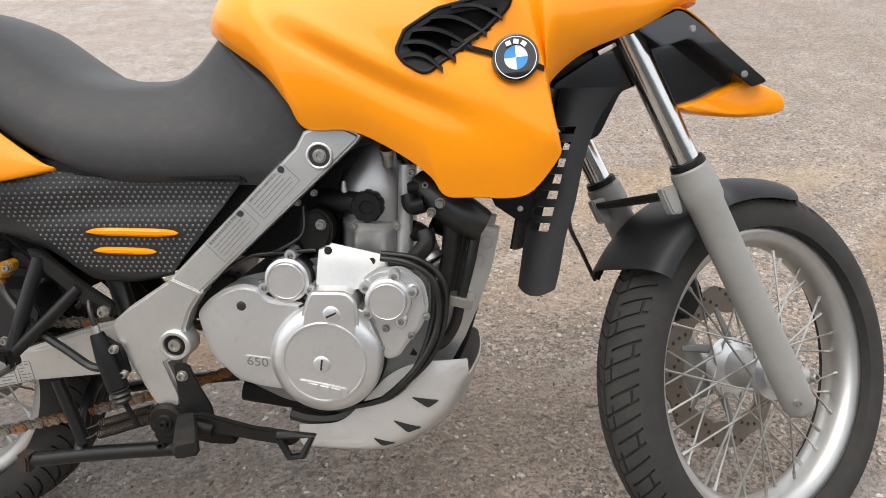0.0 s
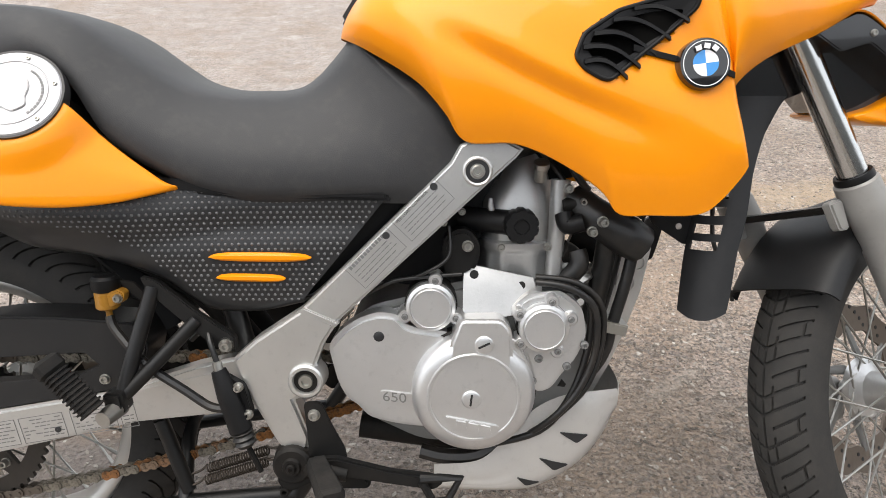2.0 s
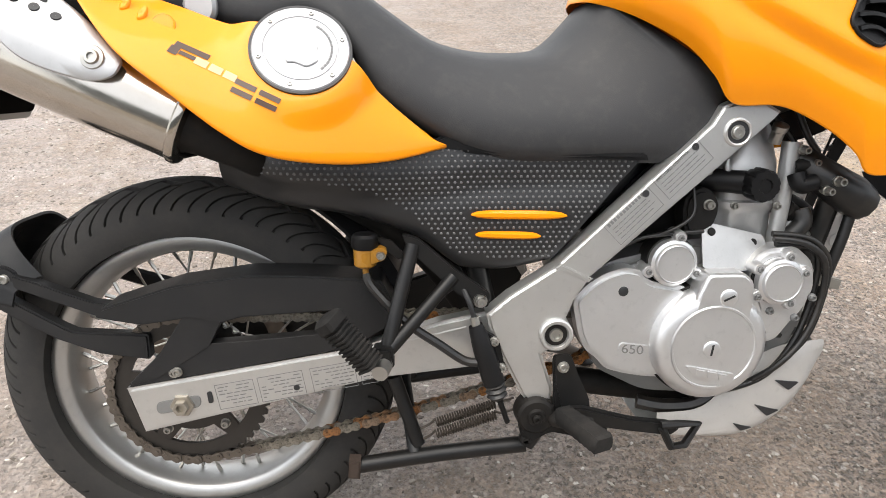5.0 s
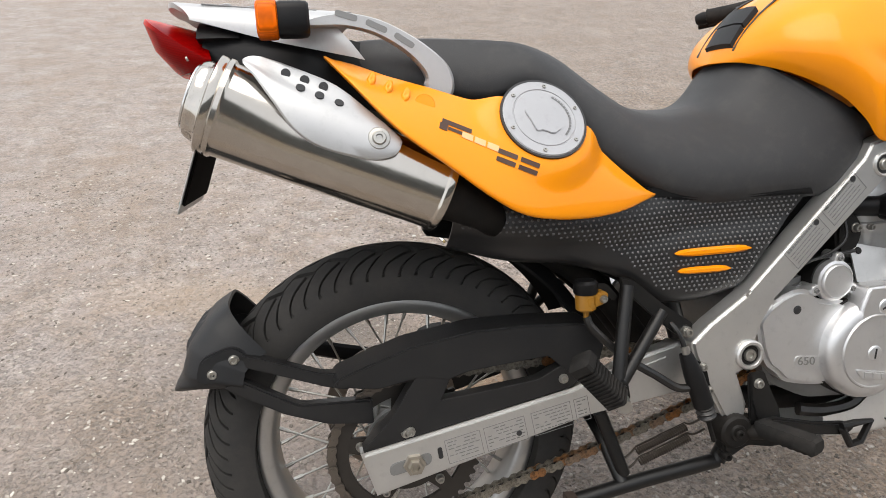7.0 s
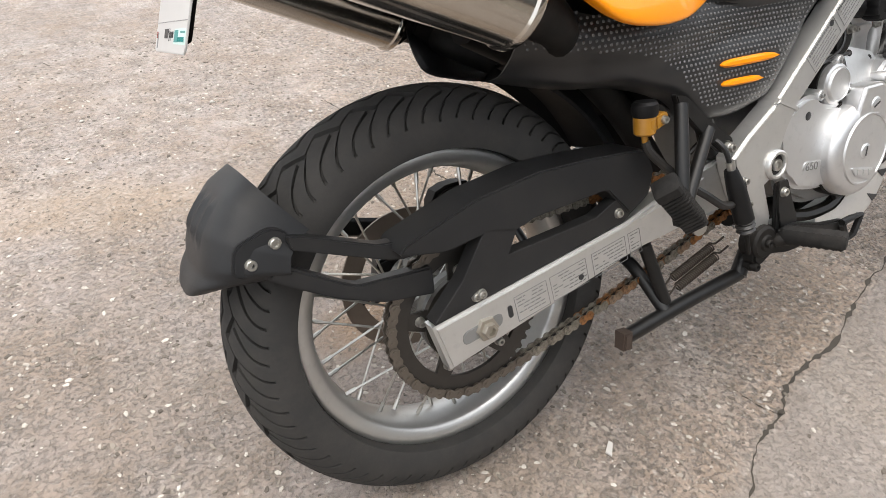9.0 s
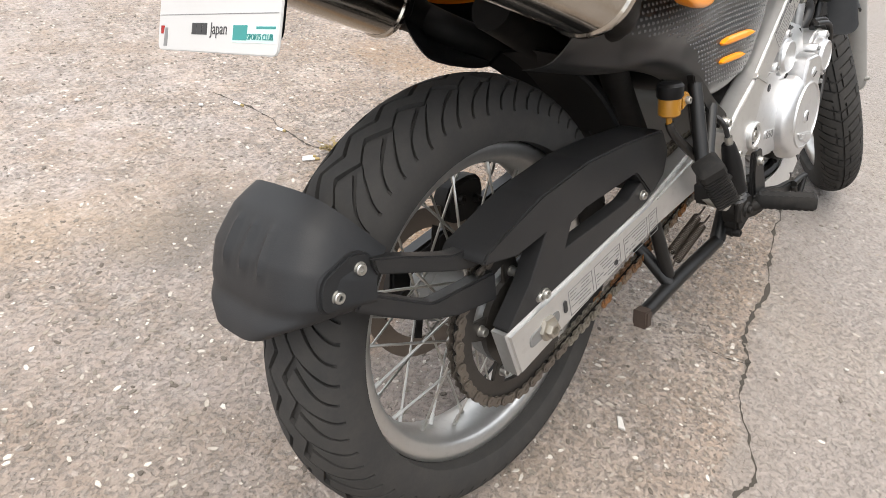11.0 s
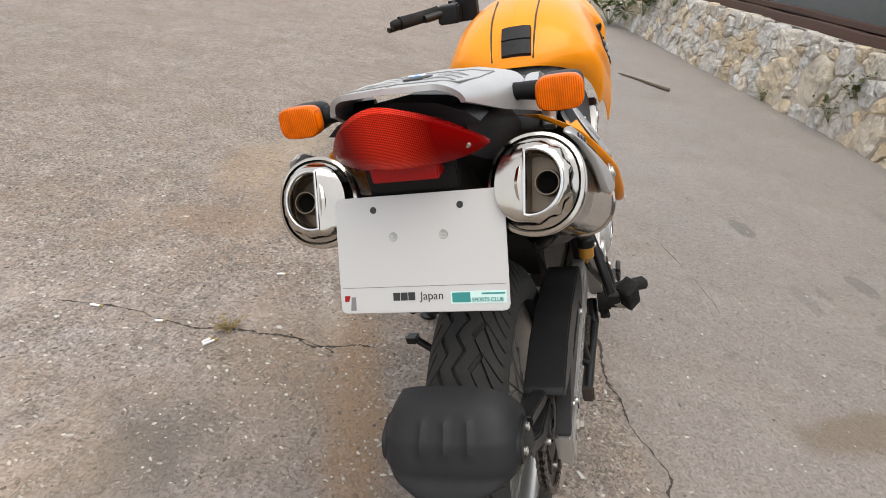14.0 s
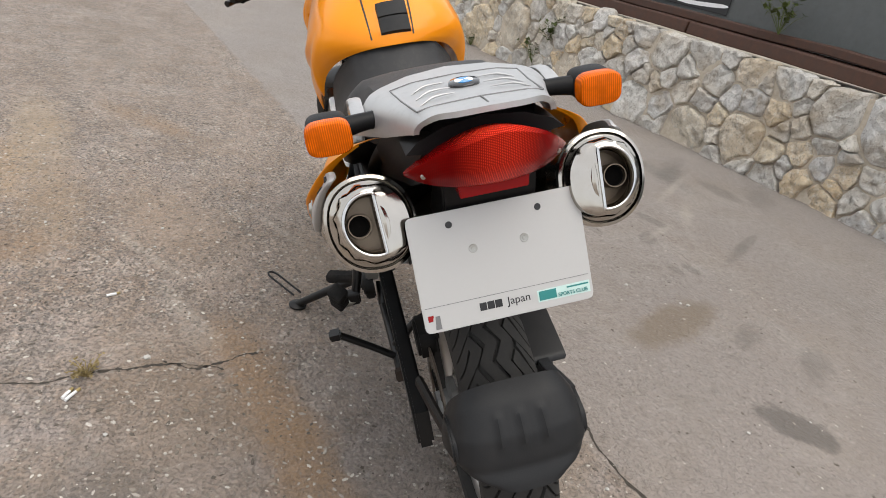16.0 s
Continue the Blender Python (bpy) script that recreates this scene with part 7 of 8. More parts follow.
    bm = tube(B(), [p, p - MAX * 0.012, p + Vector((0.06, 0.01, -0.035)), (0.16, -0.13, 0.66), (0.26, -0.08, 0.60), (0.36, -0.04, 0.52), (0.45, -0.03, 0.40)], [0.046, 0.036, 0.025, 0.023, 0.022, 0.022, 0.022], 16)
    part("exhaust_pipe", bm if side < 0 else flipped(bm), GREASE, can, "sooty exhaust pipe")

# tail: black undertray, red light, silver rack, indicators, plate
bm = loft(B(), [[(x, y * k, z) for y, z in ((-w, z0), (-w * 1.05, (z0 + z1) / 2), (-w * 0.8, z1), (w * 0.8, z1), (w * 1.05, (z0 + z1) / 2), (w, z0))] for x, k, w, z0, z1 in ((-0.240, 1, 0.080, 0.905, 0.966), (-0.20, 1, 0.094, 0.885, 0.970), (-0.10, 1, 0.118, 0.865, 0.955), (0.0, 1, 0.10, 0.835, 0.93), (0.12, 1, 0.10, 0.78, 0.88), (0.25, 1, 0.10, 0.70, 0.78), (0.36, 1, 0.09, 0.62, 0.70))])
undertail = part("undertray", bm, BLACK, bike, "black plastic tail undertray")
bm = slab(B(), chamfer([(-0.245, 0.905), (-0.225, 0.905), (-0.16, 0.865), (-0.10, 0.80), (-0.16, 0.80), (-0.235, 0.855)], 0.01), -0.062, 0.062, 0.005)
part("plate_bracket", bm, BLACK, undertail)
bm = tube(B(), [(0.10, 0.0, 0.70), (0.22, 0.02, 0.64), (0.36, 0.02, 0.55)], 0.03, 12)
part("shock_absorber", bm, GREASE, bike)
# inner mudguard over the tyre
bm = lathe(B(), [(0.345, -0.075), (0.365, -0.06), (0.37, 0.0), (0.365, 0.06), (0.345, 0.075), (0.34, 0.073), (0.36, 0.055), (0.366, 0.0), (0.36, -0.055), (0.34, -0.073)], RW, (0, 1, 0), 20, True, radians(-60), radians(34))
part("inner_mudguard", bm, BLACK, bike)


def lamp_rings(n=33):
    rings = []
    for i in range(n):
        s = -1 + 2 * i / (n - 1)
        y = 0.105 * s
        q = 1 - abs(s) ** 1.8
        top, bot = 0.916 + 0.002 + 0.070 * q, 0.916 - 0.002 - 0.010 * (1 - abs(s) ** 5)
        xb = -0.240 + 0.012 * s * s
        rear = 0.006 + 0.080 * (1 - abs(s) ** 2.2)
        h = top - bot
        rings.append([(xb, y, top - 0.024 * q), (xb - rear * 0.5, y, top - 0.011 * q), (xb - rear * 0.96, y, top), (xb - rear, y, top - h * 0.07), (xb - rear * 0.86, y, bot + h * 0.45), (xb - rear * 0.58, y, bot + h * 0.08), (xb - rear * 0.48, y, bot), (xb, y, bot)])
    return rings


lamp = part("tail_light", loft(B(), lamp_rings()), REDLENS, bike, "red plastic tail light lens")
for y in (-0.085, 0.085):
    part("lens_screw", lathe(B(), [(0.0001, 0.001), (0.003, 0.001), (0.0035, -0.002)], (-0.262, y * 1.0, 0.921), (-1, 0, -0.3), 12), BOLT, lamp)
bm = slab(B(), chamfer([(-0.044, 0.884), (0.044, 0.884), (0.046, 0.9045), (-0.046, 0.9045)], 0.003), -0.266, -0.235, 0.003, lambda a, b, c: (c, a, b))
part("reflector", bm, REDPLAIN, lamp, "flat red reflector")
bm = loft(B(), [[(x, y, z) for y, z in ((-0.100, 0.945), (-0.085, 0.958), (-0.05, 0.972), (0, 0.978), (0.05, 0.972), (0.085, 0.958), (0.100, 0.945), (0.06, 0.94), (0, 0.94), (-0.06, 0.94))] for x in (-0.245, -0.235, -0.19)])
part("lamp_hood", bm, BLACK, lamp)

# rack: a broad casting with side wings and grab rails
def rack_z(x, y):
    a = abs(y)
    return float(np.interp(a, [0, 0.06, 0.10, 0.13, 0.172], [0.990, 0.988, 0.980, 0.972, 0.960])) - 0.10 * max(0, x + 0.14) ** 1.3 + 0.09 * max(0, -0.15 - x)


def rack_form():
    """Flat top that rolls over into deep side walls which sweep out towards the grab rails."""
    bm = B()
    rows = []
    for t in np.linspace(0, 1, 25):
        row = []
        for s in np.linspace(-1, 1, 53):
            a = abs(s)
            xc = -0.288 + 0.24 * t
            wide = float(np.interp(xc, [-0.288, -0.262, -0.20, -0.13, -0.07, -0.02], [0.088, 0.094, 0.112, 0.130, 0.143, 0.147]))
            flat = wide - 0.030
            roll = ramp01((a - 0.66) / 0.34)
            y = a / 0.66 * flat if a < 0.66 else flat + 0.030 * math.sin(roll * math.pi / 2)
            x0 = float(np.interp(y, [0, 0.04, 0.06, 0.075, 0.088, 0.15], [-0.288, -0.284, -0.277, -0.268, -0.252, -0.20]))
            x1 = float(np.interp(a, [0, 0.6, 0.8, 1.0], [-0.02, -0.045, -0.07, -0.028]))
            x = x0 + (x1 - x0) * t
            low = float(np.interp(x, [-0.27, -0.235, -0.15, -0.026], [0.976, 0.966, 0.938, 0.906]))
            top = rack_z(x, y)
            z = top - (top - low) * (1 - math.cos(roll * math.pi / 2))
            row.append(bm.verts.new((x, math.copysign(y, s), z)))
        rows.append(row)
    for a, b in zip(rows, rows[1:]):
        for j in range(52):
            bm.faces.new((a[j], b[j], b[j + 1], a[j + 1]))
    bmesh.ops.recalc_face_normals(bm, faces=bm.faces)
    bmesh.ops.solidify(bm, geom=bm.faces, thickness=0.007)
    return bm


rack = part("rear_rack", rack_form(), RACK, bike, "silver cast luggage rack")
lid = [(-0.235, -0.078), (-0.235, 0.078), (-0.085, 0.092), (-0.085, -0.092)]
line = []
for (x0, y0), (x1, y1) in zip(lid, lid[1:] + lid[:1]):
    for t in np.linspace(0, 1, 14)[:-1]:
        x, y = x0 + (x1 - x0) * t, y0 + (y1 - y0) * t
        line.append((x, y, rack_z(x, y) + 0.0002))
part("lid_gap", tube(B(), line + [line[0]], 0.0012, 6, 1), GREYINK, rack)
part("seam", tube(B(), [(-0.288, 0.0, rack_z(-0.28, 0) - 0.006), (-0.27, 0.0, rack_z(-0.27, 0)), (-0.235, 0.0, rack_z(-0.24, 0))], 0.0012, 6, 2), GREYINK, rack)
for sgn in (-1, 1):
    for k in range(3):
        x0 = -0.215 + k * 0.036
        pts = [(x0, sgn * 0.070, rack_z(x0, 0.07) + 0.0005), (x0 + 0.012, sgn * 0.05, rack_z(x0, 0.05) + 0.0025), (x0 + 0.018, sgn * 0.022, rack_z(x0, 0.02) + 0.0005)]
        part("lid_rib", tube(B(), pts, [0.0005, 0.0017, 0.0005], 8, 6, 1.0), RACK, rack)
LB = Vector((-0.148, 0.0, rack_z(-0.148, 0) + 0.0005))
badge = part("lid_badge", lathe(B(), [(0.021, -0.002), (0.021, 0.003), (0.019, 0.0045), (0.0001, 0.005)], LB, (0, 0, 1), 36), GLOSSBLACK, rack, "round badge with blue and white quarters")
for k in range(4):
    part("quarter", lathe(B(), [(0.0002, 0.0045), (0.0002, 0.0058), (0.0125, 0.0054), (0.0125, 0.0045)], LB, (0, 0, 1), 10, True, k * math.pi / 2, math.pi / 2), BLUE if k % 2 else WHITE, badge)
for side in (-1, 1):
    RAIL = [(-0.100, 0.954, 0.004), (-0.075, 0.957, 0.007), (-0.045, 0.957, 0.009), (-0.007, 0.947, 0.010), (0.031, 0.926, 0.0115), (0.058, 0.903, 0.0145), (0.071, 0.884, 0.0185), (0.072, 0.868, 0.021), (0.069, 0.860, 0.019)]
    cs = rounded([(x, w, z) for x, z, w in RAIL], 6)
    rings = []
    for i, c in enumerate(cs):
        t = cs[min(i + 1, len(cs) - 1)] - cs[max(i - 1, 0)]
        nx, nz = Vector((-t.z, t.x)).normalized()
        rings.append([(c.x + nx * c.y * a, side * (0.141 + 0.0095 * b), c.z + nz * c.y * a) for a, b in ((-1, -0.5), (-0.8, -1), (0.8, -1), (1, -0.5), (1, 0.5), (0.8, 1), (-0.8, 1), (-1, 0.5))])
    rail = part("grab_rail", loft(B(), rings), RACK, rack, "broad flat silver grab rail with three slots")
    for x, z, s in ((-0.049, 0.962, -0.30), (-0.010, 0.948, -0.44), (0.026, 0.929, -0.58)):
        c, q = math.cos(s), math.sin(s)
        poly = [(x + a * c - b * q, z + a * q + b * c) for a, b in ((-0.015, -0.004), (0.015, -0.004), (0.015, 0.004), (-0.015, 0.004))]
        bm = slab(B(), chamfer(poly, 0.0038), 0.1502, 0.1512, 0)
        part("rail_pocket", bm if side > 0 else flipped(bm), ENGINE_DARK, rail, "shadowed slot")
# indicators
def rounded_box(bm, c, sx, sy, sz, r=0.3, n=28, taper=1.0):
    rings = []
    for f, k in ((-1.0, 0.80), (-0.92, 0.93), (-0.7, 1.0), (0.5, 1.0), (0.85, 0.97 * taper), (1.0, 0.86 * taper)):
        row = []
        for i in range(n):
            a = 2 * math.pi * i / n
            u, v = math.cos(a), math.sin(a)
            u, v = math.copysign(abs(u) ** 0.55, u), math.copysign(abs(v) ** 0.55, v)
            row.append((c[0] + f * sx, c[1] + u * sy * k, c[2] + v * sz * k))
        rings.append(row)
    return loft(bm, rings)
for side in (-1, 1):
    c = Vector((-0.135, side * 0.186, 0.952))
    ind = part("indicator", rounded_box(B(), (-0.118, c.y, c.z), 0.020, 0.0285, 0.021), BLACK, bike, "black indicator with an amber lens")
    part("lens", rounded_box(B(), (-0.148, c.y, c.z), 0.013, 0.0305, 0.0225), AMBER, ind, "ribbed amber lens")
    part("stem", tube(B(), [(-0.118, side * 0.160, 0.952), (-0.112, side * 0.13, 0.953), (-0.105, side * 0.085, 0.950)], [0.014, 0.012, 0.015], 12), BLACK, ind)
# number plate carrying only an advertiser's strip
PT, PB_ = Vector((-0.238, 0, 0.859)), Vector((-0.292, 0, 0.714))
pz = (PT - PB_).normalized()
px = Vector((0, -1, 0))
pn = px.cross(pz)
if pn.x > 0:
    pn = -pn
def on_plate(a, b, c):
    """a across from the plate's left edge as seen from behind, b up."""
    return PB_ + px * (a - 0.115) + pz * b + pn * c
PW, PH = 0.232, 0.1545
plate = part("number_plate", slab(B(), chamfer([(0, 0), (PW, 0), (PW, PH), (0, PH)], 0.009), 0.0, 0.0022, 0.0007, on_plate), PLATEWHITE, bike, "blank white plate with an advertising strip")
part("plate_backing", slab(B(), chamfer([(0.003, 0.012), (PW - 0.003, 0.012), (PW - 0.003, PH - 0.003), (0.003, PH - 0.003)], 0.01), -0.0045, -0.0005, 0.0015, on_plate), DEADBLACK, plate)
for a, b, r in ((0.055, 0.1365, 0.0042), (0.174, 0.1365, 0.0042)):
    part("plate_hole", lathe(B(), [(0.0001, 0.0006), (r, 0.0006), (r * 1.1, 0)], on_plate(a, b, 0.0022), pn, 16), INK, plate)
for a, b in ((0.081, 0.1), (0.150, 0.1)):
    part("rivet", lathe(B(), [(0.0001, 0.0012), (0.0022, 0.0012), (0.0026, 0.0004), (0.0055, 0.0008), (0.006, 0)], on_plate(a, b, 0.0022), pn, 18), BOLT, plate)
part("score_line", slab(B(), [(0.004, 0.0340), (PW - 0.004, 0.0340), (PW - 0.004, 0.0346), (0.004, 0.0346)], 0.0022, 0.0025, 0, on_plate), GREYINK, plate)
for k in range(3):
    part("brand_bar", slab(B(), [(0.076 + k * 0.0105, 0.016), (0.0855 + k * 0.0105, 0.016), (0.0855 + k * 0.0105, 0.0265), (0.076 + k * 0.0105, 0.0265)], 0.0022, 0.0026, 0, on_plate), INK, plate, "plain black bar")
part("strip_words", lettering("Japan", 0.0152, lambda a, b, c: on_plate(a + 0.1135, b + 0.0165, 0.0024 + c), 0.0002), INK, plate, "black printed word")
part("strip_field", slab(B(), [(0.155, 0.010), (0.228, 0.010), (0.228, 0.026), (0.155, 0.026)], 0.0022, 0.0026, 0, on_plate), PALETEAL, plate, "pale green strip")
part("name_bar", slab(B(), [(0.157, 0.012), (0.181, 0.012), (0.181, 0.0245), (0.157, 0.0245)], 0.0026, 0.003, 0, on_plate), TEAL, plate, "plain teal bar")
part("strip_words", lettering("SPORTS CLUB", 0.0072, lambda a, b, c: on_plate(a * 0.92 + 0.183, b + 0.0125, 0.0034 + c), 0.0003), TEAL, plate, "teal printed words")
part("fine_print", slab(B(), [(0.196, 0.0215), (0.226, 0.0215), (0.226, 0.0235), (0.196, 0.0235)], 0.0026, 0.003, 0, on_plate), TEAL, plate)
part("corner_mark", slab(B(), [(0.006, 0.016), (0.012, 0.016), (0.014, 0.024), (0.006, 0.024)], 0.0022, 0.0026, 0, on_plate), REDPLAIN, plate)
part("corner_mark", slab(B(), [(0.014, 0.004), (0.022, 0.004), (0.022, 0.022), (0.016, 0.022)], 0.0022, 0.0026, 0, on_plate), GREYINK, plate)

# foot controls on the camera's near side
for side in (-1, 1):
    def sd(bm):
        return bm if side < 0 else flipped(bm)
    bm = B()
    tube(bm, [(0.341, -0.166, 0.562), (0.322, -0.188, 0.490), (0.304, -0.208, 0.420)], 0.0105, 12, 2)
    tube(bm, [(0.398, -0.168, 0.516), (0.350, -0.189, 0.466), (0.304, -0.210, 0.420)], 0.0095, 12, 2)
    slab(bm, chamfer([(0.325, 0.578), (0.348, 0.572), (0.40, 0.527), (0.450, 0.492), (0.448, 0.470), (0.425, 0.474), (0.39, 0.503), (0.335, 0.556)], 0.006), -0.172, -0.160, 0.003)
    slab(bm, chamfer([(0.286, 0.432), (0.312, 0.434), (0.316, 0.406), (0.292, 0.398)], 0.006), -0.228, -0.198, 0.004)
    br = part("footrest_bracket", sd(bm), STEELBLACK, bike, "black tubular footrest bracket")
    # folded passenger footrest: ribbed rubber block
    p0, p1 = Vector((0.289, -0.246, 0.414)), Vector((0.230, -0.243, 0.482))
    d = (p1 - p0).normalized()
    w = Vector((0.55, 0.75, 0.35))
    w = (w - d * w.dot(d)).normalized()
    h = d.cross(w)
    def blockring(t, a, b):
        c = p0 + d * t
        return [c + w * (a * u) + h * (b * v) for u, v in ((-1, -0.8), (-0.8, -1), (0.8, -1), (1, -0.8), (1, 0.8), (0.8, 1), (-0.8, 1), (-1, 0.8))]
    L = (p1 - p0).length
    rings = []
    for k in range(11):
        t = 0.006 + (L - 0.02) * k / 11
        q = (L - 0.02) / 11
        rings += [blockring(t, 0.0128, 0.0135), blockring(t + q * 0.1, 0.0155, 0.0165), blockring(t + q * 0.50, 0.0155, 0.0165), blockring(t + q * 0.60, 0.0128, 0.0135)]
    rings += [blockring(L - 0.012, 0.0165, 0.0175), blockring(L + 0.001, 0.0165, 0.0175), blockring(L + 0.006, 0.011, 0.012)]
    peg = part("passenger_footrest", sd(loft(B(), rings)), PEGRUBBER, bike, "ribbed black rubber passenger footrest")
    part("footrest_pin", sd(tube(B(), [(0.303, -0.212, 0.410), tuple(p0 - d * 0.010)], [0.013, 0.011], 10, 1)), BOLT, peg)
    part("bracket_bolt", sd(bolt(B(), (0.436, -0.172, 0.481), 0.0105, 0.008)), BOLT, br)
    # rider's footrest
    bm = B()
    q0, q1 = Vector((0.556, -0.190, 0.312)), Vector((0.594, -0.278, 0.312))
    ql = (q1 - q0).normalized()
    qs = Vector((ql.y, -ql.x, 0)).normalized()
    qu = qs.cross(ql) if qs.cross(ql).z > 0 else -qs.cross(ql)
    rings = []
    for k in range(19):
        t = k / 18
        w = (0.014 + 0.004 * t) * (0.8 if k in (0, 18) else 1.0)
        h = (0.012 + 0.0015 * (k % 2)) * (0.8 if k in (0, 18) else 1.0)
        rings.append([q0.lerp(q1, t) + qs * (w * a) + qu * (h * b) for a, b in ((-1, -0.5), (-0.7, -1), (0.7, -1), (1, -0.5), (1, 0.5), (0.75, 1), (-0.75, 1), (-1, 0.5))])
    loft(bm, rings)
    rp = part("rider_footrest", sd(bm), PEGRUBBER, bike, "black rubber-topped rider footrest")
    bm = lathe(B(), [(0.0001, 0.034), (0.012, 0.034), (0.014, 0.030), (0.024, 0.030), (0.028, 0.026), (0.030, 0.0)], (0.521, -0.160, 0.306), (0, -1, 0), 28)
    slab(bm, chamfer([(0.50, 0.300), (0.525, 0.330), (0.555, 0.325), (0.600, 0.300), (0.632, 0.282), (0.628, 0.268), (0.59, 0.268), (0.545, 0.278), (0.515, 0.262), (0.498, 0.275)], 0.008), -0.186, -0.160, 0.004)
    tube(bm, [(0.545, -0.186, 0.300), (0.560, -0.196, 0.306), (0.600, -0.198, 0.300)], [0.010, 0.014, 0.010], 10, 3)
    part("footrest_mount", sd(bm), GREASE, rp)
    part("mount_bolt", sd(bolt(B(), (0.521, -0.194, 0.306), 0.008, 0.005)), GREASE, rp)
    if side > 0:
        continue
    part("foot_bolt", bolt(B(), (0.508, -0.176, 0.264), 0.009, 0.012), GREASE, rp)
    # brake pedal
    bm = slab(B(), chamfer([(0.541, 0.402), (0.566, 0.402), (0.572, 0.37), (0.575, 0.33), (0.59, 0.305), (0.545, 0.30), (0.545, 0.34)], 0.008), -0.186, -0.179, 0.002)
    slab(bm, chamfer([(0.55, 0.322), (0.585, 0.325), (0.66, 0.305), (0.72, 0.297), (0.735, 0.287), (0.72, 0.276), (0.66, 0.285), (0.60, 0.295), (0.55, 0.30)], 0.006), -0.20, -0.186, 0.003)
    pedal = part("brake_pedal", bm, STEELBLACK, bike, "black steel brake pedal")
    part("pedal_arm", slab(B(), chamfer([(0.543, 0.404), (0.566, 0.405), (0.580, 0.37), (0.597, 0.335), (0.600, 0.315), (0.56, 0.312), (0.546, 0.36)], 0.006), -0.189, -0.185, 0.001), STEELBLACK, pedal)
    part("pedal_bolt", bolt(B(), (0.556, -0.190, 0.385), 0.0085, 0.006), BOLT, pedal)
    toe = [(0.702, 0.297), (0.728, 0.299), (0.757, 0.299), (0.740, 0.265), (0.720, 0.262), (0.704, 0.293)]
    bm = tube(B(), [(a, -0.205, b) for a, b in toe], 0.0062, 8, 1)
    part("pedal_toe", bm, STEELBLACK, pedal)
    # brake cylinder, rod, reservoir and hoses
    bm = B()
    tube(bm, [(0.428, -0.186, 0.450), (0.440, -0.190, 0.415), (0.456, -0.194, 0.365)], [0.010, 0.015, 0.016], 12, 3)
    slab(bm, chamfer([(0.435, 0.445), (0.462, 0.428), (0.472, 0.385), (0.455, 0.375)], 0.006), -0.190, -0.176, 0.003)
    mc = part("brake_cylinder", bm, BLACK, bike, "black rear brake cylinder")
    bm = lathe(B(), [(0.011, 0.0), (0.015, 0.004), (0.012, 0.008), (0.0155, 0.012), (0.012, 0.016), (0.015, 0.020), (0.009, 0.026)], (0.456, -0.194, 0.366), (0.25, -0.05, -1), 16)
    part("rubber_boot", bm, HOSE, mc)
    for p in ((0.455, -0.192, 0.427), (0.466, -0.192, 0.387)):
        part("cylinder_bolt", bolt(B(), p, 0.007, 0.006), BOLT, mc)
    part("union", tube(B(), [(0.426, -0.186, 0.462), (0.430, -0.188, 0.446)], 0.0065, 10, 1), BOLT, mc)
    for pts, r in (([(0.428, -0.186, 0.455), (0.418, -0.18, 0.485), (0.405, -0.16, 0.50), (0.38, -0.15, 0.48)], 0.004), ([(0.276, -0.163, 0.520), (0.285, -0.168, 0.500), (0.33, -0.182, 0.455), (0.38, -0.186, 0.420), (0.412, -0.188, 0.398), (0.432, -0.19, 0.395)], 0.0065)):
        part("brake_hose", tube(B(), pts, r, 8), HOSE, mc)
    part("push_rod", tube(B(), [(0.463, -0.194, 0.342), (0.478, -0.19, 0.30)], 0.004, 8, 1), GREASE, mc)
    RC = (0.275, -0.163, 0.530)
    res = part("fluid_reservoir", lathe(B(), [(0.0001, 0.0), (0.012, 0.0), (0.0155, 0.003), (0.016, 0.026), (0.0155, 0.030)], RC, (0, 0, 1), 28), AMBERFLUID, bike, "yellowed brake fluid reservoir with a black lid")
    part("lid", lathe(B(), [(0.0165, 0.026), (0.0185, 0.029), (0.0185, 0.043), (0.015, 0.047), (0.0001, 0.048)], RC, (0, 0, 1), 28), BLACK, res)
    part("spout", tube(B(), [(0.275, -0.163, 0.531), (0.276, -0.163, 0.516)], 0.0045, 10, 1), AMBERFLUID, res)
    bm = slab(B(), chamfer([(0.283, 0.536), (0.303, 0.543), (0.306, 0.556), (0.298, 0.561), (0.281, 0.556)], 0.004), -0.178, -0.160, 0.002)
    part("lug", bm, AMBERFLUID, res)
    bm = slab(B(), chamfer([(0.290, 0.570), (0.312, 0.566), (0.330, 0.545), (0.322, 0.538), (0.300, 0.556)], 0.003), -0.160, -0.154, 0.001)
    part("reservoir_bracket", bm, GREASE, res)
    part("reservoir_bolt", bolt(B(), (0.297, -0.178, 0.549), 0.0065, 0.005), BOLT, res)

# centre stand, folded up
bm = B()
for sgn in (-1, 1):
    tube(bm, [(0.258, sgn * 0.140, 0.204), (0.38, sgn * 0.142, 0.222), (0.515, sgn * 0.145, 0.237)], 0.0125, 12, 3)
    tube(bm, [(0.515, sgn * 0.145, 0.237), (0.55, sgn * 0.14, 0.29)], 0.014, 12, 1)
tube(bm, [(0.345, -0.14, 0.222), (0.33, -0.06, 0.30), (0.33, 0.06, 0.30), (0.345, 0.14, 0.222)], 0.011, 10)
tube(bm, [(0.313, -0.125, 0.345), (0.35, -0.135, 0.235)], 0.011, 10, 1)
tube(bm, [(0.31, 0.142, 0.212), (0.31, 0.20, 0.262), (0.31, 0.272, 0.318)], 0.009, 10, 2)
slab(bm, [(0.296, 0.309), (0.324, 0.309), (0.324, 0.325), (0.296, 0.325)], 0.262, 0.290, 0.003)
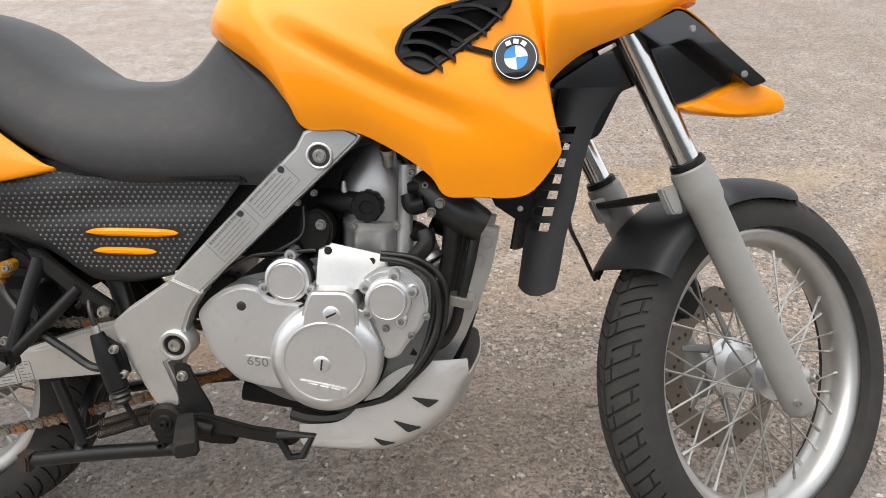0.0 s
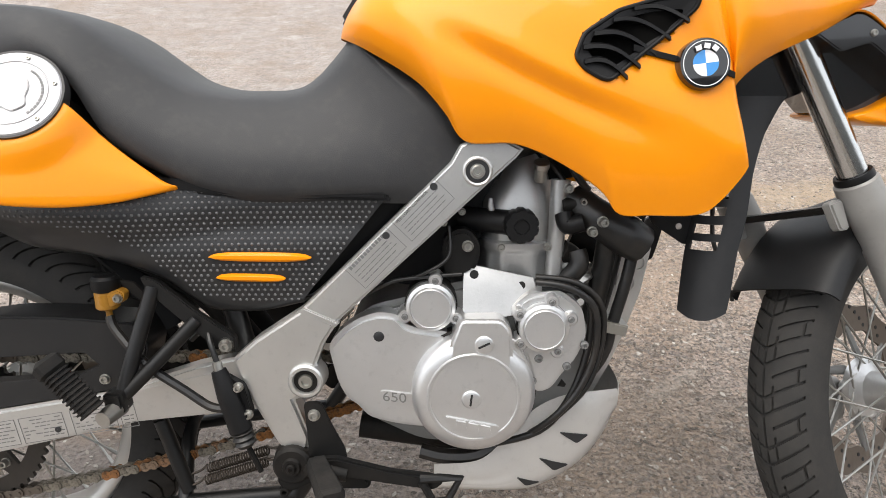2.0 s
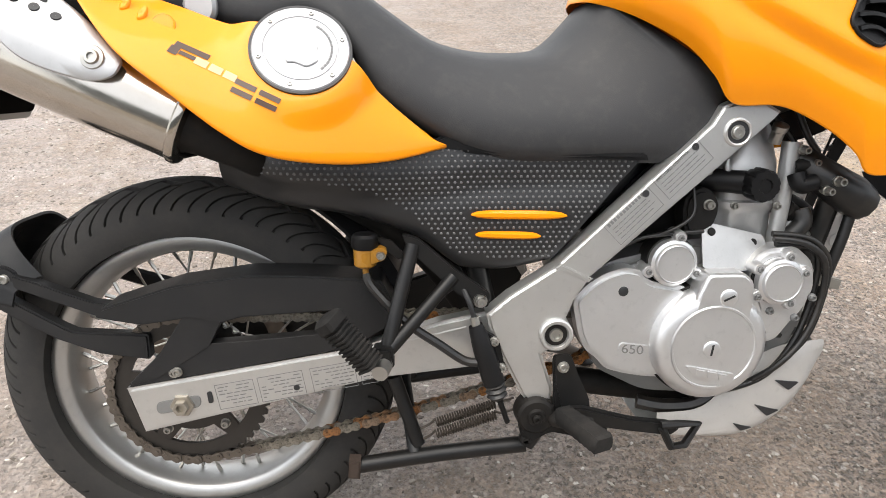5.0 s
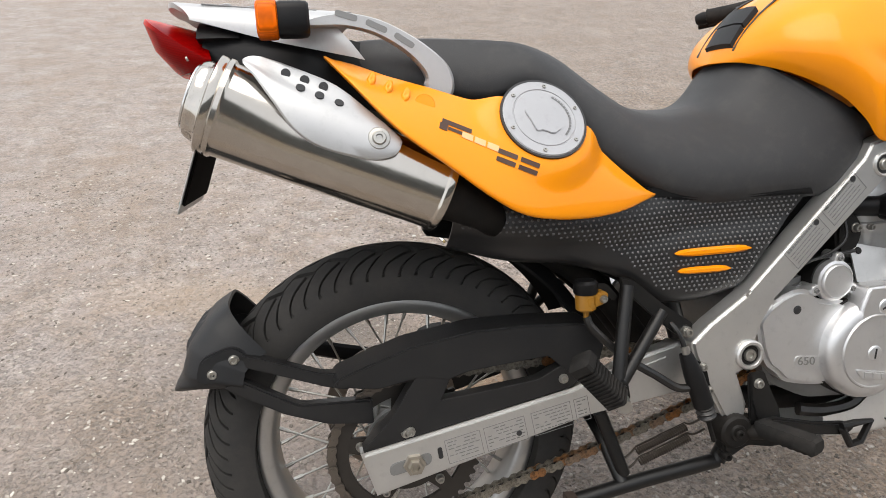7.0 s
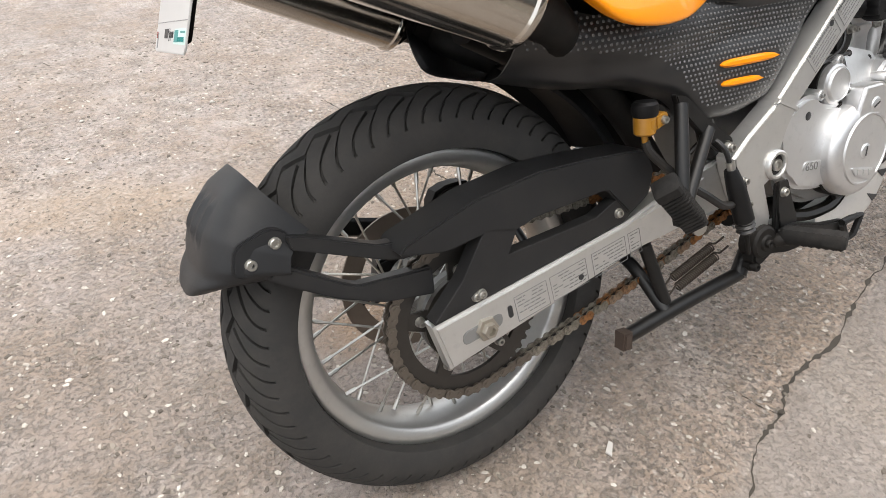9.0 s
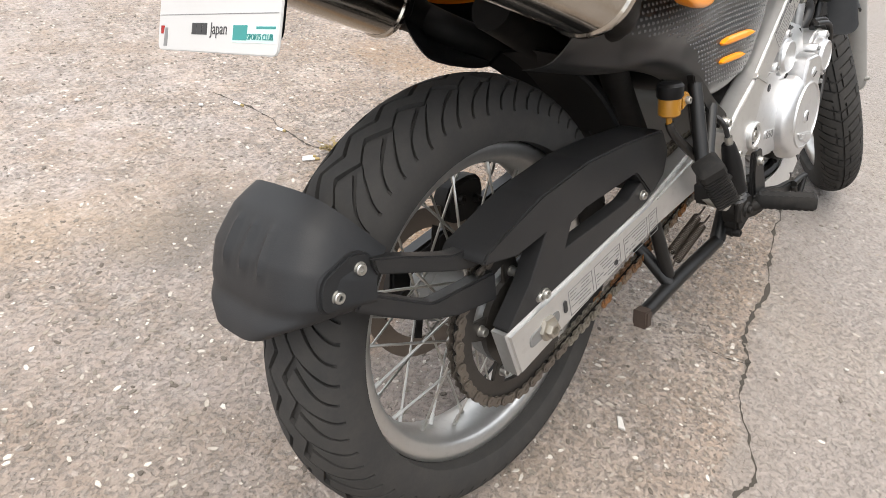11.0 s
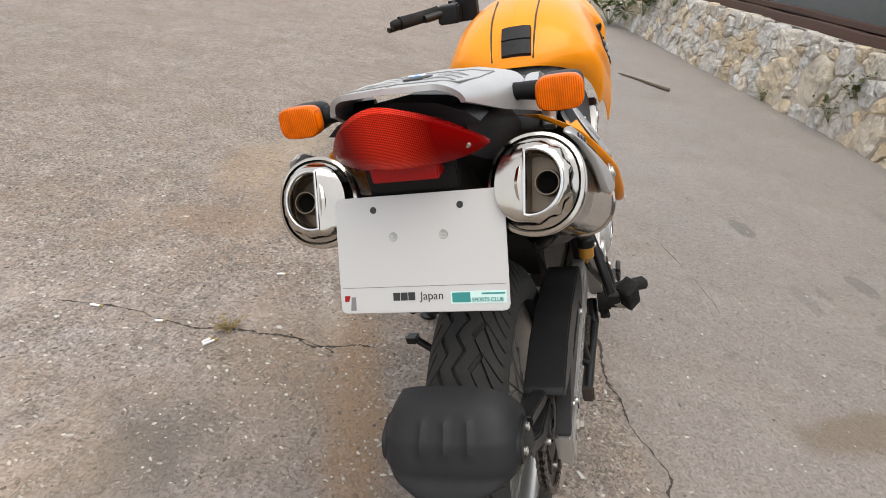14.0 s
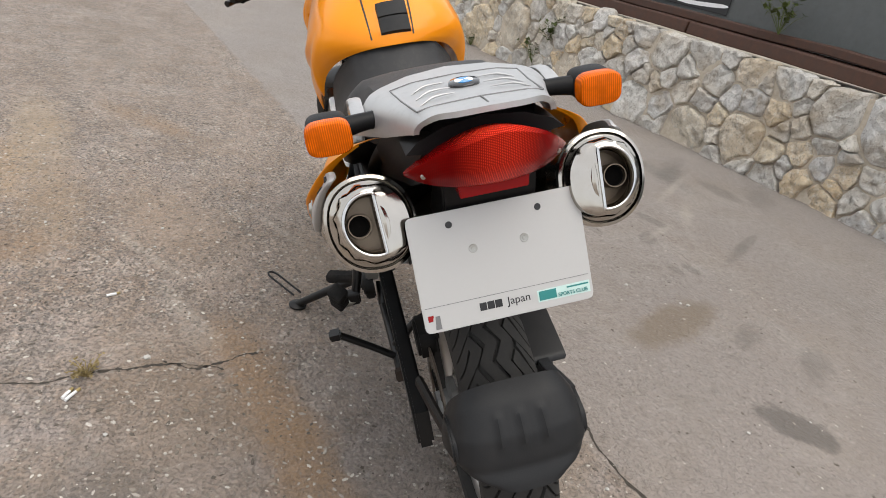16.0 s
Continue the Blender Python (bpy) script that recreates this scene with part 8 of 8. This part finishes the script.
cstand = part("centre_stand", bm, STEELBLACK, bike, "black steel centre stand folded up")
for sgn in (-1, 1):
    bm = slab(B(), [(0.242, 0.190), (0.260, 0.188), (0.262, 0.218), (0.244, 0.220)], -0.156, -0.130, 0.003)
    part("stand_foot", bm if sgn < 0 else flipped(bm), simple("rusty_steel", (0.035, 0.022, 0.015), 0.8, grain=80, spread=0.5, bump=0.5), cstand, "rusty stand foot")
# return springs
bm = B()
for off, y in ((0.0, -0.135), (0.014, -0.125)):
    a, b = Vector((0.378, y, 0.252 + off)), Vector((0.470, y, 0.282 + off))
    dr = (b - a).normalized()
    u = dr.cross(Vector((0, 1, 0))).normalized()
    v = dr.cross(u)
    n = 24 * 10
    tube(bm, [a + (b - a) * (k / n) + (u * math.cos(2 * math.pi * k / 10) + v * math.sin(2 * math.pi * k / 10)) * 0.0068 for k in range(n + 1)], 0.0014, 5, 1)
    tube(bm, [a - dr * 0.03 + v * 0.004, a - dr * 0.012, a + u * 0.006], 0.0018, 6, 4)
    tube(bm, [b + dr * 0.03, b + dr * 0.01, b + u * 0.006], 0.0018, 6, 4)
part("return_spring", bm, simple("rusty_spring_steel", (0.06, 0.048, 0.038), 0.5, 0.6, grain=90, spread=0.4, bump=0.3), cstand, "rusty return spring")

# side stand, down on the ground on the far side
inv = BIKE.inverted()
foot = inv @ Vector((0.765, 0.312, 0.008))
top = Vector((0.60, 0.10, 0.30))
bm = tube(B(), [top, top.lerp(foot, 0.5) + Vector((0.005, 0.004, 0)), foot], [0.015, 0.013, 0.012], 12)
sstand = part("side_stand", bm, STEELBLACK, bike, "black side stand resting on the asphalt")
gn = (inv.to_3x3() @ Vector((0, 0, 1))).normalized()
part("stand_foot", lathe(B(), [(0.0001, -0.006), (0.026, -0.006), (0.027, 0.0), (0.022, 0.004), (0.0001, 0.008)], foot, gn, 24), STEELBLACK, sstand)
l0, l1 = inv @ Vector((0.79, 0.315, 0.03)), inv @ Vector((0.880, 0.392, 0.042))
sp = inv.to_3x3() @ Vector((-0.65, 0.76, 0)) * 0.014
part("stand_lug", tube(B(), [l0 + sp, (l0 + sp).lerp(l1 + sp, 0.6), l1 + sp * 0.9, l1 + (l1 - l0).normalized() * 0.014, l1 - sp * 0.9, (l0 - sp).lerp(l1 - sp, 0.6), l0 - sp], 0.0032, 8, 5), STEELBLACK, sstand)

# radiator shrouds with slotted inner edges
for side in (-1, 1):
    def sd(bm):
        return bm if side < 0 else flipped(bm)
    fz = [(0.812, 1.213, -0.078), (0.769, 1.182, -0.096), (0.714, 1.160, -0.117), (0.651, 1.146, -0.138), (0.60, 1.132, -0.151), (0.548, 1.123, -0.162), (0.524, 1.117, -0.168)]
    bz = [(0.812, 1.124, -0.086), (0.769, 1.117, -0.091), (0.714, 1.103, -0.097), (0.646, 1.086, -0.102), (0.594, 1.076, -0.108), (0.541, 1.069, -0.119), (0.516, 1.066, -0.125)]
    front, back = rounded([(x, y, z) for z, x, y in fz], 20), rounded([(x, y, z) for z, x, y in bz], 20)
    us = [0.0, 0.10, 0.20, 0.30, 0.38, 0.58, 0.75, 0.92, 0.96, 1.0]
    bm = B()
    grid = []
    for a, b in zip(front, back):
        end = ramp01((0.56 - b.z) / 0.04) ** 2
        grid.append([bm.verts.new(a.lerp(b, u) + Vector((-0.006 * 4 * u * (1 - u), -0.012 * 4 * u * (1 - u), -0.010 * end * 4 * u * (1 - u)))) for u in us])
    for ra, rb in zip(grid, grid[1:]):
        zc = (ra[5].co.z + rb[5].co.z) / 2
        slot = 0.604 < zc < 0.770 and (zc - 0.604) % 0.0235 < 0.0125
        for i in range(len(us) - 1):
            if slot and 4 <= i <= 6:
                continue
            bm.faces.new((ra[i], ra[i + 1], rb[i + 1], rb[i]))
    bmesh.ops.recalc_face_normals(bm, faces=bm.faces)
    bmesh.ops.solidify(bm, geom=bm.faces, thickness=0.004)
    sh = part("radiator_shroud", sd(bm), DARK, bike, "dark grey radiator shroud with a ladder of slots")
    bm = slab(B(), [(1.020, 0.655), (1.090, 0.655), (1.090, 0.625), (1.080, 0.606), (1.074, 0.607), (1.030, 0.636)], -0.102, -0.099, 0.0008)
    bracket = part("lower_bracket", sd(bm), BLACK, sh)
    part("bracket_hole", sd(lathe(B(), [(0.0001, 0.0006), (0.0035, 0.0006), (0.0045, 0.0)], (1.068, -0.102, 0.632), (0, -1, 0), 14)), CHIPS, bracket, "small pale hole")

# fork, turned with the steering
def leg(z, side):
    return Vector((1.286 + (0.655 - z) * 0.5406, side * 0.1025, z))
for side in (-1, 1):
    tubebm = tube(B(), [leg(0.93, side), leg(0.62, side)], 0.0205, 24, 1)
    st = part("fork_tube", steered(tubebm), CHROME, bike, "chromed fork tube")
    rings = [(0.672, 0.0245), (0.668, 0.030), (0.640, 0.0315), (0.622, 0.031), (0.612, 0.0275), (0.50, 0.0265), (0.40, 0.0265), (0.30, 0.0265), (0.278, 0.0255), (0.270, 0.021), (0.266, 0.012)]
    bm = B()
    axis = (leg(0.3, side) - leg(0.6, side)).normalized()
    u = Vector((0, 1, 0))
    v = axis.cross(u)
    loft(bm, [[leg(z, side) + (u * math.cos(a) + v * math.sin(a)) * r for a in np.linspace(0, 2 * math.pi, 29)[:-1]] for z, r in rings])
    part("fork_lower", steered(bm), FORKGREY, st, "grey painted fork leg")
    part("dust_seal", steered(lathe(B(), [(0.0215, 0.004), (0.0255, 0.004), (0.027, 0.0), (0.027, -0.006), (0.0215, -0.006)], leg(0.676, side), axis * -1, 28)), BLACK, st)
    part("axle_bolt", steered(bolt(B(), (1.507, side * 0.116, 0.325), 0.0095, 0.010, (0, side, 0))), BOLT, st)
    part("axle_lug", steered(tube(B(), [(1.462, side * 0.103, 0.325), (1.507, side * 0.103, 0.325)], [0.016, 0.015], 14, 1)), FORKGREY, st)
    part("drain_bolt", steered(bolt(B(), leg(0.30, side) + Vector((-0.018, side * 0.020, -0.01)), 0.006, 0.008, (-0.5, side, 0))), BOLT, st)
bm = slab(B(), chamfer([(-0.135, -0.035), (0.135, -0.035), (0.135, 0.03), (0.05, 0.035), (0.0, -0.005 + 0.04), (-0.05, 0.035), (-0.135, 0.03)], 0.012), -0.018, 0.018, 0.004, lambda a, b, c: tuple(Vector((1.178, 0, 0.884)) + Vector((0.8797, 0, 0.4756)) * (-b) + Vector((0, 1, 0)) * a + _ax * c))
yoke = part("lower_yoke", steered(bm), STEELBLACK, bike, "black fork yoke")
for dz in (0.011, -0.011):
    part("yoke_bolt", steered(bolt(B(), Vector((1.178, -0.137, 0.884)) + _ax * dz + Vector((0.012, 0, 0)), 0.0065, 0.006)), BOLT, yoke)
bm = tube(B(), [Vector((1.178, 0, 0.884)) - _ax * 0.05 - Vector((0.03, 0, 0)), Vector((1.178, 0, 0.884)) + _ax * 0.16 - Vector((0.03, 0, 0))], 0.03, 18, 1)
part("steering_stem", bm, STEELBLACK, bike)
# fork brace and front mudguard
FW = Vector((1.507, 0, 0.322))
rings = []
for y in np.linspace(-0.078, 0.078, 13):
    c = Vector((1.240, y, 0.634))
    rings.append([c + Vector((dx, 0, dz)) for dx, dz in ((0.0, -0.004), (0.002, 0.0), (0.03, 0.004), (0.055, 0.002), (0.055, -0.008), (0.004, -0.010))])
brace = part("fork_brace", steered(loft(B(), rings)), STEELBLACK, bike, "thin dark fork brace with grey clamps")
for sgn in (-1, 1):
    bm = slab(B(), chamfer([(1.232, 0.638), (1.262, 0.645), (1.275, 0.60), (1.252, 0.598)], 0.006), sgn * 0.084 - 0.008, sgn * 0.084 + 0.008, 0.003)
    part("clamp", steered(bm), FORKGREY, brace, "grey clamp")


def front_guard():
    """Narrow blade over the front of the wheel that widens behind the fork into a square-ended skirt."""
    bm = B()
    rows = []
    for i in range(41):
        t = i / 40
        deg = 72 + 74 * t
        th = radians(deg)
        k = ramp01((deg - 104) / 14)
        k = k * k * (3 - 2 * k)
        nose = ramp01((80 - deg) / 8)
        hw = (0.062 - 0.022 * nose ** 2) * (1 - k) + 0.087 * k
        dp = (0.042 - 0.016 * nose) * (1 - k) + 0.036 * k
        rm = 0.347 + 0.006 * ramp01((deg - 90) / 30) - 0.004 * nose
        row = []
        for s in np.linspace(-1, 1, 27):
            c, sn = math.cos(s * math.pi / 2), math.sin(s * math.pi / 2)
            y = hw * math.copysign(abs(sn) ** (1.0 - 0.35 * k), s)
            r = rm - dp * (1 - abs(c) ** (1.0 - 0.35 * k))
            row.append(bm.verts.new((FW.x + r * math.cos(th), y, FW.z + r * math.sin(th))))
        rows.append(row)
    for a, b in zip(rows, rows[1:]):
        for j in range(26):
            bm.faces.new((a[j], a[j + 1], b[j + 1], b[j]))
    bmesh.ops.recalc_face_normals(bm, faces=bm.faces)
    bmesh.ops.solidify(bm, geom=bm.faces, thickness=0.0035)
    return bm


fguard = part("front_mudguard", steered(front_guard()), DARK, bike, "dark grey plastic front mudguard")
part("brake_line", steered(tube(B(), [(1.20, 0.08, 0.66), (1.17, 0.06, 0.60), (1.20, 0.07, 0.55), (1.24, 0.09, 0.50)], 0.0035, 8)), HOSE, fguard)
# front wheel
bm = lathe(B(), [(0.012, -0.085), (0.028, -0.085), (0.030, -0.05), (0.046, -0.045), (0.046, -0.034), (0.033, -0.028), (0.030, 0.0), (0.034, 0.03), (0.056, 0.04), (0.056, 0.052), (0.03, 0.056), (0.012, 0.085)], FW)
fwheel = part("front_wheel", steered(bm), ENGINE, bike, "spoked front wheel with a black tyre and aluminium rim")
part("tyre", steered(tyre_mesh(B(), FW, 0.332, 0.055, 0.088, 84, FRONT_ROWS, FRONT_COLS, front_warp, front_groove, 0.005)), TYRE, fwheel, "black tyre with herringbone grooves", 24)
part("rim", steered(lathe(B(), rim_profile(0.256, 0.032), FW, closed=True, seg=96)), RIM, fwheel, "brushed aluminium rim")
spoke_objects(fwheel, FW, 0.040, 0.040, 0.224, 0.006, 36, 1.15, STEER)
bm = ring_plate(B(), (FW.x, FW.z), lambda k: 0.150 + 0.004 * math.sin(k / 72 * 2 * math.pi * 12), lambda k: 0.104 + 0.003 * math.sin(k / 72 * 2 * math.pi * 12), 0.060, 0.065, 72)
fdisc = part("brake_disc", steered(bm), DISC, fwheel, "rust-tinged drilled brake disc")
bm = B()
for k in range(60):
    a = k * 2 * math.pi / 60
    r = 0.116 + 0.010 * (k % 4)
    lathe(bm, [(0.0001, 0.0), (0.0036, 0.0), (0.0036, 0.0065), (0.0001, 0.0065)], (FW.x + r * math.cos(a), 0.0592, FW.z + r * math.sin(a)), (0, 1, 0), 8)
part("drilled_holes", steered(bm), INK, fwheel)
for k in range(6):
    bm = B()
    a = k * math.pi / 3 + 0.2
    p, q = Vector((math.cos(a), 0, math.sin(a))), Vector((math.cos(a + 0.45), 0, math.sin(a + 0.45)))
    tube(bm, [FW + p * 0.05 + Vector((0, 0.058, 0)), FW + q * 0.114 + Vector((0, 0.062, 0))], [0.009, 0.006], 8, 1, 0.5)
    part("disc_arm", steered(bm), ENGINE_DARK, fwheel)
bm = slab(B(), curvy([(1.415, 0.42), (1.45, 0.46), (1.43, 0.50), (1.385, 0.49), (1.37, 0.44)], 3), 0.045, 0.088, 0.005)
part("front_caliper", steered(bm), GREASE, bike, "grimy front brake caliper")

# beak in front of the cover: yellow shell with a black lining
for side in (-1, 1):
    top_l = [(1.27, 0.0, 0.955), (1.33, 0.0, 0.925), (1.40, 0.0, 0.865), (1.455, 0.0, 0.800)]
    mid_l = [(1.262, side * 0.075, 0.940), (1.32, side * 0.072, 0.910), (1.385, side * 0.064, 0.850), (1.442, side * 0.045, 0.795)]
    edge_l = [(1.255, side * 0.122, 0.915), (1.292, side * 0.118, 0.916), (1.36, side * 0.105, 0.862), (1.43, side * 0.075, 0.795)]
    part("beak", patch(B(), [edge_l, mid_l, top_l], 26, 16, None, 0.003, (0, -side * 0.6, -0.6)), YELLOW, bike, "yellow-orange beak fairing")
BK = [(1.421, 0.815), (1.447, 0.803), (1.455, 0.788), (1.444, 0.774), (1.385, 0.768), (1.318, 0.775), (1.300, 0.784), (1.335, 0.796), (1.365, 0.812), (1.395, 0.823)]
bm = loft(B(), [[(1.375 + (x - 1.375) * k, y, 0.795 + (z - 0.795) * k) for x, z in curvy(BK, 4)] for y, k in ((-0.090, 0.80), (-0.087, 0.93), (-0.078, 1.0), (0.0, 1.03), (0.078, 1.0), (0.087, 0.93), (0.090, 0.80))])
part("beak_tip", bm, YELLOW, bike, "yellow-orange beak tip")
bm = slab(B(), chamfer([(1.112, 0.770), (1.118, 0.817), (1.172, 0.853), (1.231, 0.884), (1.295, 0.921), (1.329, 0.897), (1.405, 0.836), (1.425, 0.815), (1.379, 0.810), (1.333, 0.779), (1.297, 0.785), (1.262, 0.823), (1.219, 0.806), (1.190, 0.740), (1.15, 0.72)], 0.008), -0.058, 0.058, 0.004)
for sgn in (-1, 1):
    slab(bm, chamfer([(1.225, 0.893), (1.285, 0.919), (1.31, 0.903), (1.414, 0.820), (1.392, 0.812), (1.300, 0.880), (1.262, 0.868)], 0.006), sgn * 0.085 - 0.026, sgn * 0.085 + 0.026, 0.004)
lining = part("beak_lining", bm, GLOSSBLACK, bike, "glossy black lining inside the beak")
for p in ((1.302, -0.112, 0.892), (1.380, -0.112, 0.830)):
    part("lining_screw", bolt(B(), p, 0.0048, 0.003), BOLT, lining)

# handlebar end that shows over the cover
bm = tube(B(), [(1.10, 0.05, 1.13), (1.04, 0.12, 1.11), (0.95, 0.19, 1.06), (0.88, 0.22, 1.035), (0.83, 0.27, 1.025)], 0.011, 12)
bar = part("handlebar", bm, STEELBLACK, bike, "black handlebar")
rings = []
g0, g1 = Vector((0.880, 0.245, 1.036)), Vector((0.805, 0.335, 1.026))
part("grip", tube(B(), [g0, g0.lerp(g1, 0.05), g0.lerp(g1, 0.5), g0.lerp(g1, 0.95), g1], [0.019, 0.0175, 0.0165, 0.0175, 0.019], 16, 3), PEGRUBBER, bar, "black rubber grip")
part("bar_weight", tube(B(), [g1, g1 + (g1 - g0) * 0.10, g1 + (g1 - g0) * 0.22], [0.013, 0.0145, 0.011], 14, 3), GREASE, bar)
part("switch_block", slab(B(), chamfer([(0.855, 1.0), (0.90, 1.005), (0.905, 1.055), (0.86, 1.05)], 0.008), 0.18, 0.24, 0.006), BLACK, bar)
part("clutch_lever", tube(B(), [(0.93, 0.21, 1.028), (0.885, 0.28, 1.022), (0.84, 0.34, 1.015), (0.805, 0.372, 1.012)], [0.009, 0.007, 0.006, 0.008], 10), STEELBLACK, bar)
bm = loft(B(), [[(0.93 + a * 0.6, y, 1.03 + b) for a, b in ((-0.02, -0.03), (0.03, -0.02), (0.03, 0.03), (-0.02, 0.03))] for y in (0.14, 0.17, 0.22)])
part("lever_perch", bm, BLACK, bar)
